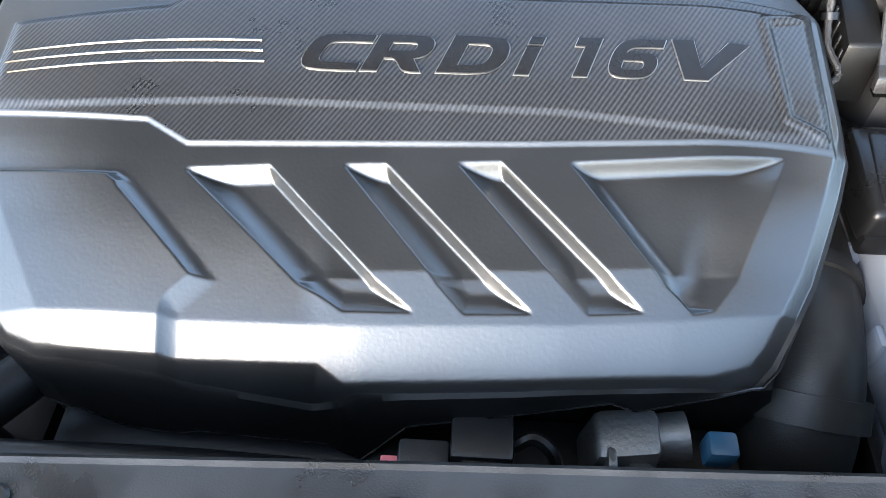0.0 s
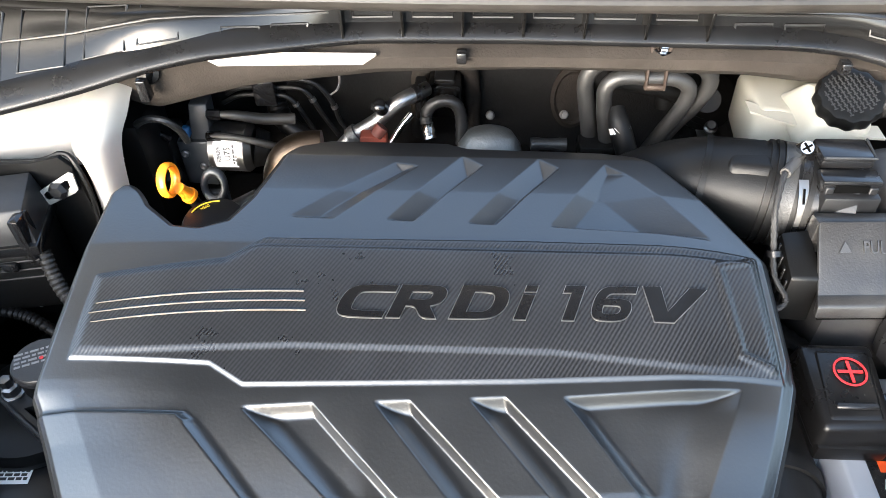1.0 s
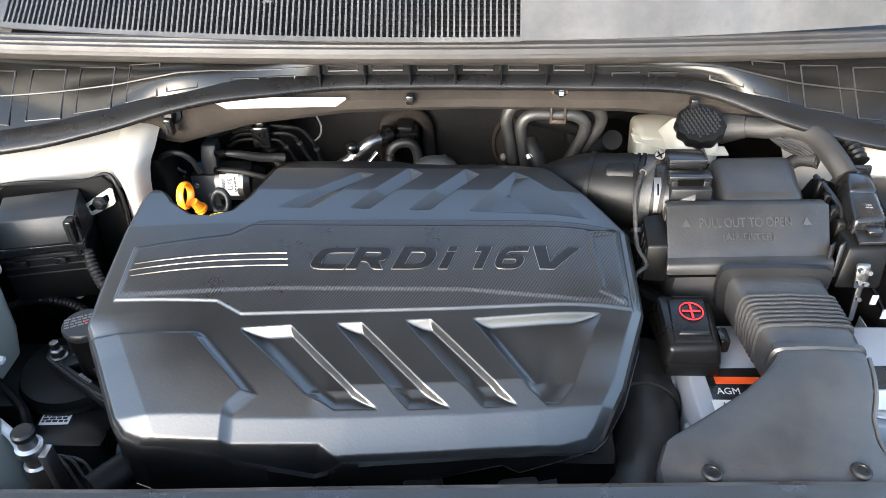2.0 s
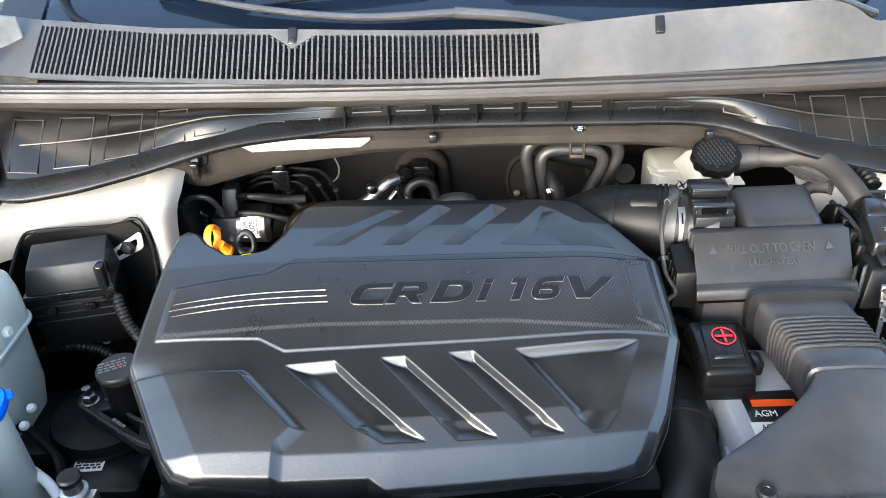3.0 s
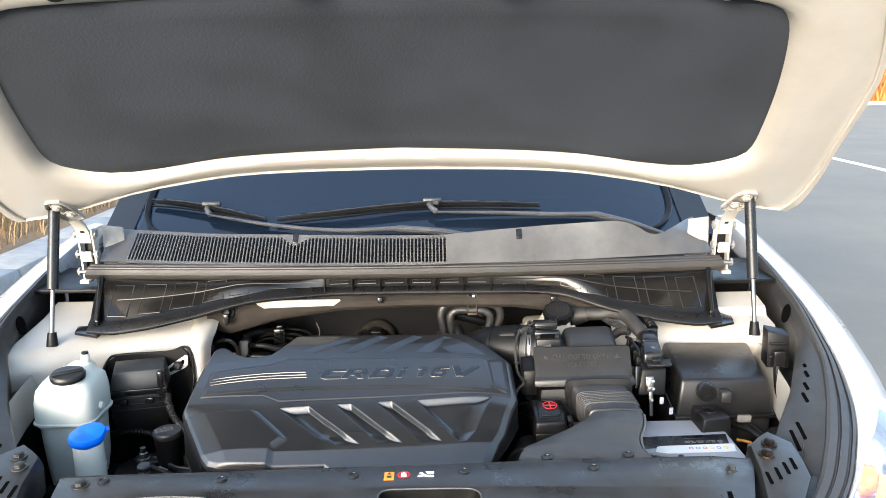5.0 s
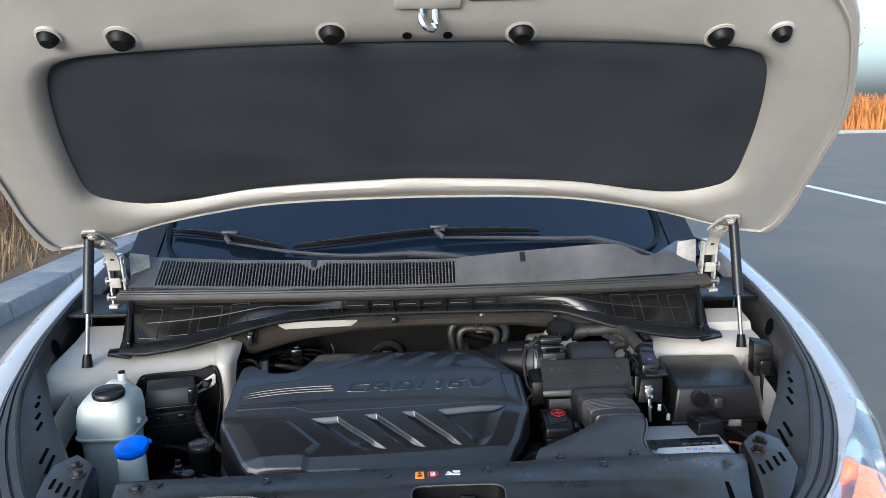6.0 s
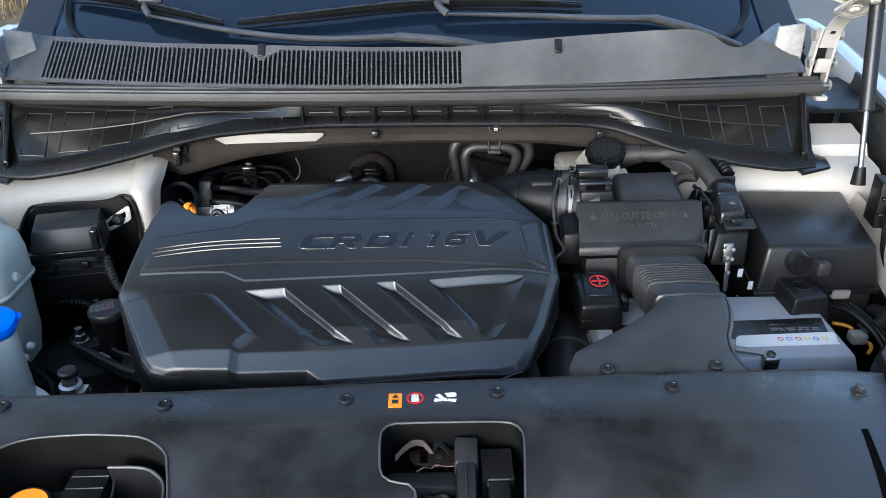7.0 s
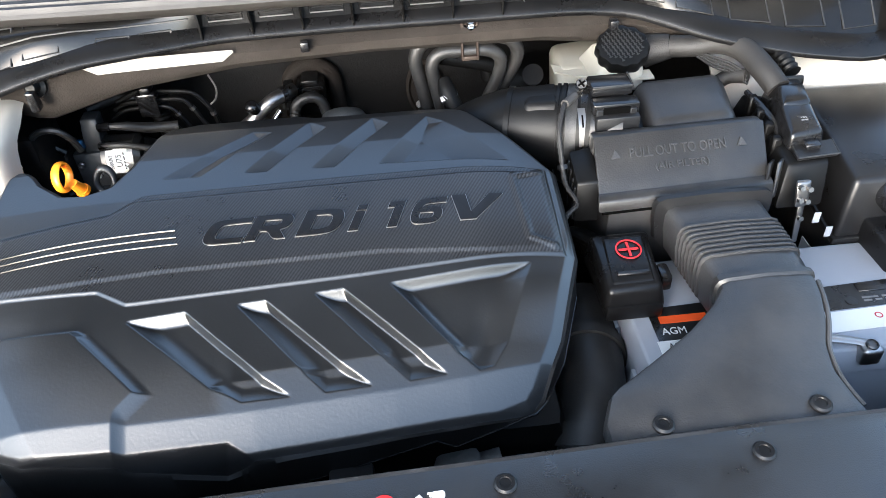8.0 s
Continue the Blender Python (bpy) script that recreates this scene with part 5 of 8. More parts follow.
OUTLINE = [(a, b) for a, b in zip(XF, YF)] + [(a, b) for a, b in zip(XB[::-1], YB[::-1])]
for _ in range(2):                                  # round off the notch round the dipstick
    cut_ = []
    for a, b in zip(OUTLINE, OUTLINE[1:] + OUTLINE[:1]):
        near = a[0] < -0.19 and b[0] < -0.19 and a[1] > 0.0 and b[1] > 0.0
        cut_ += [(a[0] * 0.75 + b[0] * 0.25, a[1] * 0.75 + b[1] * 0.25), (a[0] * 0.25 + b[0] * 0.75, a[1] * 0.25 + b[1] * 0.75)] if near else [a]
    OUTLINE = cut_


def dish(x, y, poly, widths, curve=1.7):
    """0 at the rim of a hollow to 1 on its floor; each side has a wall of its own width, steepest at the rim."""
    h = np.full(x.shape, 1e9)
    for (ax, ay), (bx, by), w in zip(poly, poly[1:] + poly[:1], widths):
        ex, ey = bx - ax, by - ay
        t = np.clip(((x - ax) * ex + (y - ay) * ey) / (ex * ex + ey * ey), 0, 1)
        h = np.minimum(h, np.hypot(x - ax - t * ex, y - ay - t * ey) / w)
    h = np.where(sd_poly(x, y, poly) > 0, np.clip(h, 0, 1), 0)
    return 1 - (1 - h) ** curve


def bevel_line(x):
    """Where the front bevel begins, at x."""
    return np.interp(x, [-0.35, -0.19, -0.087, -0.038, 0.023, 0.083, 0.136, 0.19], [-0.2465, -0.2470, -0.2449, -0.2420, -0.2386, -0.2328, -0.2244, -0.215])


def raw_cover(x, y):
    """Height of the cover before its edges are rounded off."""
    edge = sd_poly(x, y, OUTLINE)
    yc = bevel_line(x)
    v = y - (yc + 0.2449) * step(-0.15, -0.21, y)
    z = np.interp(v, [-0.31, -0.2449, -0.152, -0.10, -0.03, 0.03, 0.08, 0.125], [0.852, 0.9125, 0.9475, 0.960, 0.974, 0.979, 0.977, 0.964])
    # between the bevel and the fins the bars have a crease, the fields beside them bulge softly
    bars_ = step(-0.125, -0.105, x) * (1 - step(0.085, 0.105, x))
    d = np.clip(-0.152 - v, 0, 0.0929)
    z = z + (1 - bars_) * 0.934 * d * (0.0929 - d) + bars_ * (np.interp(v, [-0.2449, -0.2195, -0.152], [0.0, 0.0059, 0.0]))
    z = z - 1.56 * np.maximum(x - 0.095, 0) ** 2 - np.interp(y, [-0.19, -0.145], [1.0, 0.42]) * np.maximum(-0.222 - x, 0) ** 2
    # chamfered border, widest along the slanting corner
    corner = step(0.10, 0.14, x) * step(-0.11, -0.13, y)
    wide = 0.0035 + 0.0050 * corner
    z = z - (0.9 - 0.45 * corner) * np.clip(wide - edge, 0, wide)
    pd = sd_poly(x, y, PANEL)
    face = step(-0.1225, -0.1180, y + 0.09 * np.maximum(x - 0.02, 0) + 0.055 * np.maximum(-0.17 - x, 0)) * (1 - step(-0.0385, -0.0345, y))
    z = z + 0.0022 * step(0.0, 0.0022, pd) + 0.0024 * face * step(0.002, 0.009, pd)
    for poly, widths in zip(FINS, FIN_WALLS):
        z = z - np.interp(y, [-0.240, -0.215, -0.170], [0.0060, 0.0085, 0.0095]) * dish(x, y, poly, widths)
    for poly, widths in zip(REAR, REAR_WALLS):
        z = z - 0.0090 * dish(x, y, poly, widths, 1.0) * np.interp(x, [-0.15, -0.11], [0.45, 1])
    # the left field stands proud; its outer border falls away
    z = z + 0.0058 * dish(x, y, LEFT_FIELD, LEFT_WALLS, 1.0) ** 1.7
    z = z - 0.16 * np.maximum(0, -0.306 - 0.62 * (y + 0.182) - x) * step(-0.150, -0.170, y)
    # left of the slanting front edge the bevel ends sooner
    slant = ((x + 0.1348) * 0.0230 + (y + 0.2487) * 0.0427) / 0.0485
    z = z - 1.6 * np.clip(np.minimum(yc - 0.0165 - y, -slant * 0.9), 0, 0.02)
    z = z + 0.0022 * (1 - step(0.0018, 0.0042, sd_line(x, y, [(0.176, -0.034), (0.148, -0.044), (0.153, -0.116), (0.174, -0.123)])))
    return z


def grown(loop, d):
    """The outline moved outwards by d (inwards where it runs clockwise)."""
    p, out = [Vector(q) for q in loop], []
    for a, b, c in zip(p[-1:] + p[:-1], p, p[1:] + p[:1]):
        n1, n2 = Vector(((b - a).y, -(b - a).x)).normalized(), Vector(((c - b).y, -(c - b).x)).normalized()
        m = (n1 + n2) / max(1 + n1.dot(n2), 0.5)
        out.append((b.x + m.x * d, b.y + m.y * d))
    return out


WEAVE_EDGE = grown(PANEL, -0.0028)
CSTEP = 0.0006
CGX, CGY = np.arange(-0.360, 0.2005, CSTEP), np.arange(-0.286, 0.1305, CSTEP)
COVER_GRID = raw_cover(*np.meshgrid(CGX, CGY))
for _ in range(2):                                  # moulded edges are softly rounded
    for ax_ in (0, 1):
        COVER_GRID = 0.5 * COVER_GRID + 0.25 * (np.roll(COVER_GRID, 1, ax_) + np.roll(COVER_GRID, -1, ax_))
CSLY, CSLX = np.gradient(COVER_GRID, CSTEP)


def sample(grid, x, y):
    x, y = np.asarray(x, float), np.asarray(y, float)
    u, v = np.clip((x - CGX[0]) / CSTEP, 1, len(CGX) - 3), np.clip((y - CGY[0]) / CSTEP, 1, len(CGY) - 3)
    i, j = u.astype(int), v.astype(int)
    u, v = u - i, v - j
    return (grid[j, i] * (1 - u) + grid[j, i + 1] * u) * (1 - v) + (grid[j + 1, i] * (1 - u) + grid[j + 1, i + 1] * u) * v


def cover_z(x, y):
    return sample(COVER_GRID, x, y)


EC = thing("engine_cover", (-0.08, -0.08, 0.93), "black plastic engine cover with slanted fins and a carbon-weave badge panel", "engine cover")
# border of the cover, then a net of points that is finest where the surface bends
BORDER = np.array(resample(OUTLINE, 900))
bend = np.abs(np.gradient(CSLX, axis=1)) + np.abs(np.gradient(CSLY, axis=0)) + np.abs(np.gradient(CSLX, axis=0))
for _ in range(2):
    bend = np.maximum.reduce([bend, *(np.roll(bend, k, a) for k in (-1, 1) for a in (0, 1))])
jj, ii = np.meshgrid(np.arange(len(CGY)), np.arange(len(CGX)), indexing="ij")
keep = ((jj % 8 == 0) & (ii % 8 == 0)) | ((bend > 0.012) & (jj % 4 == 0) & (ii % 4 == 0)) | ((bend > 0.05) & (jj % 2 == 0) & (ii % 2 == 0)) | ((bend > 0.16) & ((jj + ii) % 2 == 0))
woven = sd_poly(CGX[ii], CGY[jj], WEAVE_EDGE) > 0
keep = np.where(woven, (jj % 2 == 0) & (ii % 3 == 0), keep)
px_, py_ = CGX[ii[keep]], CGY[jj[keep]]
far = (sd_poly(px_, py_, OUTLINE) > 0.0007) & (np.abs(sd_poly(px_, py_, WEAVE_EDGE)) > 0.0005)
shake = np.random.default_rng(3).uniform(-4e-5, 4e-5, (2, far.sum()))
PRIM = np.array(resample(WEAVE_EDGE, 700))
pts = np.concatenate([BORDER, PRIM, np.stack([px_[far] + shake[0], py_[far] + shake[1]], 1)])
loops = [(k, (k + 1) % 900) for k in range(900)] + [(900 + k, 900 + (k + 1) % 700) for k in range(700)]
cut = delaunay_2d_cdt([Vector(p) for p in pts.tolist()], loops, [], 1, 1e-7)
flat2 = np.array([tuple(p) for p in cut[0]])
tris = np.array([f for f in cut[2] if len(f) == 3])
co = np.column_stack([flat2, cover_z(flat2[:, 0], flat2[:, 1])])
mid = flat2[tris].mean(1)
tris = tris[sd_poly(mid[:, 0], mid[:, 1], OUTLINE) > -1e-6]
mid = flat2[tris].mean(1)
inpanel = sd_poly(mid[:, 0], mid[:, 1], WEAVE_EDGE) > 0


def cover_part(name, faces, mat, label=""):
    used, inv = np.unique(faces, return_inverse=True)
    me = bpy.data.meshes.new(name)
    me.from_pydata(co[used].tolist(), [], inv.reshape(faces.shape).tolist())
    ob = part(name, me, mat, EC, label, smooth=180)
    if mat == WEAVE:
        return ob
    x, y = co[used, 0], co[used, 1]
    n = np.column_stack([-sample(CSLX, x, y), -sample(CSLY, x, y), np.ones(len(x))])
    ob.data.normals_split_custom_set_from_vertices((n / np.linalg.norm(n, axis=1)[:, None]).tolist())
    return ob


cover_part("shell", tris[~inpanel], COVER)
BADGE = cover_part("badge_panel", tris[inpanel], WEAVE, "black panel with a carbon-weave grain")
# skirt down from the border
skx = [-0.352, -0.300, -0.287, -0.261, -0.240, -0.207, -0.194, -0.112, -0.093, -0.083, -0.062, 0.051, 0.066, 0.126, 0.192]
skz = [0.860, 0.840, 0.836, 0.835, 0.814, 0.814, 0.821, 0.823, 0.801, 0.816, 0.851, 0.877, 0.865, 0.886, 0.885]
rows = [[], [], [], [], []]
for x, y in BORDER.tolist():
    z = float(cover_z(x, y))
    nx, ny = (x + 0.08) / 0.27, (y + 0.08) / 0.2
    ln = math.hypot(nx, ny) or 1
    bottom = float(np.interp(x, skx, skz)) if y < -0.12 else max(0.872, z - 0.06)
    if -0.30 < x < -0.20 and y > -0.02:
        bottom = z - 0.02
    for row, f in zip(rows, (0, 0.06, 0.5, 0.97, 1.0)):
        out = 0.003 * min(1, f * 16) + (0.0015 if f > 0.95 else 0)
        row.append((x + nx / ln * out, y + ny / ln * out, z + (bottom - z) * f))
part("skirt_bead", tube([p for p in rows[4] if p[1] < -0.10], 0.0009, 6, 1), PLASTIC_GLOSS, EC, "thin bright bottom edge")
# same moulding as the shell, only painted in its shaded tone
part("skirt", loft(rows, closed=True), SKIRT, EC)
for k, (a, b) in enumerate((((-0.322, -0.0895), (-0.165, -0.0775)), ((-0.325, -0.0975), (-0.163, -0.0855)), ((-0.321, -0.1050), (-0.161, -0.0935)))):
    n = 28
    xs = np.linspace(a[0], b[0], n)
    u_ = np.linspace(0, 1, n)
    arc = a[1] + (b[1] - a[1]) * (1 - (1 - u_) ** 1.8)
    w = 0.0007 * np.minimum(1, np.linspace(0, 4, n) + 0.15)
    zt = cover_z(xs, arc)
    # dark strip laid behind the stripe paints its shadow on the panel
    part("stripe_groove", loft([[(x, y + 0.0040, z + 0.0003) for x, y, z in zip(xs, arc, zt)], [(x, y + q, z + 0.0005) for x, y, z, q in zip(xs, arc, zt, w)]]), PLASTIC_GLOSS, BADGE, smooth=0)
    part("stripe", loft([[(x, y - q, z + 0.0002) for x, y, z, q in zip(xs, arc, zt, w)], [(x, y - q * 0.5, z + 0.0013) for x, y, z, q in zip(xs, arc, zt, w)],
                         [(x, y + q * 0.5, z + 0.0013) for x, y, z, q in zip(xs, arc, zt, w)], [(x, y + q, z + 0.0002) for x, y, z, q in zip(xs, arc, zt, w)]]), TRIM_METAL, BADGE, "satin silver stripe")


def ease(loop, turns=2):
    """Rounds the blunt corners of an outline and leaves the sharp ones."""
    p = [Vector(q) for q in loop]
    for _ in range(turns):
        out = []
        for a, b, c in zip(p[-1:] + p[:-1], p, p[1:] + p[:1]):
            turn = (b - a).angle(c - b, 0)
            out += [b] if turn > radians(62) or turn < radians(4) else [b.lerp(a, 0.25), b.lerp(c, 0.25)]
        p = out
    return [(q.x, q.y) for q in p]


def turned(loop, way):
    area = sum(a[0] * b[1] - a[1] * b[0] for a, b in zip(loop, loop[1:] + loop[:1]))
    return loop if area * way > 0 else loop[::-1]


# wide slanting letters: outline, then the hole if there is one
GLYPHS = {
    "C": [[(1, 0), (0.30, 0), (0.09, 0.08), (0, 0.30), (0, 0.70), (0.09, 0.92), (0.30, 1), (1, 1), (1, 0.81), (0.38, 0.81), (0.28, 0.73), (0.26, 0.5), (0.28, 0.27), (0.38, 0.19), (1, 0.19)]],
    "R": [[(0, 0), (0.27, 0), (0.27, 0.36), (0.48, 0.36), (0.70, 0), (1, 0), (0.76, 0.38), (0.92, 0.44), (1, 0.58), (1, 0.80), (0.90, 0.95), (0.72, 1), (0, 1)], [(0.27, 0.55), (0.66, 0.55), (0.73, 0.60), (0.73, 0.76), (0.66, 0.81), (0.27, 0.81)]],
    "D": [[(0, 0), (0.62, 0), (0.88, 0.08), (1, 0.32), (1, 0.68), (0.88, 0.92), (0.62, 1), (0, 1)], [(0.27, 0.19), (0.58, 0.19), (0.71, 0.28), (0.74, 0.5), (0.71, 0.72), (0.58, 0.81), (0.27, 0.81)]],
    "1": [[(0.42, 0), (1, 0), (1, 1), (0, 1), (0, 0.80), (0.42, 0.80)]],
    "6": [[(1, 1), (0.32, 1), (0.10, 0.92), (0, 0.70), (0, 0.30), (0.10, 0.08), (0.30, 0), (0.72, 0), (0.91, 0.06), (1, 0.22), (1, 0.42), (0.91, 0.57), (0.72, 0.63), (0.27, 0.63), (0.29, 0.73), (0.39, 0.81), (1, 0.81)], [(0.34, 0.18), (0.66, 0.18), (0.74, 0.25), (0.74, 0.38), (0.66, 0.45), (0.27, 0.45), (0.27, 0.25)]],
    "V": [[(0.33, 0), (0.63, 0), (1, 1), (0.73, 1), (0.49, 0.28), (0.27, 1), (0, 1)]],
    "i": [[(0, 0), (1, 0), (1, 0.72), (0, 0.72)]], "dot": [[(0, 0.82), (1, 0.82), (1, 1), (0, 1)]]}
for ch, x0, x1 in (("C", -0.1415, -0.0940), ("R", -0.1015, -0.055), ("D", -0.0555, -0.0075), ("i", -0.0085, 0.0105), ("dot", -0.0085, 0.0105), ("1", 0.0205, 0.0455), ("6", 0.0450, 0.0840), ("V", 0.0775, 0.1350)):
    y0, y1 = -0.0985 + (x0 + 0.1415) * 0.011, -0.0715 + (x0 + 0.1415) * 0.020
    lean = 0.0105
    place = lambda q: (x0 + q[0] * (x1 - x0 - lean) + lean * q[1], y0 + (y1 - y0) * q[1])
    for nm, grow, dep, mt in (("letter_edge", 0.00055, 0.0007, EDGE_METAL), ("letter", 0.0, 0.0013, LETTER)):
        lps = [grown(turned([place(q) for q in ease(lp)], 1 if k == 0 else -1), grow) for k, lp in enumerate(GLYPHS[ch])]
        bm = slab(lps[0], 0, dep, 0.0, holes=lps[1:])
        vs = [v_.co for v_ in bm.verts]
        zs = cover_z([c.x for c in vs], [c.y for c in vs]) + 0.0002
        for c, z in zip(vs, zs):
            c.z += float(z)
        part(nm, bm, mt, BADGE, smooth=0)

# ---- engine below ----
EN = thing("engine", (-0.08, -0.05, 0.7), "dark engine block with cast brackets and plugs under the cover", "engine")
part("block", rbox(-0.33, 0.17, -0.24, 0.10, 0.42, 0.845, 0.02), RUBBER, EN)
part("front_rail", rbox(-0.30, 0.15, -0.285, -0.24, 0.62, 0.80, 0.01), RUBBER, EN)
part("compressor_bracket", hexa([(0.040, -0.290, 0.77), (0.090, -0.290, 0.77), (0.090, -0.25, 0.77), (0.040, -0.25, 0.77), (0.050, -0.283, 0.838), (0.088, -0.281, 0.845), (0.088, -0.25, 0.845), (0.050, -0.25, 0.838)], 0.006), CAST, EN, "cast aluminium bracket")
part("bracket_web", hexa([(0.052, -0.296, 0.79), (0.058, -0.296, 0.79), (0.058, -0.28, 0.79), (0.052, -0.28, 0.79), (0.056, -0.288, 0.84), (0.062, -0.288, 0.84), (0.062, -0.275, 0.84), (0.056, -0.275, 0.84)], 0.002), CAST, EN)
part("bracket_web", rbox(0.046, 0.088, -0.294, -0.28, 0.803, 0.808, 0.002), CAST, EN)
bolt(EN, (0.076, -0.288, 0.826), (0, -0.7, 0.7), 0.007, 0.008, STEEL)
part("compressor", tube([(0.085, -0.262, 0.822), (0.108, -0.260, 0.826)], 0.015, 18, 1), CAST, EN)
part("blue_connector", rbox(0.114, 0.132, -0.280, -0.264, 0.825, 0.846, 0.003), material("blue_connector", (0.03, 0.08, 0.14), 0.4), EN, "grey-blue plug")
part("plug_housing", rbox(-0.036, 0.0, -0.296, -0.268, 0.84, 0.862, 0.003), PLASTIC, EN)
part("plug_latch", rbox(-0.030, -0.006, -0.300, -0.290, 0.845, 0.858, 0.002), PLASTIC_GLOSS, EN)
part("plug_body", rbox(-0.066, -0.036, -0.302, -0.282, 0.838, 0.853, 0.003), PLASTIC_MATT, EN)
part("pink_tab", rbox(-0.076, -0.066, -0.296, -0.291, 0.842, 0.847, 0.001), material("pink_plastic", (0.7, 0.2, 0.22), 0.5), EN)
part("plug_cable", tube([(0.0, -0.283, 0.850), (0.012, -0.280, 0.856), (0.024, -0.288, 0.848), (0.030, -0.305, 0.82)], 0.0042, 8, 5), RUBBER, EN)
part("front_pipe", tube([(-0.36, -0.302, 0.842), (-0.20, -0.300, 0.842), (-0.10, -0.300, 0.838), (-0.07, -0.298, 0.838)], [0.008, 0.008, 0.0065, 0.005], 12, 4), PLASTIC, EN, "black coolant pipe along the front")
part("side_connector", tube([(-0.325, -0.275, 0.84), (-0.30, -0.245, 0.84)], 0.017, 14, 1), RUBBER, EN)
TRUNK = material("brown_black_cloth_sleeve", (0.013, 0.012, 0.011), 0.6, grain=0.6, dust=0.04)
CLOTH = material("grey_cloth_tape", (0.010, 0.0098, 0.0095), 0.65, grain=0.6)
# ---- air filter housing and intake ----
AF = thing("air_filter_housing", (0.32, 0.0, 0.9), "black plastic air filter housing with an embossed pull-out lid", "air filter")
part("lower_box", hexa([(0.245, -0.045, 0.76), (0.405, -0.04, 0.76), (0.405, 0.08, 0.76), (0.245, 0.08, 0.76), (0.245, -0.045, 0.925), (0.405, -0.036, 0.925), (0.41, 0.09, 0.955), (0.245, 0.09, 0.955)], 0.008), PLASTIC_MATT, AF)
# slanting lid: top edge behind, grip edge in front
lid = [(0.236, -0.043, 0.928), (0.413, -0.034, 0.926), (0.417, 0.012, 0.966), (0.238, 0.004, 0.968), (0.236, -0.040, 0.936), (0.413, -0.031, 0.934), (0.417, 0.014, 0.974), (0.238, 0.006, 0.976)]
LID = part("lid", hexa(lid, 0.003), AIRBOX, AF, "sloping lid with raised letters")
part("lid_lip", hexa([(0.234, -0.052, 0.922), (0.415, -0.043, 0.920), (0.415, -0.036, 0.922), (0.234, -0.045, 0.924), (0.234, -0.049, 0.934), (0.415, -0.040, 0.932), (0.414, -0.030, 0.936), (0.235, -0.039, 0.938)], 0.002), AIRBOX, LID)
part("lid_return", hexa([(0.238, 0.004, 0.94), (0.417, 0.012, 0.938), (0.417, 0.03, 0.94), (0.238, 0.022, 0.942), (0.238, 0.006, 0.974), (0.417, 0.014, 0.972), (0.417, 0.03, 0.970), (0.238, 0.022, 0.972)], 0.004), AIRBOX, AF)
for k in range(9):
    x = 0.25 + 0.018 * k
    part("lip_notch", rbox(x, x + 0.006, -0.0480 + 0.0006 * k, -0.0455 + 0.0006 * k, 0.9195, 0.9235, 0.0008, 1), PLASTIC_GLOSS, AF)
e1 = Vector((0.177, 0.009, -0.002)).normalized()
e2 = Vector((0.002, 0.046, 0.040))
e2 = (e2 - e1 * e2.dot(e1)).normalized()
e3 = e1.cross(e2)
LM = Matrix((( e1.x, e2.x, e3.x, 0.236), (e1.y, e2.y, e3.y, -0.040), (e1.z, e2.z, e3.z, 0.936), (0, 0, 0, 1)))
writing("lettering", "PULL OUT TO OPEN", LM @ Matrix.Translation((0.038, 0.034, 0.0008)), 0.100, 0.0105, EMBOSS, LID, 0.0012)
writing("lettering", "(AIR FILTER)", LM @ Matrix.Translation((0.062, 0.0175, 0.0008)), 0.056, 0.0095, EMBOSS, LID, 0.0012)
for x in (0.018, 0.150):
    part("arrow_mark", slab([(x, 0.035), (x + 0.010, 0.035), (x + 0.005, 0.044)], 0.0004, 0.0018, m=LM), EMBOSS, LID, smooth=0)
part("rear_box", hexa([(0.298, 0.014, 0.93), (0.408, 0.020, 0.93), (0.418, 0.118, 0.93), (0.302, 0.114, 0.93), (0.303, 0.020, 0.974), (0.394, 0.024, 0.974), (0.404, 0.104, 0.986), (0.306, 0.100, 0.986)], 0.014, 4), AIRBOX, AF)
part("box_step", hexa([(0.262, 0.014, 0.92), (0.310, 0.014, 0.92), (0.310, 0.105, 0.92), (0.262, 0.100, 0.92), (0.266, 0.018, 0.955), (0.312, 0.018, 0.956), (0.312, 0.096, 0.970), (0.266, 0.092, 0.970)], 0.006, 3), PLASTIC, AF)
part("grey_strip", rbox(0.268, 0.300, 0.019, 0.024, 0.956, 0.961, 0.001, 1), GREY_CAST, AF)
# black bar paints the shadow that the lip casts below the lid
part("lid_gap", hexa([(0.240, -0.046, 0.915), (0.412, -0.037, 0.913), (0.412, -0.030, 0.913), (0.240, -0.038, 0.915), (0.240, -0.046, 0.921), (0.412, -0.037, 0.919), (0.412, -0.030, 0.919), (0.240, -0.038, 0.921)], 0), DEEP, AF)
for x, n in ((0.408, -1), (0.418, 1)):
    part("lid_strap", hexa([(x - 0.002, -0.040, 0.912), (x + 0.002, -0.040, 0.912), (x + 0.014, -0.020, 0.912), (x + 0.010, -0.020, 0.912), (x - 0.002, -0.034, 0.952), (x + 0.002, -0.034, 0.952), (x + 0.014, -0.018, 0.945), (x + 0.010, -0.018, 0.945)], 0.001, 1), DARK_STEEL if n > 0 else PLASTIC, AF)
part("hose_collar", tube([(0.243, 0.070, 0.9475), (0.285, 0.058, 0.950)], 0.0455, 32, 1), PLASTIC, AF)
part("side_wing", hexa([(0.214, -0.034, 0.900), (0.240, -0.036, 0.900), (0.240, 0.022, 0.900), (0.214, 0.020, 0.900), (0.216, -0.028, 0.944), (0.240, -0.030, 0.946), (0.240, 0.016, 0.958), (0.216, 0.014, 0.956)], 0.003), RUBBER, AF)
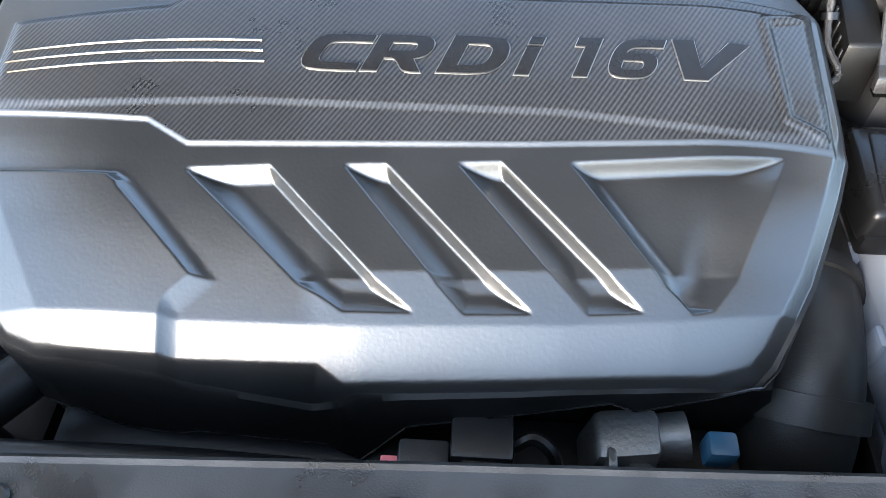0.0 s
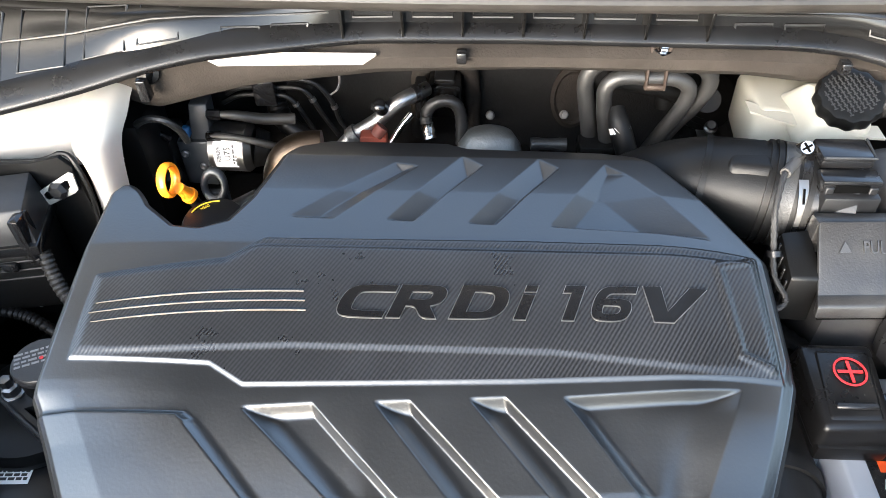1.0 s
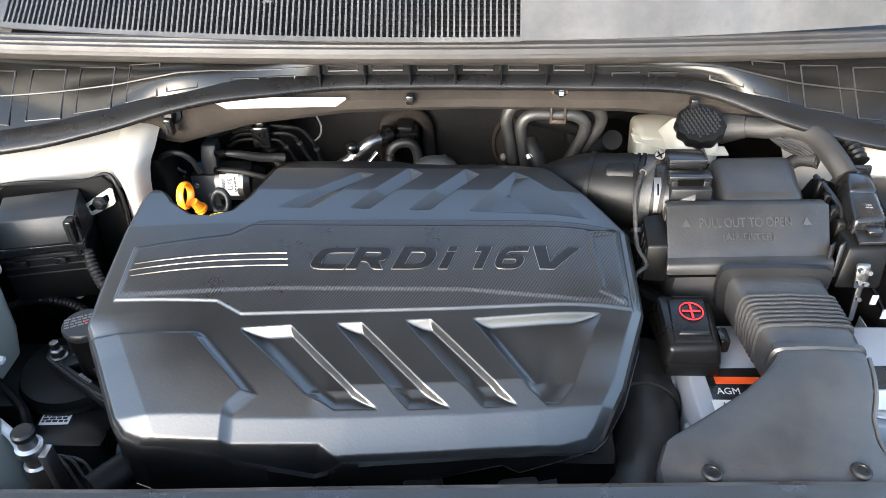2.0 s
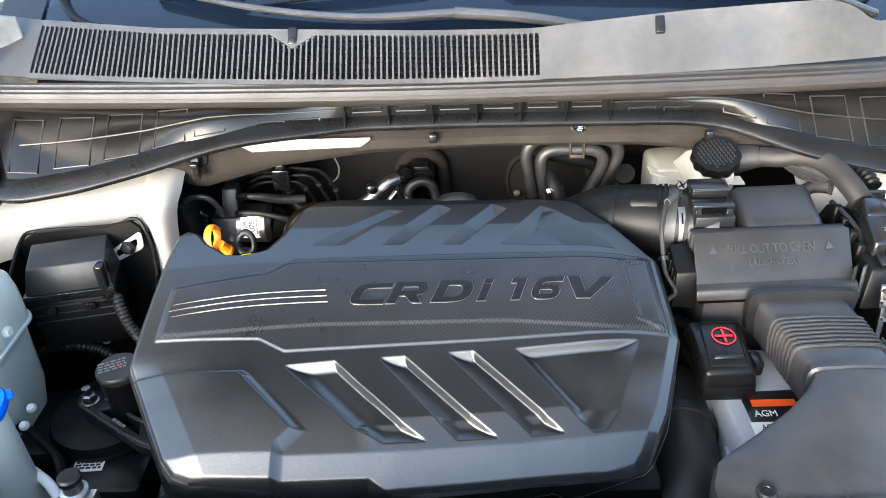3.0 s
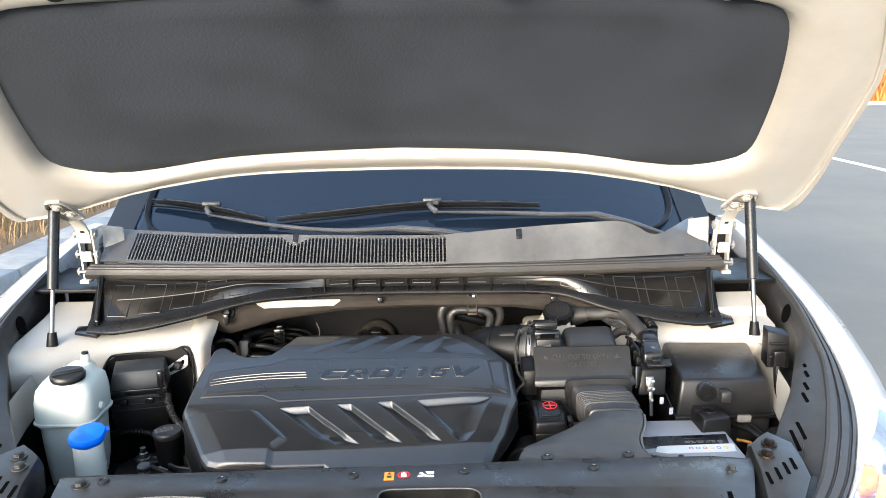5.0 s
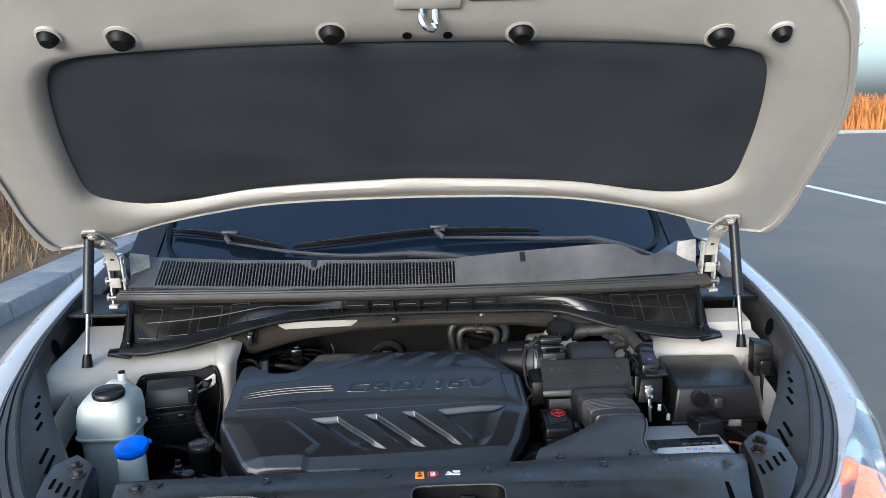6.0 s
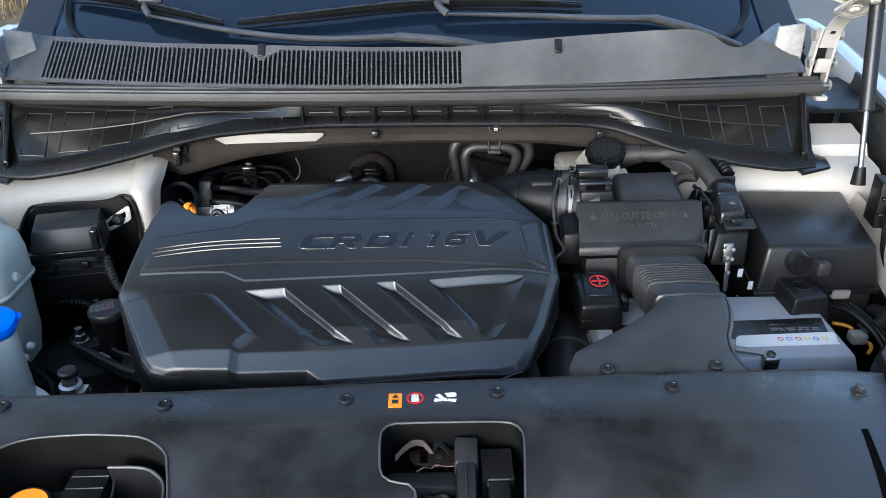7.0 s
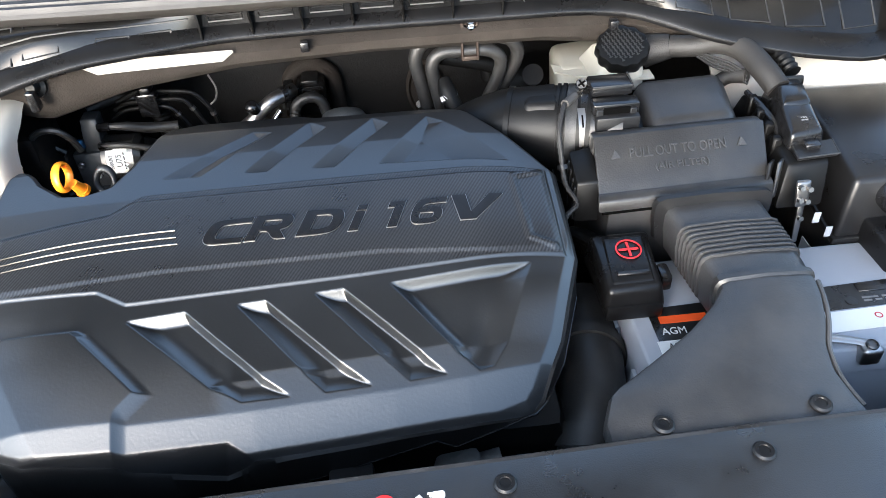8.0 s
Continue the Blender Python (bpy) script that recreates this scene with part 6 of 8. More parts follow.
for k in range(4):
    part("wing_rib", hexa([(0.2125, -0.030 + 0.011 * k, 0.900), (0.2150, -0.030 + 0.011 * k, 0.900), (0.2150, -0.026 + 0.011 * k, 0.900), (0.2125, -0.026 + 0.011 * k, 0.900), (0.2145, -0.026 + 0.010 * k, 0.938 + 0.004 * k), (0.2175, -0.026 + 0.010 * k, 0.938 + 0.004 * k), (0.2175, -0.022 + 0.010 * k, 0.938 + 0.004 * k), (0.2145, -0.022 + 0.010 * k, 0.938 + 0.004 * k)], 0.0008, 1), PLASTIC, AF)
IH = thing("intake_hose", (0.2, 0.06, 0.94), "ribbed black rubber intake hose with a steel band clamp", "hose")
IPATH = [(0.264, 0.064, 0.948), (0.235, 0.073, 0.947), (0.200, 0.084, 0.945), (0.165, 0.095, 0.940), (0.130, 0.108, 0.924), (0.100, 0.116, 0.900), (0.070, 0.118, 0.870)]
part("hose", tube(IPATH, [0.0450, 0.0450, 0.0445, 0.0430, 0.0395, 0.0370, 0.0350], 32, 6), RUBBER, IH)
for (x, y, z), r, w in (((0.250, 0.068, 0.9475), 0.0475, 0.0022), ((0.2235, 0.0766, 0.9465), 0.0475, 0.0020), ((0.2175, 0.0785, 0.9463), 0.0468, 0.0016), ((0.168, 0.094, 0.9405), 0.0462, 0.0026), ((0.112, 0.113, 0.910), 0.0410, 0.0030), ((0.100, 0.116, 0.900), 0.0405, 0.0025)):
    part("rib", tube([(x - w, y + w * 0.3, z), (x + w, y - w * 0.3, z)], r, 32, 1), RUBBER, IH)
part("seam_rib", tube([(0.212, 0.052, 0.979), (0.190, 0.059, 0.9775), (0.168, 0.066, 0.974)], 0.0022, 8, 3), PLASTIC_GLOSS, IH)
part("seam_rib", tube([(0.168, 0.066, 0.974), (0.145, 0.076, 0.966), (0.128, 0.086, 0.955)], 0.0022, 8, 3), PLASTIC_GLOSS, IH)
part("sleeve_top", hexa([(0.176, 0.060, 0.972), (0.214, 0.048, 0.974), (0.220, 0.100, 0.976), (0.182, 0.112, 0.972), (0.178, 0.066, 0.986), (0.213, 0.056, 0.990), (0.218, 0.096, 0.992), (0.184, 0.104, 0.986)], 0.005, 3), RUBBER, IH)
part("clamp_band", tube([(0.2285, 0.0750, 0.9468), (0.2395, 0.0717, 0.9472)], 0.0470, 40, 1), GREY_CAST, IH, "steel clamp band")
part("clamp_tab", loft([[(x, 0.0735 - 0.0492 * math.cos(a), 0.947 + 0.0492 * math.sin(a)) for x in (0.2300, 0.2380)] for a in (radians(6 + 8 * k) for k in range(7))], thick=0.0008), STEEL, IH, "bright clamp tab")
part("clamp_slot", loft([[(x, 0.0735 - 0.0502 * math.cos(a), 0.947 + 0.0502 * math.sin(a)) for x in (0.2332, 0.2350)] for a in (radians(30 + 5 * k) for k in range(4))], thick=0.0004), DEEP, IH)
part("clamp_screw", lathe([(0.0062, -0.014), (0.0062, 0.004), (0.0055, 0.0055), (0.0018, 0.0055), (0.0018, 0.004), (0, 0.004)], 16, aim((0.240, 0.073, 0.998), (-0.1, -0.7, 0.7))), CHROME, IH)
cross_ = rbox(-0.0045, 0.0045, -0.0009, 0.0009, 0.0050, 0.0058, 0, m=aim((0.240, 0.073, 0.998), (-0.1, -0.7, 0.7)) @ Matrix.Rotation(radians(35), 4, "Z"))
rbox(-0.0009, 0.0009, -0.0045, 0.0045, 0.0051, 0.0059, 0, bm=cross_, m=aim((0.240, 0.073, 0.998), (-0.1, -0.7, 0.7)) @ Matrix.Rotation(radians(35), 4, "Z"))
part("screw_slot", cross_, DEEP, IH, smooth=0)
AS = thing("air_sensor", (0.29, 0.085, 0.99), "black air flow sensor with its wired plug", "sensor")
part("plug", rbox(0.2455, 0.289, 0.050, 0.078, 0.994, 1.006, 0.003), PLASTIC_GLOSS, AS)
part("plug_edge", tube([(0.2465, 0.050, 1.0055), (0.288, 0.050, 1.0055), (0.289, 0.076, 1.0062)], 0.0011, 6, 1), GREY_CAST, AS)
part("plug_clip", rbox(0.244, 0.292, 0.032, 0.050, 0.982, 0.995, 0.002), PLASTIC_GLOSS, AS)
part("clip_slot", rbox(0.254, 0.282, 0.0305, 0.034, 0.984, 0.992, 0.001, 1), DEEP, AS)
part("clip_ear", rbox(0.247, 0.254, 0.030, 0.036, 0.976, 0.990, 0.001, 1), PLASTIC, AS)
part("clip_ear", rbox(0.282, 0.289, 0.030, 0.036, 0.976, 0.990, 0.001, 1), PLASTIC, AS)
part("body", rbox(0.246, 0.292, 0.024, 0.080, 0.955, 0.984, 0.003), PLASTIC, AS)
part("cable", tube([(0.264, 0.072, 1.000), (0.250, 0.075, 0.990), (0.231, 0.062, 0.992), (0.217, 0.045, 0.993), (0.206, 0.018, 0.980), (0.205, 0.002, 0.963), (0.207, -0.018, 0.938), (0.216, -0.034, 0.924), (0.204, -0.042, 0.914), (0.190, -0.060, 0.885)], 0.0029, 8, 8, ribs=0.0006, rib_step=1), TRUNK, AS, "taped black cable")
part("tape", tube([(0.2310, 0.0620, 0.9920), (0.2170, 0.0450, 0.9930)], 0.0045, 10, 3), material("grey_tape", (0.05, 0.047, 0.044), 0.7), AS)
part("cable_band", tube([(0.2058, -0.0060, 0.9530), (0.2061, -0.0090, 0.9493)], 0.0058, 10, 1), PLASTIC, AS)

# ---- air duct over the battery ----
DU = thing("air_duct", (0.32, -0.18, 0.9), "black plastic intake duct with a ribbed neck and flared mouth", "air duct")
def duct_section(y):
    ys = [-0.325, -0.300, -0.275, -0.250, -0.225, -0.200, -0.180, -0.168, -0.150, -0.060, -0.045]
    xl = [0.176, 0.175, 0.186, 0.225, 0.262, 0.290, 0.306, 0.307, 0.306, 0.298, 0.297]
    xr = [0.375, 0.366, 0.362, 0.367, 0.379, 0.387, 0.391, 0.391, 0.394, 0.395, 0.390]
    zt = [0.924, 0.928, 0.930, 0.932, 0.934, 0.935, 0.935, 0.934, 0.932, 0.929, 0.926]
    return [float(np.interp(y, ys, q)) for q in (xl, xr, zt)]
def duct_row(y, grow=0.0, drop=0.050):
    xl, xr, zt = duct_section(y)
    xl, xr, zt = xl - grow, xr + grow, zt + grow
    h = drop if y > -0.165 else drop - 0.022 * min(1, (-0.165 - y) / 0.03)
    r = 0.009
    return [(xl + 0.004, y, zt - h), (xl, y, zt - h * 0.5), (xl, y, zt - r), (xl + r * 0.3, y, zt - r * 0.3), (xl + r, y, zt), ((xl + xr) / 2, y, zt + 0.002), (xr - r, y, zt), (xr - r * 0.3, y, zt - r * 0.3), (xr, y, zt - r), (xr, y, zt - h * 0.5), (xr - 0.004, y, zt - h)]
part("mouth_shell", loft([duct_row(-0.325 + 0.006 * k) for k in range(28)], thick=0.003), DUCT, DU)
rows, k = [], 0
y = -0.163
rows = [duct_row(-0.165), duct_row(-0.152)]
while y < -0.098:
    if y > -0.150:
        rows += [duct_row(y, 0.0), duct_row(y + 0.0028, 0.0), duct_row(y + 0.0034, 0.0024), duct_row(y + 0.0054, 0.0024), duct_row(y + 0.0060, 0.0)]
    y += 0.0064
rows += [duct_row(-0.090), duct_row(-0.060)]
part("ribbed_neck", loft(rows), DUCT, DU, smooth=50)
part("neck_cuff", loft([duct_row(-0.061, 0.0), duct_row(-0.060, 0.010), duct_row(-0.054, 0.011), duct_row(-0.052, 0.004), duct_row(-0.030, 0.0)]), PLASTIC, DU)
part("waist_bead", loft([duct_row(-0.176, 0.0), duct_row(-0.174, 0.0022), duct_row(-0.168, 0.0022), duct_row(-0.166, 0.0)]), PLASTIC_MATT, DU)
push_clip(DU, (0.216, -0.309, 0.9278), r=0.008, mat=PLASTIC)
push_clip(DU, (0.334, -0.305, 0.9278), r=0.008, mat=PLASTIC)
edge = [(duct_section(y)[1] + 0.0015, y, duct_section(y)[2] - 0.0065) for y in (-0.305, -0.295, -0.280, -0.265, -0.250, -0.235, -0.220, -0.205, -0.190, -0.180)]
part("edge_lip", tube(edge, 0.0022, 8, 3), COWL, DU, "paler lip along the mouth's edge")

# ---- battery ----
BT = thing("car_battery", (0.40, -0.15, 0.67), "grey car battery with a black top label and a lever handle", "battery")
part("case", rbox(0.246, 0.560, -0.206, -0.058, 0.67, 0.850, 0.006), BATTERY, BT)
part("lid", hexa([(0.243, -0.210, 0.835), (0.563, -0.210, 0.835), (0.563, -0.055, 0.835), (0.243, -0.055, 0.835), (0.249, -0.202, 0.860), (0.557, -0.202, 0.860), (0.557, -0.061, 0.860), (0.249, -0.061, 0.860)], 0.003), BATTERY, BT)
lb = part("top_label", slab([(0.266, -0.172), (0.424, -0.162), (0.428, -0.1545), (0.546, -0.1505), (0.5525, -0.1180), (0.441, -0.1225), (0.266, -0.129)], 0.8602, 0.8608), LABEL_BLACK, BT, "black glossy label")
part("orange_mark", rbox(0.274, 0.320, -0.1500, -0.1405, 0.8606, 0.8612, 0.0001, 1), material("orange_red_print", (0.85, 0.10, 0.01), 0.5), lb, "orange maker's mark bar")
writing("lettering", "AGM", Matrix.Translation((0.272, -0.1640, 0.8607)), 0.023, 0.0085, LABEL_WHITE, lb)
part("white_field", rbox(0.264, 0.31, -0.188, -0.1715, 0.8606, 0.8611, 0.0001, 1), LABEL_WHITE, lb)
writing("lettering", "AGM", Matrix.Translation((0.273, -0.182, 0.8611)), 0.016, 0.007, INK, lb, 0.0004)
part("white_strip", slab(rounded([(0.4300, -0.1570), (0.470, -0.1555), (0.5420, -0.1523), (0.5510, -0.1535), (0.5520, -0.158), (0.5475, -0.1745), (0.5430, -0.1785), (0.480, -0.1800), (0.420, -0.1818), (0.4150, -0.1795), (0.4225, -0.1600)], 4)[::-1], 0.8604, 0.8613), LABEL_WHITE, BT, "white label strip with small coloured signs")
for k, c in enumerate((RED, BLUE, RED, YELLOW, BLUE, YELLOW)):
    part("sign_dot", lathe([(0.0038, 0), (0.0038, 0.0003), (0.0026, 0.0003), (0.0026, 0)], 18, Matrix.Translation((0.4772 + 0.0115 * k, -0.1658, 0.8612))), c, BT, smooth=0)
bars(Matrix.Translation((0.474, -0.1475, 0.8606)), 0.066, 0.008, 2, GREY_PRINT, lb, seed=4)
part("handle_recess", rbox(0.475, 0.535, -0.1335, -0.1225, 0.8604, 0.8618, 0.0006, 1), PLASTIC_GLOSS, BT)
part("charge_eye", lathe([(0.0058, 0), (0.0058, 0.0008), (0.0045, 0.0010), (0, 0.0010)], 20, Matrix.Translation((0.462, -0.1445, 0.8607))), GREY_CAST, BT, "round charge indicator eye")
part("carry_lever", tube([(0.404, -0.186, 0.8635), (0.4107, -0.1885, 0.8645), (0.425, -0.1925, 0.8645), (0.4391, -0.1970, 0.8640), (0.449, -0.2015, 0.8635)], [0.0065, 0.0065, 0.006, 0.0055, 0.0055], 10, 4, flat=0.45), ALU, BT, "flat steel hold-down bar")
part("hold_down", rbox(0.438, 0.458, -0.2125, -0.1985, 0.846, 0.8655, 0.004, 3), ALU, BT, "steel clamp block")
part("hold_down_bolt", lathe([(0.0055, 0), (0.0055, 0.003), (0.0042, 0.004), (0.0042, 0.0025), (0, 0.0025)], 18, aim((0.448, -0.2045, 0.8650), (0, -0.2, 1))), DARK_STEEL, BT)
part("vent_plug", lathe([(0.004, 0), (0.004, 0.002), (0, 0.002)], 14, Matrix.Translation((0.292, -0.083, 0.860))), BATTERY, BT)
for k in range(2):
    part("case_rib", rbox(0.240, 0.246, -0.195 + 0.07 * k, -0.178 + 0.07 * k, 0.72, 0.835, 0.002), BATTERY, BT)
PC = thing("positive_terminal_cover", (0.25, -0.10, 0.88), "black terminal cover with a red plus sign on the battery", "terminal cover")
part("cap", hexa([(0.221, -0.141, 0.870), (0.281, -0.141, 0.870), (0.287, -0.058, 0.870), (0.219, -0.058, 0.870), (0.224, -0.137, 0.898), (0.276, -0.136, 0.898), (0.281, -0.062, 0.906), (0.223, -0.062, 0.906)], 0.006, 3), TERMINAL, PC)
part("skirt", rbox(0.223, 0.278, -0.143, -0.10, 0.862, 0.880, 0.004), TERMINAL, PC)
pm = Matrix.Translation((0.2548, -0.0905, 0.9062)) @ Matrix.Rotation(radians(5.5), 4, "X")
part("plus_ring", lathe([(0.0128, 0), (0.0128, 0.0007), (0.0112, 0.0007), (0.0112, 0)], 36, pm), RED, PC, "red ring", smooth=0)
cross = rbox(-0.0095, 0.0095, -0.0012, 0.0012, 0, 0.0007, 0, m=pm)
rbox(-0.0012, 0.0012, -0.0095, 0.0095, 0.0001, 0.0008, 0, bm=cross, m=pm)
part("plus_sign", cross, RED, PC, "red plus sign", smooth=0)
part("cap_step", hexa([(0.229, -0.133, 0.896), (0.271, -0.132, 0.896), (0.276, -0.068, 0.902), (0.232, -0.068, 0.902), (0.231, -0.128, 0.9005), (0.269, -0.127, 0.9005), (0.273, -0.072, 0.9075), (0.235, -0.072, 0.9075)], 0.002), TERMINAL, PC)
part("grip_bead", rbox(0.236, 0.268, -0.122, -0.117, 0.9005, 0.9040, 0.0012, 1), PLASTIC, PC)
part("hinge", rbox(0.281, 0.292, -0.120, -0.098, 0.874, 0.892, 0.003), PLASTIC_GLOSS, PC)
part("flat_lead", tube([(0.245, -0.065, 0.885), (0.232, -0.040, 0.88), (0.22, -0.015, 0.87), (0.205, 0.02, 0.84)], 0.011, 10, 5, flat=0.7, ribs=0.0015, rib_step=1), RUBBER, PC, "ribbed black lead")

# ---- fuse box beside the battery ----
FB = thing("fuse_box", (0.59, 0.04, 0.86), "large black plastic fuse box with a smooth lid", "fuse box")
part("lid", hexa([(0.486, -0.058, 0.862), (0.666, -0.055, 0.862), (0.708, 0.145, 0.862), (0.512, 0.145, 0.862), (0.496, -0.047, 0.931), (0.650, -0.044, 0.929), (0.688, 0.134, 0.932), (0.520, 0.137, 0.934)], 0.0065, 3), PLASTIC, FB)
part("base", hexa([(0.495, -0.05, 0.74), (0.66, -0.048, 0.74), (0.70, 0.14, 0.74), (0.515, 0.14, 0.74), (0.492, -0.052, 0.862), (0.662, -0.05, 0.862), (0.704, 0.142, 0.862), (0.514, 0.142, 0.862)], 0.006), PLASTIC_MATT, FB)
part("lid_rim", hexa([(0.484, -0.061, 0.858), (0.668, -0.058, 0.858), (0.711, 0.148, 0.858), (0.510, 0.148, 0.858), (0.484, -0.061, 0.866), (0.668, -0.058, 0.866), (0.711, 0.148, 0.866), (0.510, 0.148, 0.866)], 0.002), PLASTIC, FB)
part("latch", loft([[(0.5385 + 0.0172 * k * math.cos(radians(a)), y, 0.9105 + 0.0165 * k * math.sin(radians(a))) for a in range(-90, 270, 15)] for k, y in ((1.0, -0.045), (1.0, -0.061), (0.9, -0.0635), (0.55, -0.0635), (0.45, -0.060), (0.02, -0.060))], closed=True), PLASTIC_GLOSS, FB, "rounded latch loop")
part("latch", rbox(0.562, 0.581, -0.068, -0.045, 0.893, 0.914, 0.004), PLASTIC_MATT, FB)
part("label", rbox(0.4845, 0.4858, -0.04, -0.01, 0.80, 0.83, 0.0004, 1), LABEL_WHITE, FB, "small white label on its side")
FS = thing("relay_box", (0.54, -0.09, 0.86), "small black relay box with a dome on its lid", "relay box")
part("cap", hexa([(0.5125, -0.1125, 0.846), (0.5700, -0.1100, 0.846), (0.5740, -0.0440, 0.846), (0.5105, -0.0465, 0.846), (0.5177, -0.1095, 0.884), (0.5665, -0.1010, 0.884), (0.5610, -0.0492, 0.886), (0.5150, -0.0524, 0.886)], 0.004, 3), PLASTIC, FS)
part("dome", lathe([(0.0125, 0), (0.0125, 0.0010), (0.0112, 0.0016), (0.0100, 0.0006), (0, 0.0010)], 24, Matrix.Translation((0.5390, -0.0760, 0.8846))), PLASTIC_GLOSS, FS)
part("foot", rbox(0.507, 0.513, -0.108, -0.098, 0.846, 0.858, 0.002), PLASTIC_GLOSS, FS)
part("skirt", hexa([(0.514, -0.106, 0.80), (0.568, -0.104, 0.80), (0.571, -0.048, 0.80), (0.514, -0.050, 0.80), (0.514, -0.110, 0.848), (0.569, -0.108, 0.848), (0.572, -0.046, 0.848), (0.512, -0.048, 0.848)], 0.003), PLASTIC_MATT, FS)
WL = thing("battery_wiring", (0.6, -0.15, 0.8), "black cables with plugs and a yellow wire beside the battery", "wiring")
for k in range(5):
    part("cable", tube([(0.575 + 0.010 * k, -0.075, 0.855), (0.60 + 0.012 * k, -0.115 - 0.004 * k, 0.862 - 0.006 * k), (0.625 + 0.008 * k, -0.16, 0.83), (0.61 + 0.01 * k, -0.20, 0.76)], 0.0045 - 0.0004 * k, 8, 5), RUBBER, WL)
part("plug", rbox(0.596, 0.622, -0.062, -0.048, 0.852, 0.866, 0.003), GREY_PAINT, WL, "grey plug")
part("plug", rbox(0.585, 0.606, -0.148, -0.130, 0.835, 0.850, 0.003), GREY_PAINT, WL, "grey plug")
part("yellow_wire", tube([(0.578, -0.106, 0.843), (0.590, -0.1095, 0.8425), (0.601, -0.1150, 0.840), (0.604, -0.128, 0.832), (0.608, -0.145, 0.838), (0.6085, -0.153, 0.836), (0.602, -0.160, 0.830)], 0.0026, 8, 5), AMBER_WIRE, WL, "amber yellow wire")
part("ring_pipe", tube([(0.612, -0.115, 0.835), (0.634, -0.118, 0.842), (0.650, -0.106, 0.845), (0.660, -0.085, 0.842), (0.664, -0.06, 0.83)], 0.0115, 14, 5), GREY_CAST, WL)

# ---- wiring trunk between filter and fuse box ----
WT = thing("wiring_trunk", (0.45, 0.05, 0.95), "thick black wiring trunk with a rack of plugs", "wiring")
part("trunk", tube([(0.372, 0.176, 0.982), (0.394, 0.164, 0.986), (0.415, 0.158, 0.991), (0.433, 0.143, 0.993), (0.443, 0.122, 0.991), (0.450, 0.092, 0.984), (0.457, 0.070, 0.974)], [0.013, 0.0125, 0.0125, 0.013, 0.0135, 0.0135, 0.013], 14, 6), TRUNK, WT)
part("trunk_sleeve", tube([(0.345, 0.188, 0.974), (0.372, 0.176, 0.982)], [0.021, 0.014], 16, 2), TRUNK, WT)
for k in range(4):
    part("loose_wire", tube([(0.398, 0.158, 0.982 - 0.002 * k), (0.412, 0.146 - 0.002 * k, 0.979 - 0.003 * k), (0.428, 0.134 - 0.002 * k, 0.976 - 0.003 * k), (0.442, 0.118 - 0.003 * k, 0.970 - 0.003 * k)], 0.0016, 6, 5), CLOTH, WT)
part("branch", tube([(0.405, 0.140, 0.938), (0.418, 0.136, 0.950), (0.430, 0.132, 0.960), (0.444, 0.118, 0.966)], 0.0085, 12, 5), TRUNK, WT)
part("conduit", tube([(0.470, 0.155, 0.985), (0.480, 0.125, 0.985), (0.486, 0.100, 0.975)], 0.010, 12, 8, ribs=0.0015, rib_step=1), RUBBER, WT)
part("rack", hexa([(0.420, -0.045, 0.90), (0.470, -0.045, 0.90), (0.488, 0.11, 0.90), (0.425, 0.12, 0.90), (0.430, -0.030, 0.945), (0.474, -0.030, 0.945), (0.484, 0.09, 0.950), (0.436, 0.105, 0.952)], 0.004), RUBBER, WT)
hood_ = part("connector_hood", hexa([(0.437, -0.010, 0.945), (0.478, -0.006, 0.945), (0.490, 0.092, 0.945), (0.446, 0.090, 0.945), (0.439, -0.007, 0.966), (0.474, -0.004, 0.966), (0.484, 0.086, 0.982), (0.454, 0.084, 0.984)], 0.005, 3), PLASTIC_GLOSS, WT)
part("hood_band", hexa([(0.448, 0.074, 0.950), (0.490, 0.074, 0.950), (0.491, 0.080, 0.950), (0.449, 0.080, 0.950), (0.452, 0.076, 0.984), (0.487, 0.076, 0.983), (0.488, 0.081, 0.983), (0.453, 0.081, 0.984)], 0.002), PLASTIC, hood_)
part("hood_step", hexa([(0.442, 0.030, 0.955), (0.480, 0.030, 0.955), (0.484, 0.070, 0.955), (0.446, 0.070, 0.955), (0.448, 0.036, 0.978), (0.477, 0.036, 0.977), (0.480, 0.064, 0.983), (0.451, 0.064, 0.984)], 0.004), PLASTIC_GLOSS, hood_)
bars(Matrix.Translation((0.450, 0.010, 0.9685)) @ Matrix.Rotation(radians(10), 4, "X"), 0.014, 0.008, 2, GREY_PRINT, hood_, "print_bar", 5)
part("latch_plate", hexa([(0.440, -0.028, 0.946), (0.484, -0.025, 0.946), (0.487, -0.002, 0.946), (0.442, -0.006, 0.946), (0.440, -0.028, 0.951), (0.484, -0.025, 0.951), (0.487, -0.002, 0.953), (0.442, -0.006, 0.953)], 0.0012, 1), PLASTIC, WT)
part("latch_edge", tube([(0.440, -0.0285, 0.9505), (0.484, -0.0255, 0.9505), (0.487, -0.002, 0.9525)], 0.0009, 6, 1), GREY_CAST, WT)
part("latch", rbox(0.452, 0.468, -0.018, -0.006, 0.951, 0.958, 0.0015, 1), PLASTIC_GLOSS, WT)
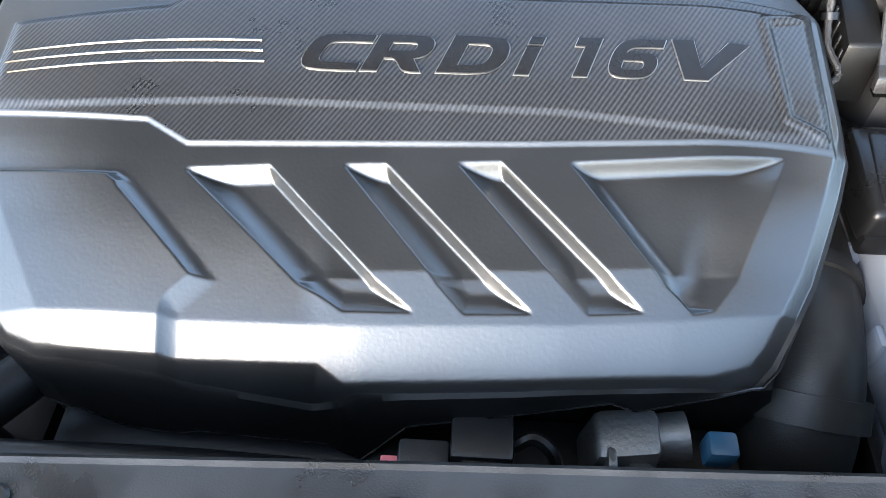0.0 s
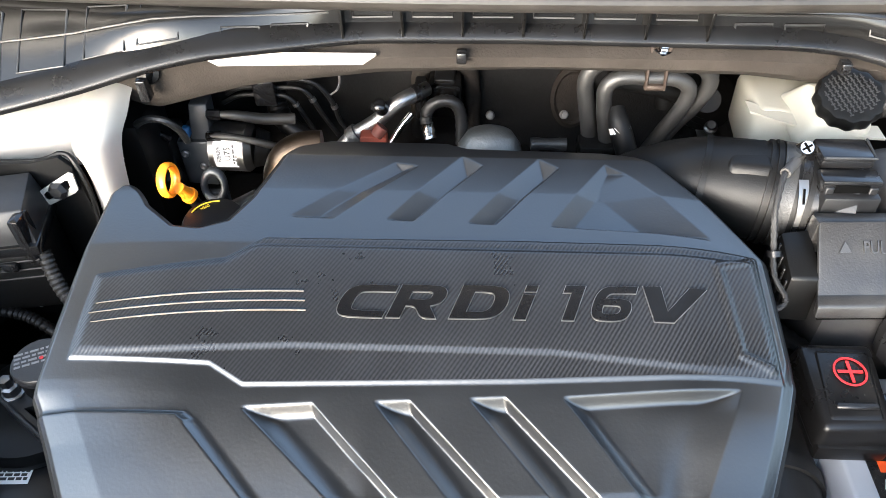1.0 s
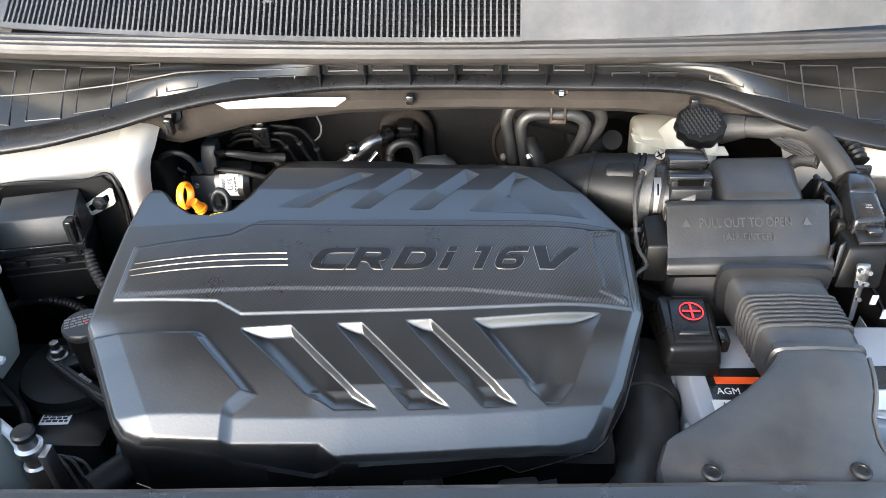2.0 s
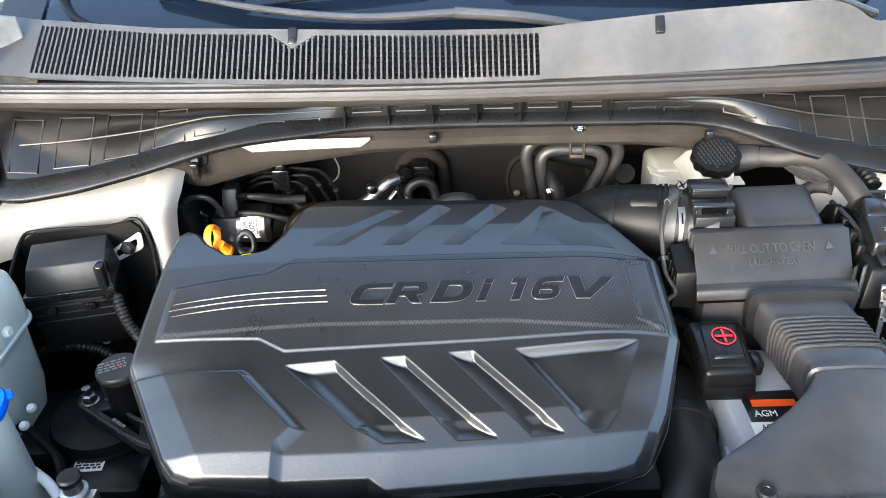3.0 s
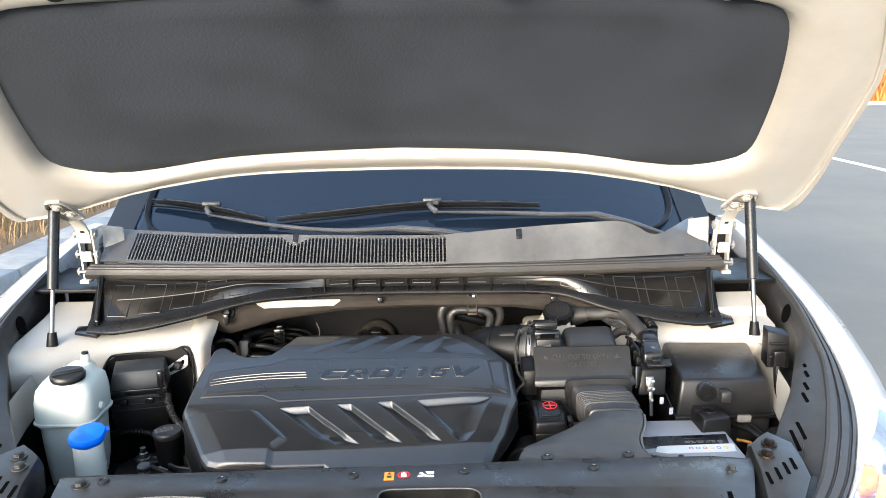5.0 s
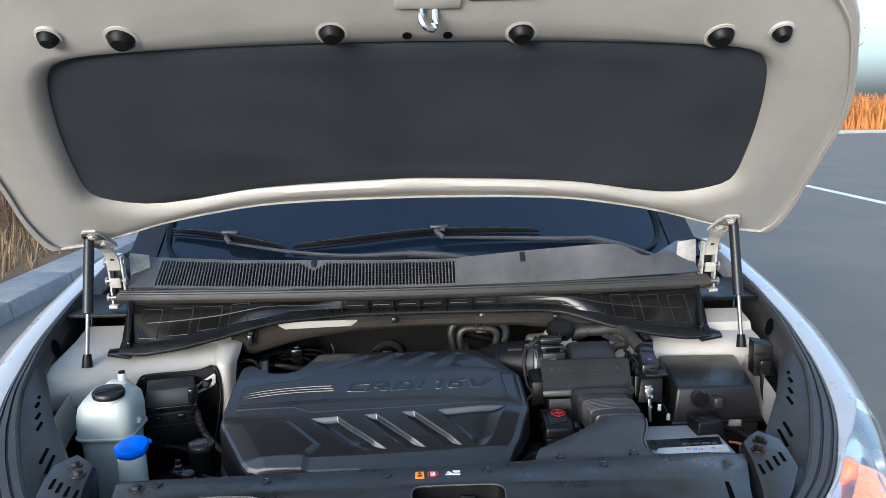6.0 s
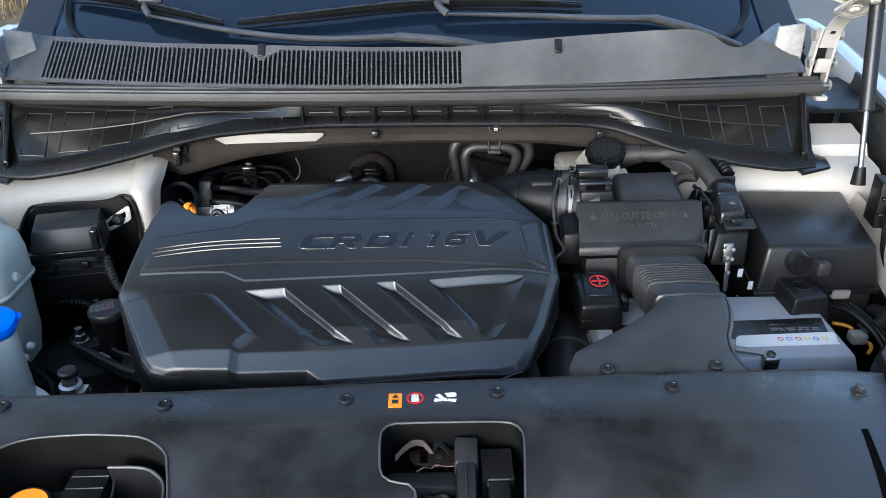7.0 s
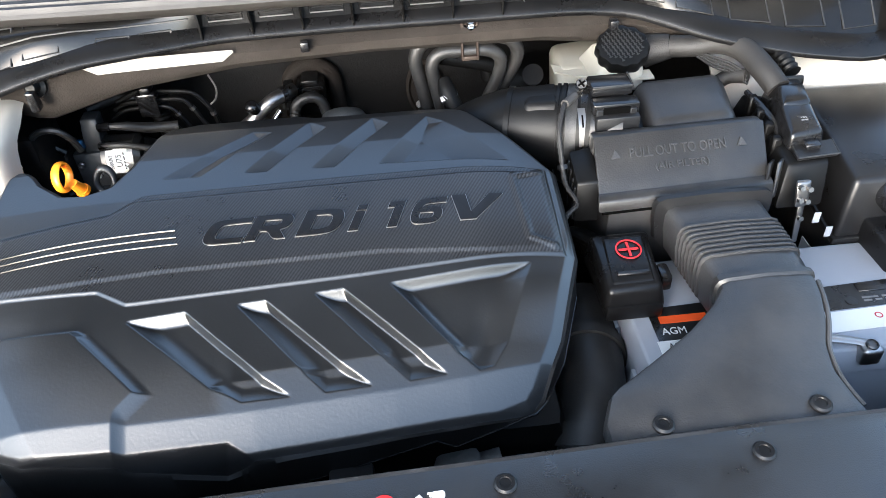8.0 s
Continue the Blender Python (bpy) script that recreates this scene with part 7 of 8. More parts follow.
for k in range(3):
    part("plug_row", hexa([(0.436, -0.036 + 0.004 * k, 0.914 + 0.010 * k), (0.470, -0.034 + 0.004 * k, 0.914 + 0.010 * k), (0.472, -0.015, 0.914 + 0.010 * k), (0.438, -0.015, 0.914 + 0.010 * k), (0.436, -0.036 + 0.004 * k, 0.921 + 0.010 * k), (0.470, -0.034 + 0.004 * k, 0.921 + 0.010 * k), (0.472, -0.015, 0.921 + 0.010 * k), (0.438, -0.015, 0.921 + 0.010 * k)], 0.0012, 1), PLASTIC_GLOSS, WT)
for k in range(4):
    part("side_clip", rbox(0.428, 0.438, 0.002 + 0.022 * k, 0.012 + 0.022 * k, 0.930, 0.955 + 0.004 * k, 0.002, 1), RUBBER, WT)
part("side_lead", tube([(0.430, 0.085, 0.965), (0.436, 0.055, 0.962), (0.440, 0.028, 0.955), (0.434, 0.0, 0.940), (0.430, -0.025, 0.920)], 0.0032, 8, 5), PLASTIC_GLOSS, WT)
SB = thing("battery_bracket", (0.445, -0.08, 0.88), "bright steel battery bracket with bolts", "bracket")
part("bracket", hexa([(0.4310, -0.060, 0.912), (0.4450, -0.060, 0.914), (0.4465, -0.054, 0.914), (0.4330, -0.054, 0.912), (0.4290, -0.056, 0.941), (0.4440, -0.056, 0.941), (0.4450, -0.050, 0.941), (0.4300, -0.050, 0.941)], 0.0025), STEEL, SB)
part("bracket_leg", hexa([(0.4380, -0.062, 0.868), (0.4445, -0.062, 0.868), (0.4455, -0.057, 0.868), (0.4390, -0.057, 0.868), (0.4355, -0.058, 0.914), (0.4430, -0.058, 0.914), (0.4440, -0.053, 0.914), (0.4365, -0.053, 0.914)], 0.0018), STEEL, SB)
for x, z in ((0.4325, 0.936), (0.4410, 0.934), (0.4345, 0.921), (0.4420, 0.919), (0.4405, 0.898)):
    part("stud", tube([(x, -0.057, z), (x, -0.063, z + 0.002)], 0.0026, 10, 1), STEEL, SB)
for x, z in ((0.4587, 0.897), (0.4767, 0.8766)):
    part("white_tag", rbox(x - 0.0035, x + 0.0035, -0.0600, -0.0585, z - 0.0065, z + 0.0065, 0.0004, 1), BATTERY, SB)

# ---- brake fluid reservoir ----
BR = thing("brake_fluid_reservoir", (0.28, 0.16, 0.94), "yellowed white plastic brake fluid reservoir with a knobbed black cap", "fluid reservoir")
part("tank", hexa([(0.248, 0.195, 0.870), (0.318, 0.172, 0.880), (0.346, 0.300, 0.870), (0.258, 0.310, 0.870), (0.244, 0.200, 0.953), (0.312, 0.168, 0.960), (0.345, 0.300, 0.946), (0.252, 0.300, 0.940)], 0.012, 4), YELLOW_TANK, BR)
part("shoulder", hexa([(0.268, 0.150, 0.938), (0.334, 0.140, 0.945), (0.345, 0.240, 0.938), (0.272, 0.250, 0.935), (0.284, 0.146, 0.978), (0.330, 0.140, 0.980), (0.338, 0.198, 0.984), (0.284, 0.205, 0.984)], 0.010, 4), YELLOW_TANK, BR)
part("seam", loft([[(x, y + d, z) for x, y, z in ((0.240, 0.204, 0.9475), (0.262, 0.180, 0.952), (0.290, 0.158, 0.958), (0.318, 0.142, 0.962), (0.342, 0.134, 0.966))] for d in (0.0, 0.02)], thick=0.0025), YELLOW_TANK, BR)
part("outlet", tube([(0.27, 0.215, 0.885), (0.265, 0.21, 0.85), (0.26, 0.21, 0.80)], [0.016, 0.013, 0.012], 14, 3), YELLOW_TANK, BR)
cm = aim((0.3100, 0.166, 0.982), (-0.06, -0.40, 0.9))
prof = [(0.029, 0.0), (0.0305, 0.003), (0.0305, 0.011), (0.029, 0.0155), (0.0255, 0.017), (0, 0.017)]
cap = lathe(prof, 72, cm)
for v_ in cap.verts:
    q = cm.inverted() @ v_.co
    a = math.atan2(q.y, q.x)
    r = math.hypot(q.x, q.y)
    if r > 0.025:
        q.x, q.y = q.x * (1 + 0.035 * math.cos(12 * a)), q.y * (1 + 0.035 * math.cos(12 * a))
        v_.co = cm @ q
CAPP = part("cap", cap, RUBBER, BR, "black knobbed screw cap")
mark = bmesh.new()
for k in range(10):
    for q in range(8):
        u, v = -0.0215 + 0.0048 * k, -0.0200 + 0.0055 * q + 0.0027 * (k % 2)
        if math.hypot(u, v) < 0.0235:
            rbox(u - 0.0018, u + 0.0018, v - 0.0006, v + 0.0006, 0.0166, 0.0176, 0, bm=mark, m=cm @ Matrix.Rotation(radians(28), 4, "Z"))
            rbox(u - 0.0006, u + 0.0006, v + 0.0010, v + 0.0042, 0.0166, 0.0176, 0, bm=mark, m=cm @ Matrix.Rotation(radians(28), 4, "Z"))
part("raised_print", mark, PLASTIC_MATT, CAPP, smooth=0)
part("booster_boot", lathe([(0.036, -0.02), (0.036, 0.0), (0.029, 0.004), (0.029, 0.010), (0.022, 0.014), (0.022, 0.020), (0.015, 0.024), (0.015, 0.03), (0, 0.03)], 32, aim((0.243, 0.345, 0.868), (-0.2, -0.8, 0.55))), RUBBER, BR, "ribbed black rubber boot")
part("line_nut", lathe([(0.008, 0), (0.008, 0.008), (0.005, 0.010), (0.005, 0.016), (0, 0.016)], 12, aim((0.247, 0.315, 0.848), (-0.2, -0.6, 0.75))), STEEL, BR)
part("master_cylinder", tube([(0.27, 0.20, 0.80), (0.275, 0.40, 0.81)], 0.024, 16, 1), CAST, BR)

# ---- coolant hose by the cover ----
CH = thing("charge_air_hose", (0.19, -0.2, 0.8), "thick black charge air hose with a moulded collar", "hose")
part("hose", tube([(0.225, -0.06, 0.80), (0.215, -0.12, 0.815), (0.203, -0.18, 0.820), (0.195, -0.225, 0.80), (0.19, -0.26, 0.74), (0.19, -0.28, 0.66)], [0.032, 0.032, 0.033, 0.036, 0.042, 0.045], 22, 6), HOSE, CH)
part("collar", tube([(0.212, -0.135, 0.8165), (0.209, -0.148, 0.8185)], 0.0365, 24, 1), HOSE, CH)
part("collar", tube([(0.1965, -0.215, 0.806), (0.194, -0.232, 0.795)], 0.0415, 24, 1), HOSE, CH)
# added black block, its colour standing for the shade beside the battery
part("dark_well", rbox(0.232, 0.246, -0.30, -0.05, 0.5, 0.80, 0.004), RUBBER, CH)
RUST = material("rusty_steel", (0.030, 0.019, 0.013), 0.6, metal=0.5, grain=0.6, dust=0.15)
# ---- washer and coolant tanks ----
RT = thing("coolant_reservoir", (-0.575, -0.06, 0.75), "milky white plastic coolant tank with a black cap", "reservoir")
def tank_ring(x0, x1, y0, y1, r, z, slope=0.0):
    return [(x, y, z + slope * (y + 0.06)) for x, y in round_rect(x0, x1, y0, y1, r, 6)]
rows = [tank_ring(-0.628, -0.548, -0.084, -0.01, 0.020, 0.760), tank_ring(-0.631, -0.543, -0.090, 0.002, 0.024, 0.800), tank_ring(-0.633, -0.541, -0.093, 0.004, 0.024, 0.868), tank_ring(-0.634, -0.540, -0.094, 0.005, 0.026, 0.876), tank_ring(-0.638, -0.535, -0.098, 0.008, 0.024, 0.884),
        tank_ring(-0.640, -0.533, -0.100, 0.010, 0.024, 0.8855), tank_ring(-0.640, -0.533, -0.100, 0.010, 0.024, 0.8885), tank_ring(-0.638, -0.535, -0.098, 0.008, 0.024, 0.890),
        tank_ring(-0.637, -0.534, -0.098, 0.008, 0.026, 0.925, 0.05), tank_ring(-0.633, -0.537, -0.096, 0.006, 0.026, 0.944, 0.08), tank_ring(-0.624, -0.545, -0.092, 0.0, 0.026, 0.955, 0.08), tank_ring(-0.606, -0.556, -0.088, -0.02, 0.022, 0.960, 0.08), tank_ring(-0.590, -0.566, -0.078, -0.05, 0.01, 0.961, 0.05)]
part("tank", loft(rows, closed=True), TANK, RT)
part("rear_hump", hexa([(-0.632, -0.02, 0.89), (-0.556, -0.02, 0.89), (-0.562, 0.028, 0.89), (-0.628, 0.028, 0.89), (-0.612, -0.012, 0.966), (-0.562, -0.012, 0.964), (-0.566, 0.020, 0.964), (-0.606, 0.020, 0.966)], 0.012, 3), TANK, RT)
part("neck", lathe([(0.030, 0), (0.027, 0.012), (0.0255, 0.022)], 28, Matrix.Translation((-0.577, -0.067, 0.945))), TANK, RT)
capm = aim((-0.577, -0.068, 0.962), (0.05, -0.08, 1))
cap = lathe([(0.028, 0), (0.0285, 0.002), (0.0285, 0.008), (0.026, 0.011), (0.010, 0.012), (0, 0.012)], 32, capm)
rbox(-0.025, 0.025, -0.006, 0.006, 0.010, 0.015, 0.003, bm=cap, m=capm)
part("cap", cap, PLASTIC, RT, "black screw cap")
part("spout", lathe([(0.008, 0), (0.008, 0.016), (0.006, 0.02), (0, 0.02)], 16, Matrix.Translation((-0.580, 0.006, 0.958))), TANK, RT)
part("spout_plug", lathe([(0.006, 0), (0.006, 0.008), (0, 0.009)], 14, Matrix.Translation((-0.580, 0.006, 0.974))), RUBBER, RT)
part("ear", lathe([(0.007, 0), (0.007, 0.006), (0.004, 0.009), (0, 0.009)], 14, aim((-0.537, -0.055, 0.905), (1, -0.2, 0.1))), TANK, RT)
part("base_stand", rbox(-0.635, -0.50, -0.11, 0.0, 0.40, 0.765, 0.01), RUBBER, RT)
WN = thing("washer_filler", (-0.5, -0.175, 0.8), "white washer filler neck with a bright blue snap cap", "washer filler")
part("neck", lathe([(0.0245, -0.30), (0.0235, -0.02), (0.021, -0.005), (0.019, 0.0)], 32, Matrix.Translation((-0.502, -0.178, 0.910)) @ Matrix.Diagonal((1.0, 0.9, 1, 1))), TANK, WN)
wm = aim((-0.502, -0.178, 0.906), (0.10, -0.16, 1))
cap = lathe([(0.0215, -0.006), (0.0235, -0.002), (0.0245, 0.004), (0.0225, 0.009), (0.014, 0.0115), (0.006, 0.010), (0, 0.0095)], 40, wm)
for v_ in cap.verts:
    q = wm.inverted() @ v_.co
    a_ = math.atan2(q.y, q.x)
    k_ = 1.10 + 0.035 * math.cos(3 * a_ + 0.6) + 0.02 * math.cos(7 * a_)
    q.x, q.y = q.x * k_ * 1.06, q.y * k_
    q.z += 0.0022 * math.sin(2 * a_ + 0.5) * min(1, math.hypot(q.x, q.y) / 0.02) + 0.10 * q.x
    v_.co = wm @ q
rbox(0.012, 0.034, -0.006, 0.006, 0.004, 0.010, 0.003, bm=cap, m=wm)
part("cap", cap, BLUE, WN, "bright blue cap with a finger tab")
part("neck_base", rbox(-0.54, -0.46, -0.215, -0.14, 0.40, 0.62, 0.01), RUBBER, WN)

# ---- relay box in the wing ----
LB = thing("relay_fuse_box", (-0.50, 0.03, 0.88), "black lidded relay box in the wing well", "fuse box")
c = [(-0.552, 0.020, 0.895), (-0.452, 0.040, 0.895), (-0.466, 0.105, 0.895), (-0.565, 0.085, 0.895), (-0.545, 0.030, 0.930), (-0.458, 0.050, 0.930), (-0.472, 0.102, 0.934), (-0.560, 0.080, 0.934)]
part("lid", hexa(c, 0.0022), PLASTIC_MATT, LB)
part("rim", hexa([(x - 0.002 if i in (0, 3, 4, 7) else x + 0.002, y + (-0.004 if i % 4 in (0, 1) else 0.003), z) for i, (x, y, z) in enumerate([(a, b, 0.885 if i < 4 else 0.897) for i, (a, b, _) in enumerate(c[:4] * 2)])], 0.002), PLASTIC_GLOSS, LB)
part("body", hexa([(x, y - 0.002, 0.81 if i < 4 else 0.886) for i, (x, y, _) in enumerate(c[:4] * 2)], 0.006), RUBBER, LB)
part("latch", rbox(-0.467, -0.456, 0.034, 0.056, 0.872, 0.928, 0.003), PLASTIC_GLOSS, LB)
for x in (-0.535, -0.490):
    part("clip", rbox(x, x + 0.016, 0.014 + (x + 0.55) * 0.2, 0.022 + (x + 0.55) * 0.2, 0.870, 0.880, 0.002), PLASTIC_GLOSS, LB)
part("lead", tube([(-0.455, 0.046, 0.880), (-0.449, 0.036, 0.862), (-0.440, 0.026, 0.845), (-0.425, 0.015, 0.830), (-0.405, 0.004, 0.815), (-0.38, -0.01, 0.80)], 0.0075, 10, 8, ribs=0.0012, rib_step=1), HOSE, LB, "ribbed black lead")
part("bracket_plate", slab([(-0.469, 0.893), (-0.432, 0.912), (-0.427, 0.917), (-0.426, 0.936), (-0.430, 0.938), (-0.467, 0.914), (-0.471, 0.909), (-0.472, 0.896)], 0.0, 0.002, 0.0006, holes=([(-0.463, 0.902), (-0.438, 0.916), (-0.4345, 0.920), (-0.4340, 0.9275), (-0.437, 0.9275), (-0.462, 0.912), (-0.465, 0.909), (-0.4655, 0.904)],), m=Matrix.Translation((0, 0.098, 0)) @ Matrix.Rotation(radians(90), 4, "X")), PAINT_IN, LB, "slotted white steel bracket plate")
for z in (0.879, 0.868, 0.857):
    part("rib", tube([(-0.550, 0.0175, z), (-0.454, 0.0365, z)], 0.0014, 6, 1), RUBBER, LB)
part("loop_nut", lathe([(0.010, 0), (0.010, 0.008), (0.006, 0.012), (0, 0.012)], 6, aim((-0.447, 0.101, 0.915), (0, -1, 0.2))), PLASTIC, LB)
part("well_edge", tube([(-0.585, 0.05, 0.90), (-0.583, 0.098, 0.928), (-0.565, 0.112, 0.934), (-0.47, 0.112, 0.939), (-0.438, 0.112, 0.949), (-0.425, 0.106, 0.938), (-0.418, 0.096, 0.89), (-0.432, 0.078, 0.80)], 0.0026, 8, 5), RUBBER, LB, "rubber edge of the well")

liner = [(-0.590, 0.060, 0.885), (-0.584, 0.098, 0.926), (-0.566, 0.108, 0.936), (-0.52, 0.109, 0.938), (-0.47, 0.109, 0.941), (-0.440, 0.109, 0.949), (-0.428, 0.106, 0.940), (-0.420, 0.100, 0.89)]
part("well_liner", loft([[(x, y + d, z if f == 0 else 0.70 + 0.02 * f) for x, y, z in liner] for f, d in ((0, 0.001), (0, -0.004), (1, -0.006))]), RUBBER, LB, "black liner of the wing well")

# ---- engine mount and filler on the belt side ----
EM = thing("engine_mount", (-0.46, -0.07, 0.75), "black round engine mount with a cast arm and bolts", "engine mount")
part("dome", lathe([(0.066, -0.08), (0.066, -0.012), (0.062, 0.0), (0.050, 0.006), (0.03, 0.009), (0, 0.009)], 40, Matrix.Translation((-0.455, -0.058, 0.782))), RUBBER, EM)
part("dome_groove", lathe([(0.0665, -0.016), (0.0672, -0.013), (0.0665, -0.010)], 40, Matrix.Translation((-0.455, -0.058, 0.782))), PLASTIC, EM)
bm = slab([(-0.482, -0.056), (-0.478, -0.070), (-0.462, -0.084), (-0.427, -0.107), (-0.385, -0.135), (-0.350, -0.150), (-0.350, -0.110), (-0.398, -0.096), (-0.436, -0.068), (-0.456, -0.050), (-0.472, -0.048)], 0.0, 0.014, 0.003, holes=([(-0.446, -0.083), (-0.430, -0.076), (-0.392, -0.104), (-0.388, -0.120)],))
for vv in bm.verts:
    vv.co.z += 0.792
part("arm", bm, PLASTIC, EM)
for pts in (((-0.472, -0.074), (-0.440, -0.096), (-0.400, -0.122), (-0.362, -0.142)), ((-0.446, -0.064), (-0.424, -0.078), (-0.396, -0.098), (-0.362, -0.108))):
    part("arm_rib", tube([(x, y, 0.8065) for x, y in pts], 0.0026, 8, 4), PLASTIC_MATT, EM)
bars(Matrix.Translation((-0.428, -0.099, 0.8062)) @ Matrix.Rotation(radians(-34), 4, "Z"), 0.022, 0.007, 1, GREY_PRINT, EM, "cast_mark", 2)
bm = lathe([(0.0105, 0), (0.0105, 0.002), (0.008, 0.003)], 20, Matrix.Translation((-0.463, -0.067, 0.806)))
lathe([(0.008, 0.003), (0.008, 0.011), (0.0055, 0.013), (0.0055, 0.022), (0, 0.023)], 6, Matrix.Translation((-0.463, -0.067, 0.806)), bm)
part("stud_nut", bm, STEEL, EM, "bright stud and nut")
FCAP = thing("fuel_filter_cap", (-0.416, -0.068, 0.80), "black round filter cap with raised print and a red dot", "cap")
part("canister", lathe([(0.0215, -0.16), (0.0215, -0.03), (0.0235, -0.02), (0.0235, 0.0)], 32, Matrix.Translation((-0.416, -0.068, 0.855))), RUBBER, FCAP)
part("disc", lathe([(0.0240, -0.004), (0.0250, 0.0), (0.0250, 0.004), (0.0235, 0.006), (0, 0.006)], 36, Matrix.Translation((-0.416, -0.068, 0.855))), PLASTIC_MATT, FCAP)
bars(Matrix.Translation((-0.433, -0.081, 0.861)) @ Matrix.Rotation(radians(25), 4, "Z"), 0.031, 0.019, 4, GREY_PRINT, FCAP, seed=12, gap=0.55)
part("red_dot", lathe([(0.0018, 0), (0.0018, 0.0005), (0, 0.0005)], 12, Matrix.Translation((-0.415, -0.066, 0.8612))), RED, FCAP, smooth=0)
HS = thing("wing_hoses", (-0.47, -0.05, 0.78), "black corrugated tube, cables and pale clips in the wing well", "hoses")
part("corrugated_tube", tube([(-0.585, -0.005, 0.79), (-0.566, 0.012, 0.808), (-0.540, 0.027, 0.812), (-0.499, 0.024, 0.812), (-0.468, 0.013, 0.808), (-0.430, -0.005, 0.79)], 0.0065, 10, 12, ribs=0.0014, rib_step=1), RUBBER, HS)
for x, y, z in ((-0.490, 0.050, 0.800), (-0.533, -0.071, 0.800), (-0.530, -0.097, 0.798)):
    part("pale_clip", lathe([(0.005, 0), (0.006, 0.003), (0.004, 0.007), (0, 0.008)], 12, aim((x, y, z), (0.1, -0.4, 0.9))), LABEL_WHITE, HS)
part("cable", tube([(-0.575, -0.055, 0.77), (-0.567, -0.070, 0.78), (-0.537, -0.087, 0.78), (-0.500, -0.115, 0.78), (-0.476, -0.142, 0.778), (-0.468, -0.175, 0.74)], 0.006, 8, 5), RUBBER, HS)
part("white_pipe", tube([(-0.515, -0.150, 0.798), (-0.501, -0.157, 0.800), (-0.483, -0.168, 0.800), (-0.465, -0.180, 0.798), (-0.452, -0.192, 0.79)], 0.0055, 10, 4), LABEL_WHITE, HS, "white plastic pipe")
part("lower_body", rbox(-0.480, -0.385, -0.165, -0.105, 0.66, 0.764, 0.012), PLASTIC, HS)
lbm = Matrix.Translation((-0.470, -0.137, 0.7645)) @ Matrix.Rotation(radians(3), 4, "Z")
tagl = part("code_label", rbox(0, 0.034, 0, 0.026, 0, 0.0006, 0.0002, 1, m=lbm), LABEL_WHITE, HS, "white code label")
bars(lbm @ Matrix.Translation((0.002, 0.003, 0.0005)), 0.03, 0.02, 5, INK, tagl, seed=21, gap=0.3)
fm = aim((-0.388, -0.250, 0.820), (0.05, -0.02, 1))
part("steel_fitting", lathe([(0.012, 0), (0.012, 0.030), (0.0095, 0.032), (0.0095, 0.046), (0.0125, 0.047), (0.0125, 0.056), (0.009, 0.058), (0.008, 0.072)], 24, fm), ALU, HS, "bright steel fitting")
part("fitting_clip", rbox(-0.374, -0.366, -0.262, -0.246, 0.815, 0.872, 0.002), ALU, HS, "bright clip plate")
part("fitting_cap", lathe([(0.009, 0), (0.0105, 0.002), (0.0105, 0.007), (0.0085, 0.009), (0, 0.0095)], 20, fm @ Matrix.Translation((0, 0, 0.068))), PLASTIC, HS)
part("fitting_pipe", tube([(-0.388, -0.250, 0.822), (-0.389, -0.248, 0.78), (-0.392, -0.245, 0.70)], 0.010, 14, 3), STEEL, HS)
for k in range(3):
    part("thin_wire", tube([(-0.43 + 0.012 * k, -0.205, 0.80), (-0.40 + 0.012 * k, -0.21, 0.805 - 0.004 * k), (-0.37 + 0.01 * k, -0.235, 0.785)], 0.0018, 6, 5), GREY_CAST, HS)
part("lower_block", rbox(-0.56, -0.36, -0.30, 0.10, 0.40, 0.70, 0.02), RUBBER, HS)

# ---- felt roll below the cowl ----
FW = thing("firewall_pad", (0, 0.2, 1.0), "brown-grey moulded felt pad hung below the cowl lip", "felt pad")
def pad_low(x):
    return float(np.interp(x, [-0.412, -0.395, -0.37, -0.265, -0.135, 0.02, 0.22, 0.36, 0.425], [0.966, 0.944, 0.940, 0.970, 0.988, 0.994, 0.990, 0.972, 0.966]))
xs = [-0.412 + 0.837 * k / 60 for k in range(61)]
def pad_row(f, d):
    row = []
    for x in xs:
        ty, tz = tray_lip(x)
        tz = min(tz - 0.006, 1.022)
        lo = pad_low(x)
        row.append((x, 0.200 + d, tz + (lo - tz) * f))
    return row
part("pad", loft([pad_row(f, d) for f, d in ((0.0, 0.012), (0.02, 0.0), (0.3, -0.010), (0.65, -0.010), (0.9, -0.002), (1.0, 0.010), (0.97, 0.03), (0.8, 0.075))]), FELT, FW)
ws = []
for x in [-0.307 + 0.171 * k / 12 for k in range(13)]:
    ty, tz = tray_lip(x)
    top = min(tz - 0.006, 1.022)
    ws.append((x, 0.1865, top - 0.002, top - (0.016 if -0.30 < x < -0.145 else 0.006) - 0.004 * (-0.136 - x) / 0.17))
part("body_strip", loft([[(x, y - 0.003, a) for x, y, a, b in ws], [(x, y + 0.003, b) for x, y, a, b in ws]], thick=0.002), PAINT_IN, FW, "white body edge showing through a slot")
bf = thing("bump_stop", (-0.367, 0.17, 0.985), "small black rubber stop on the felt pad", "rubber stop")
part("stop", lathe([(0.013, 0), (0.013, 0.004), (0.008, 0.006), (0.007, 0.014), (0.005, 0.016), (0, 0.016)], 16, aim((-0.367, 0.190, 0.993), (0.0, -0.9, 0.3))), RUBBER, bf)
part("pin", rbox(-0.372, -0.362, 0.166, 0.180, 0.972, 0.996, 0.002), PLASTIC_GLOSS, bf)
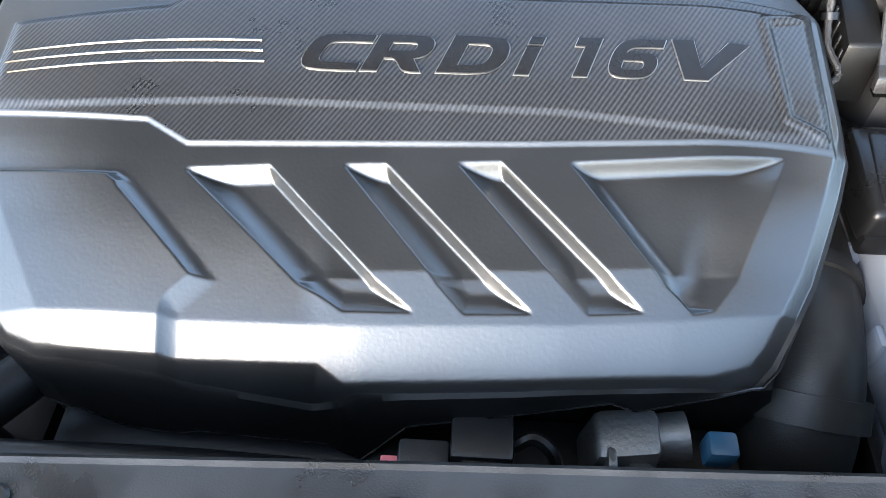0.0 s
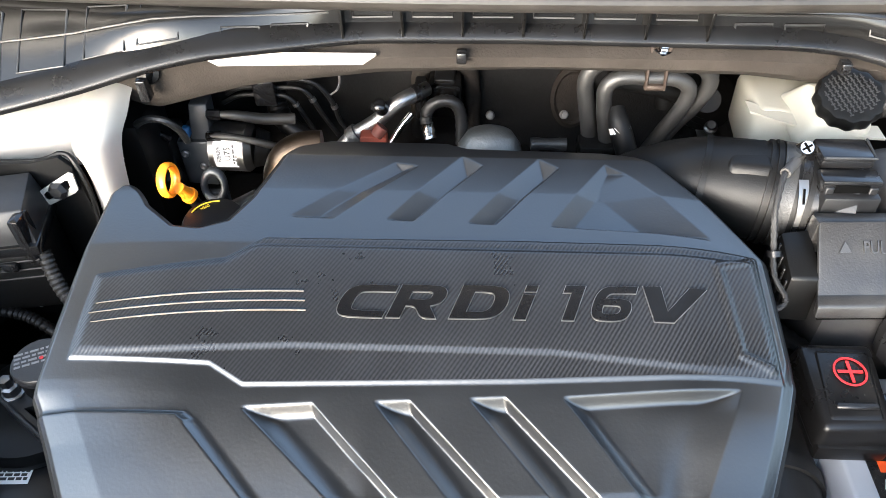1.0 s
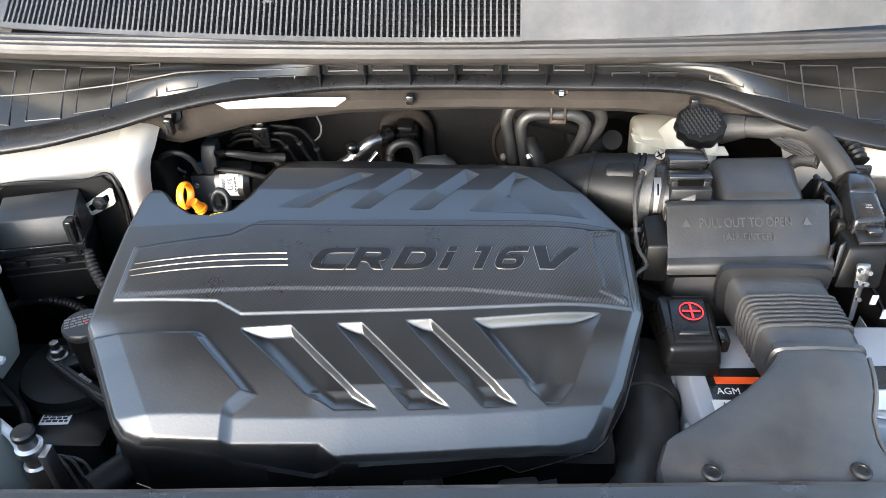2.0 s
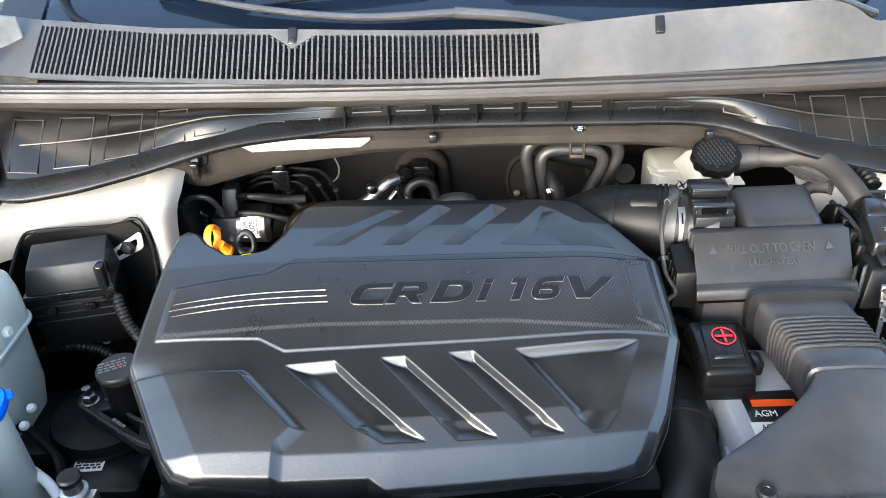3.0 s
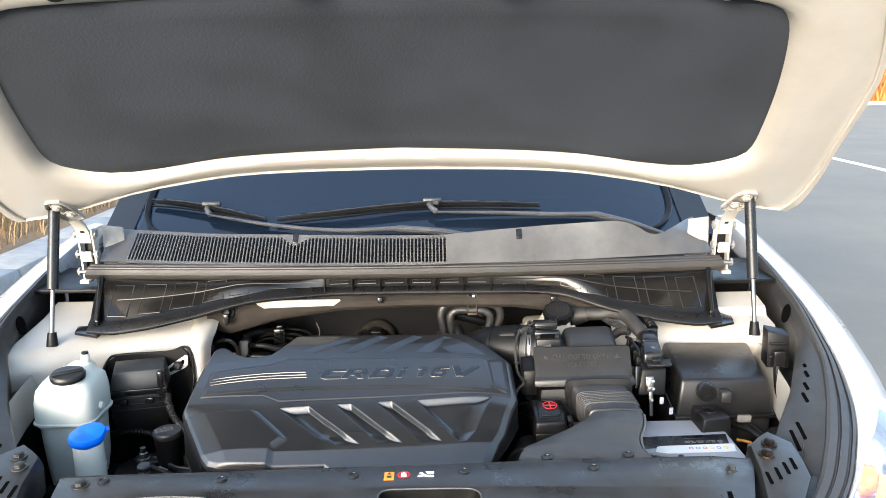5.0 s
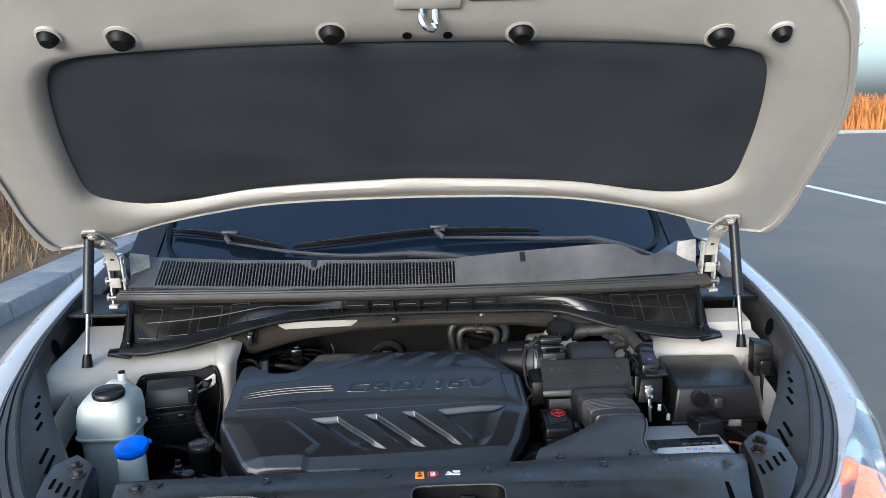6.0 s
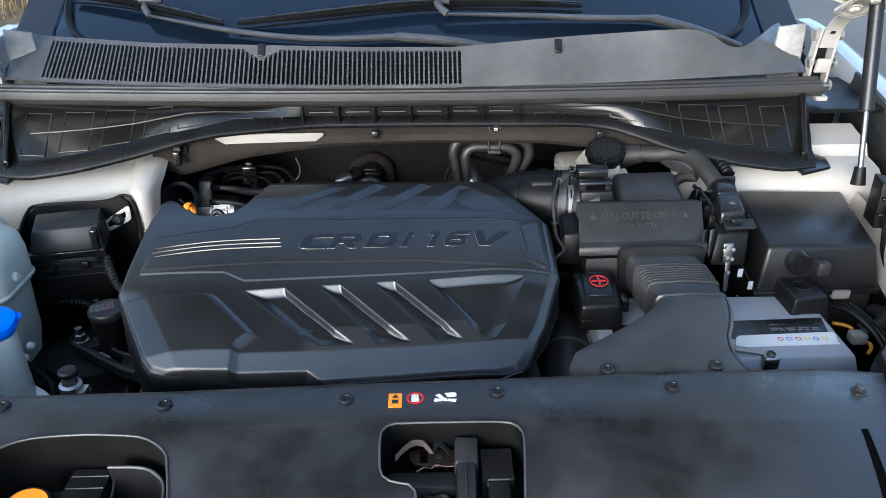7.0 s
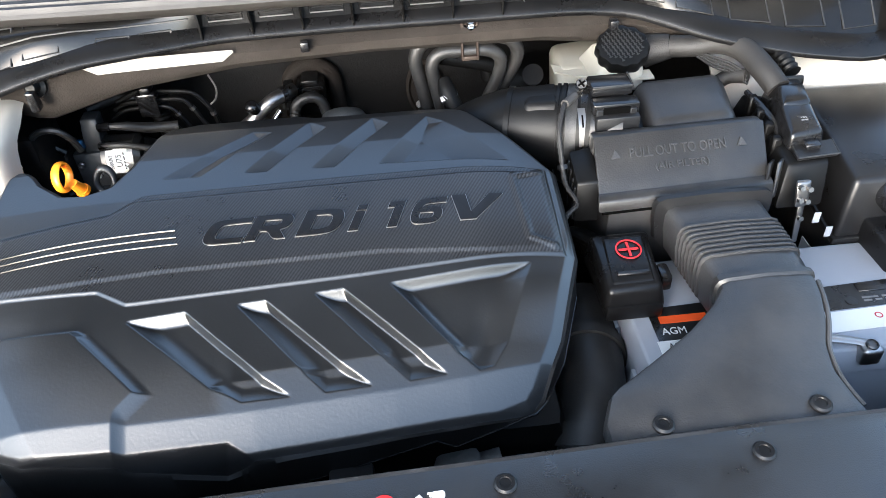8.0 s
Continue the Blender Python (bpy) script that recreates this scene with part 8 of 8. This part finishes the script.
for x in (-0.054, 0.30):
    pcx = thing("lip_clip", (x, 0.19, 1.02), "small black clip under the cowl lip", "clip", "clips under the cowl lip")
    part("clip", rbox(x - 0.005, x + 0.005, tray_lip(x)[0] - 0.026, tray_lip(x)[0] - 0.014, 1.004 if x < -0.1 else 1.010, 1.022, 0.002), PLASTIC_GLOSS, pcx)

# ---- things on the firewall ----
HP_ = thing("heater_hoses", (0.13, 0.22, 0.95), "pair of bent black heater hoses clamped below the cowl", "hoses")
part("outer_hose", tube([(0.090, 0.212, 0.860), (0.082, 0.212, 0.911), (0.074, 0.212, 0.953), (0.071, 0.212, 0.975), (0.077, 0.212, 0.991), (0.093, 0.212, 1.000), (0.134, 0.212, 0.999), (0.172, 0.212, 0.997), (0.190, 0.213, 0.988), (0.196, 0.215, 0.970), (0.187, 0.218, 0.945), (0.171, 0.222, 0.915), (0.150, 0.226, 0.870)], 0.0085, 14, 6), HOSE, HP_)
part("inner_hose", tube([(0.108, 0.202, 0.860), (0.098, 0.202, 0.916), (0.091, 0.202, 0.954), (0.091, 0.202, 0.975), (0.104, 0.202, 0.986), (0.133, 0.202, 0.986), (0.158, 0.202, 0.985), (0.173, 0.204, 0.973), (0.172, 0.207, 0.951), (0.160, 0.212, 0.918), (0.140, 0.216, 0.870)], 0.0080, 14, 6), HOSE, HP_)
part("base_block", rbox(0.070, 0.118, 0.186, 0.212, 0.895, 0.911, 0.003), RUBBER, HP_)
part("cross_hose", tube([(0.104, 0.232, 0.966), (0.130, 0.236, 0.958), (0.160, 0.24, 0.948), (0.185, 0.245, 0.935)], 0.0095, 12, 5), RUBBER, HP_)
part("cross_hose", tube([(0.150, 0.25, 0.975), (0.160, 0.248, 0.950), (0.165, 0.245, 0.925)], 0.010, 12, 5), RUBBER, HP_)
part("plug", rbox(0.098, 0.125, 0.226, 0.246, 0.958, 0.978, 0.003), PLASTIC_GLOSS, HP_)
for x in (0.127, 0.145):
    part("clamp_cheek", hexa([(x - 0.0016, 0.190, 0.978), (x + 0.0016, 0.190, 0.978), (x + 0.0016, 0.222, 0.978), (x - 0.0016, 0.222, 0.978), (x - 0.0016, 0.196, 1.024), (x + 0.0016, 0.196, 1.024), (x + 0.0016, 0.222, 1.024), (x - 0.0016, 0.222, 1.024)], 0.001, 1), RUST, HP_, "rusty clamp plate")
part("clamp_bar", rbox(0.127, 0.145, 0.191, 0.204, 1.001, 1.007, 0.002), RUST, HP_)
part("clamp_bar", rbox(0.127, 0.145, 0.190, 0.208, 0.978, 0.984, 0.002), RUST, HP_)
bolt(HP_, (0.138, 0.200, 1.018), (0, -0.3, 1), 0.006, 0.008, CHROME)
part("clamp_bracket", rbox(0.098, 0.126, 0.205, 0.225, 1.005, 1.024, 0.006), PLASTIC_GLOSS, HP_)
part("white_band", tube([(0.1090, 0.184, 0.934), (0.1070, 0.187, 0.939)], 0.0112, 18, 1), LABEL_WHITE, HP_, "white band on a hose end")
part("hose_end", tube([(0.125, 0.165, 0.89), (0.117, 0.174, 0.914), (0.107, 0.187, 0.940), (0.104, 0.20, 0.952)], [0.0112, 0.0112, 0.0112, 0.008], 16, 3), RUBBER, HP_)
GR = thing("grommet_plate", (0.07, 0.26, 0.91), "oval felt-edged grommet with pale bolts on the firewall", "grommet")
gm = aim((0.086, 0.392, 0.842), (0, -1, 0.15))
part("plate", lathe([(0.040, 0), (0.040, 0.004), (0.034, 0.008), (0.030, 0.004), (0, 0.004)], 28, gm @ Matrix.Diagonal((0.7, 1.1, 1, 1))), FELT, GR)
for x, z in ((0.077, 0.818), (-0.020, 0.815)):
    part("stud", lathe([(0.006, -0.015), (0.006, 0.004), (0.004, 0.006), (0.004, 0.014), (0, 0.015)], 12, aim((x, 0.385, z), (0, -0.8, 0.5))), GREY_PAINT, GR)
VB = thing("expansion_valve", (-0.07, 0.25, 0.93), "black valve block in an arched rubber seal with bright pipes", "valve")
arch = [(-0.115, 0.390, 0.78), (-0.114, 0.390, 0.858), (-0.106, 0.390, 0.884), (-0.079, 0.390, 0.897), (-0.052, 0.390, 0.884), (-0.045, 0.390, 0.858), (-0.044, 0.390, 0.78)]
part("arch_seal", tube(arch, 0.011, 12, 6), FELT, VB)
part("arch_well", slab([(p.x, p.z) for p in smooth_path(arch, 4)], 0, 0.004, m=Matrix.Translation((0, 0.398, 0)) @ Matrix.Rotation(radians(90), 4, "X")), RUBBER, VB)
part("block", rbox(-0.100, -0.058, 0.345, 0.392, 0.835, 0.884, 0.006), PLASTIC_GLOSS, VB)
part("block_lip", rbox(-0.097, -0.060, 0.338, 0.350, 0.858, 0.866, 0.003), PLASTIC_GLOSS, VB)
part("block_top", rbox(-0.092, -0.066, 0.350, 0.385, 0.880, 0.890, 0.004), PLASTIC, VB)
part("side_block", rbox(-0.114, -0.100, 0.322, 0.350, 0.850, 0.896, 0.003), PLASTIC_GLOSS, VB)
part("large_pipe", tube([(-0.100, 0.335, 0.887), (-0.112, 0.322, 0.887), (-0.127, 0.312, 0.885), (-0.141, 0.306, 0.877), (-0.160, 0.301, 0.861), (-0.190, 0.295, 0.842), (-0.215, 0.29, 0.815)], 0.0095, 16, 6), ALU, VB, "bright aluminium pipe")
part("pipe_union", tube([(-0.183, 0.2965, 0.847), (-0.192, 0.295, 0.840)], 0.0130, 16, 1), CAST, VB)
part("pipe_collar", tube([(-0.116, 0.320, 0.887), (-0.110, 0.324, 0.887)], 0.0115, 16, 1), PLASTIC_GLOSS, VB)
part("valve_cap", lathe([(0.0085, -0.006), (0.0095, 0.0), (0.0095, 0.007), (0.006, 0.011), (0, 0.012)], 14, aim((-0.153, 0.296, 0.884), (-0.3, -0.5, 0.8))), PLASTIC_GLOSS, VB)
part("small_pipe", tube([(-0.096, 0.298, 0.848), (-0.100, 0.306, 0.862), (-0.095, 0.31, 0.876), (-0.080, 0.312, 0.884), (-0.064, 0.312, 0.880), (-0.057, 0.31, 0.862), (-0.056, 0.30, 0.83)], 0.0080, 12, 6, ribs=0.0008, rib_step=1), HOSE, VB)
part("small_union", tube([(-0.095, 0.294, 0.842), (-0.098, 0.303, 0.858)], 0.0090, 12, 4, ribs=0.0012, rib_step=1), CHROME, VB)
part("thin_pipe", tube([(-0.140, 0.275, 0.848), (-0.128, 0.282, 0.866), (-0.115, 0.29, 0.880)], 0.0042, 10, 4), CHROME, VB)
part("red_plug", rbox(-0.178, -0.145, 0.272, 0.290, 0.838, 0.858, 0.004), material("faded_red_plastic", (0.30, 0.07, 0.04), 0.5), VB)
part("red_plug_neck", tube([(-0.158, 0.276, 0.858), (-0.150, 0.280, 0.868)], 0.008, 12, 1), material("dull_red_rubber", (0.16, 0.05, 0.035), 0.6), VB)
TB = thing("turbo_shield", (-0.2, 0.15, 0.9), "heat-stained steel turbo shield behind the cover", "heat shield")
part("shield", tube([(-0.256, 0.186, 0.830), (-0.254, 0.188, 0.862), (-0.245, 0.192, 0.884), (-0.228, 0.197, 0.894), (-0.205, 0.20, 0.895)], 0.0195, 20, 6), HEATED, TB)
part("shield_band", tube([(-0.2555, 0.187, 0.850), (-0.2552, 0.1875, 0.856)], 0.0212, 20, 1), HEATED, TB)
part("pipe_flange", tube([(-0.300, 0.150, 0.835), (-0.272, 0.160, 0.850)], [0.020, 0.016], 14, 1), CAST, TB)
part("perforated_cover", lathe([(0.036, -0.02), (0.034, -0.004), (0.025, 0.011), (0.012, 0.016), (0.0, 0.017)], 28, Matrix.Translation((-0.024, 0.200, 0.906)) @ Matrix.Diagonal((1.0, 0.7, 1, 1))), CAST, TB, "dimpled aluminium heat shield")
part("rear_plug", tube([(0.020, 0.200, 0.905), (0.058, 0.200, 0.905)], 0.007, 10, 5, ribs=0.001, rib_step=2), GREY_CAST, TB)
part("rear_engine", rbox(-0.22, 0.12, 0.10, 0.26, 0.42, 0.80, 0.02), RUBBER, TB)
AB = thing("brake_control_unit", (-0.35, 0.26, 0.85), "grey brake control block with a round motor and a white label", "brake unit")
BLOCK = material("grey_anodised_block", (0.055, 0.058, 0.062), 0.45, metal=0.6, grain=0.3, dust=0.1)
part("valve_block", hexa([(-0.392, 0.250, 0.800), (-0.352, 0.246, 0.800), (-0.352, 0.300, 0.800), (-0.392, 0.300, 0.800), (-0.394, 0.254, 0.860), (-0.354, 0.252, 0.862), (-0.354, 0.300, 0.862), (-0.394, 0.300, 0.860)], 0.003), BLOCK, AB)
part("front_plate", hexa([(-0.378, 0.258, 0.858), (-0.352, 0.256, 0.858), (-0.352, 0.290, 0.858), (-0.378, 0.290, 0.858), (-0.372, 0.266, 0.905), (-0.350, 0.266, 0.905), (-0.350, 0.290, 0.905), (-0.372, 0.290, 0.905)], 0.003), BLOCK, AB)
for x, z in ((-0.366, 0.828), (-0.384, 0.846)):
    part("port", lathe([(0.0045, 0), (0.0045, 0.003), (0.003, 0.004), (0, 0.003)], 12, aim((x, 0.2505, z), (0, -1, 0.1))), STEEL, AB)
part("motor", tube([(-0.354, 0.268, 0.845), (-0.352, 0.268, 0.845), (-0.310, 0.266, 0.845), (-0.303, 0.266, 0.845)], [0.026, 0.0295, 0.0295, 0.023], 32, 1), STEEL, AB, "round steel motor")
part("motor_cover", tube([(-0.303, 0.266, 0.845), (-0.288, 0.268, 0.842)], [0.025, 0.020], 20, 1), RUBBER, AB)
lab = bmesh.new()
rows = [[(-0.346 + 0.028 * u, 0.267 - 0.0300 * math.cos(a), 0.845 + 0.0300 * math.sin(a)) for u in (0, 1)] for a in (radians(-18 + 70 * k / 8) for k in range(9))]
LBL = part("label", loft(rows, lab, thick=0.0004), LABEL_WHITE, AB, "white printed label")
face = Matrix.Translation((-0.3245, 0.2343, 0.8440)) @ Matrix.Rotation(radians(72), 4, "X") @ Matrix.Rotation(radians(90), 4, "Z")
me = letters("U75", 0.0006)
me.transform(face @ Matrix.Translation((0.004, 0.001, 0)) @ Matrix.Diagonal((0.016, 0.0075, 1, 1)))
part("lettering", me, INK, LBL, smooth=0)
bars(face @ Matrix.Translation((0.002, 0.0125, 0.0)), 0.018, 0.005, 3, GREY_PRINT, LBL, seed=31)
bars(face @ Matrix.Translation((0.0, -0.004, 0.0)), 0.024, 0.003, 1, INK, LBL, seed=32)
part("connector", rbox(-0.440, -0.396, 0.245, 0.295, 0.795, 0.868, 0.006), PLASTIC, AB, "black plug of the brake unit")
for k in range(4):
    part("connector_rib", rbox(-0.436 + 0.010 * k, -0.431 + 0.010 * k, 0.240, 0.247, 0.800, 0.862, 0.0015, 1), PLASTIC_GLOSS, AB)
part("connector_lever", tube([(-0.428, 0.238, 0.83), (-0.424, 0.235, 0.875), (-0.408, 0.236, 0.886), (-0.394, 0.242, 0.872)], 0.0045, 8, 5), PLASTIC_GLOSS, AB)
part("pressure_sensor", lathe([(0.015, 0), (0.015, 0.016), (0.012, 0.017), (0.012, 0.026), (0.009, 0.028), (0, 0.028)], 20, aim((-0.404, 0.238, 0.815), (0.1, -0.5, 0.85))), RUBBER, AB)
part("blue_tag", rbox(-0.383, -0.374, 0.252, 0.262, 0.866, 0.880, 0.002, 1), material("blue_tag", (0.012, 0.06, 0.16), 0.5), AB)
part("pump_line", tube([(-0.350, 0.262, 0.894), (-0.335, 0.262, 0.894), (-0.315, 0.266, 0.890), (-0.290, 0.275, 0.880), (-0.255, 0.285, 0.874)], [0.0042, 0.0042, 0.0060, 0.0068, 0.0068], 10, 5), HOSE, AB)
part("pump_line", tube([(-0.352, 0.250, 0.872), (-0.330, 0.247, 0.874), (-0.310, 0.247, 0.871), (-0.285, 0.25, 0.862), (-0.255, 0.26, 0.845)], [0.0048, 0.0048, 0.0042, 0.0045, 0.0045], 10, 5), HOSE, AB)
for a in ((-0.350, 0.262, 0.894), (-0.352, 0.250, 0.872)):
    part("line_nut", tube([a, (a[0] + 0.016, a[1] - 0.001, a[2] + 0.0005)], 0.0060, 6, 1), PLASTIC_GLOSS, AB)
for k, pts_ in enumerate((((-0.335, 0.902), (-0.318, 0.909), (-0.299, 0.915), (-0.265, 0.912), (-0.236, 0.908), (-0.222, 0.896), (-0.212, 0.876), (-0.205, 0.850), (-0.18, 0.82)),
                          ((-0.340, 0.892), (-0.321, 0.901), (-0.288, 0.902), (-0.250, 0.901), (-0.237, 0.888), (-0.226, 0.864), (-0.210, 0.835)),
                          ((-0.345, 0.882), (-0.322, 0.893), (-0.290, 0.894), (-0.268, 0.893), (-0.257, 0.883), (-0.247, 0.863), (-0.235, 0.835)))):
    line = part("brake_line", tube([(x, 0.312 - 0.004 * k, z) for x, z in pts_], 0.0030, 8, 6), RUBBER, AB)
    x, z = pts_[-3]
    x2, z2 = pts_[-2]
    part("line_band", tube([(x, 0.312 - 0.004 * k, z), (x + (x2 - x) * 0.18, 0.312 - 0.004 * k, z + (z2 - z) * 0.18)], 0.0042, 10, 1), STEEL, line)
part("line_clip", rbox(-0.303, -0.276, 0.294, 0.316, 0.884, 0.918, 0.003), PLASTIC_GLOSS, AB)
part("clip_tab", rbox(-0.296, -0.282, 0.296, 0.320, 0.916, 0.926, 0.003), PLASTIC, AB)
part("conduit", tube([(-0.280, 0.325, 0.905), (-0.284, 0.318, 0.875), (-0.272, 0.308, 0.850), (-0.240, 0.30, 0.83)], 0.0135, 14, 8, ribs=0.0014, rib_step=1), RUBBER, AB)
part("pale_wire", tube([(-0.214, 0.345, 0.915), (-0.208, 0.345, 0.895), (-0.212, 0.345, 0.878), (-0.226, 0.345, 0.866)], 0.0014, 6, 5), GREY_PAINT, AB)
part("harness", tube([(-0.372, 0.30, 0.90), (-0.34, 0.32, 0.905), (-0.315, 0.325, 0.90), (-0.29, 0.33, 0.89)], 0.009, 10, 6), RUBBER, AB)
part("side_loop", tube([(-0.420, 0.20, 0.84), (-0.414, 0.20, 0.885), (-0.408, 0.20, 0.915), (-0.393, 0.20, 0.928), (-0.373, 0.20, 0.928), (-0.362, 0.205, 0.913), (-0.360, 0.215, 0.89)], 0.0042, 8, 5), HOSE, AB)
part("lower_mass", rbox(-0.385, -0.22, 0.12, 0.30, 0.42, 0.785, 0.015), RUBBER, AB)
DP = thing("oil_dipstick", (-0.336, 0.1, 0.88), "orange plastic dipstick with a ring handle", "dipstick")
dm = Matrix(((0.093, 0.000, 0.996, -0.3448), (0.774, 0.628, -0.073, 0.1170), (-0.626, 0.778, 0.059, 0.9139), (0, 0, 0, 1)))
part("ring", torus(0.0134, 0.0026, 0.0055, dm @ Matrix.Rotation(radians(-9), 4, "Y") @ Matrix.Diagonal((0.88, 1.14, 1, 1))), ORANGE, DP)
part("stem", tube([(-0.3363, 0.1158, 0.9051), (-0.3345, 0.1179, 0.9003), (-0.3308, 0.1220, 0.8903)], [0.0060, 0.0062, 0.0074], 14, 3), ORANGE, DP)
part("stem_collar", tube([(-0.3315, 0.1213, 0.8920), (-0.3300, 0.1230, 0.8879)], 0.0086, 16, 1), ORANGE, DP)
part("tube", tube([(-0.3308, 0.1220, 0.8903), (-0.3248, 0.1287, 0.8556), (-0.3218, 0.1320, 0.7824)], 0.0062, 12, 3), RUBBER, DP)
LE = thing("lifting_eye", (-0.31, 0.14, 0.88), "dark cast lifting eye", "lifting eye")
em = Matrix.Translation((-0.310, 0.140, 0.889)) @ Matrix.Rotation(radians(68), 4, "X")
part("eye", torus(0.0125, 0.0042, 0.0050, em @ Matrix.Diagonal((0.86, 1.2, 1, 1))), BLOCK, LE)
part("foot", rbox(-0.3225, -0.2975, 0.139, 0.148, 0.80, 0.880, 0.004), BLOCK, LE)
OC = thing("oil_filler_cap", (-0.30, 0.094, 0.86), "black oil filler cap with a yellow arc and print", "cap")
om = aim((-0.300, 0.094, 0.877), (0.0, -0.05, 1.0))
part("cap", lathe([(0.032, -0.02), (0.032, 0.004), (0.029, 0.008), (0, 0.009)], 32, om), PLASTIC, OC)
part("yellow_arc", tube([om @ Vector((0.024 * math.cos(radians(a)), 0.024 * math.sin(radians(a)), 0.0090)) for a in range(88, 172, 7)], 0.0007, 6, 1), YELLOW, OC)
me = letters("OPEN", 0.0006)
me.transform(om @ Matrix.Rotation(radians(-142), 4, "Z") @ Matrix.Translation((-0.0045, -0.0205, 0.0088)) @ Matrix.Diagonal((0.0095, 0.0038, 1, 1)))
part("lettering", me, YELLOW, OC, smooth=0)
part("hose_ring", tube([(-0.345, 0.03, 0.875), (-0.338, 0.045, 0.885), (-0.325, 0.052, 0.88), (-0.318, 0.045, 0.87)], 0.006, 10, 5), material("brown_hose", (0.13, 0.06, 0.035), 0.45), OC)
part("neck", lathe([(0.026, 0), (0.026, 0.03)], 24, Matrix.Translation((-0.300, 0.094, 0.846))), RUBBER, OC)
part("cam_cover", rbox(-0.345, -0.21, -0.02, 0.125, 0.70, 0.852, 0.01), RUBBER, OC)
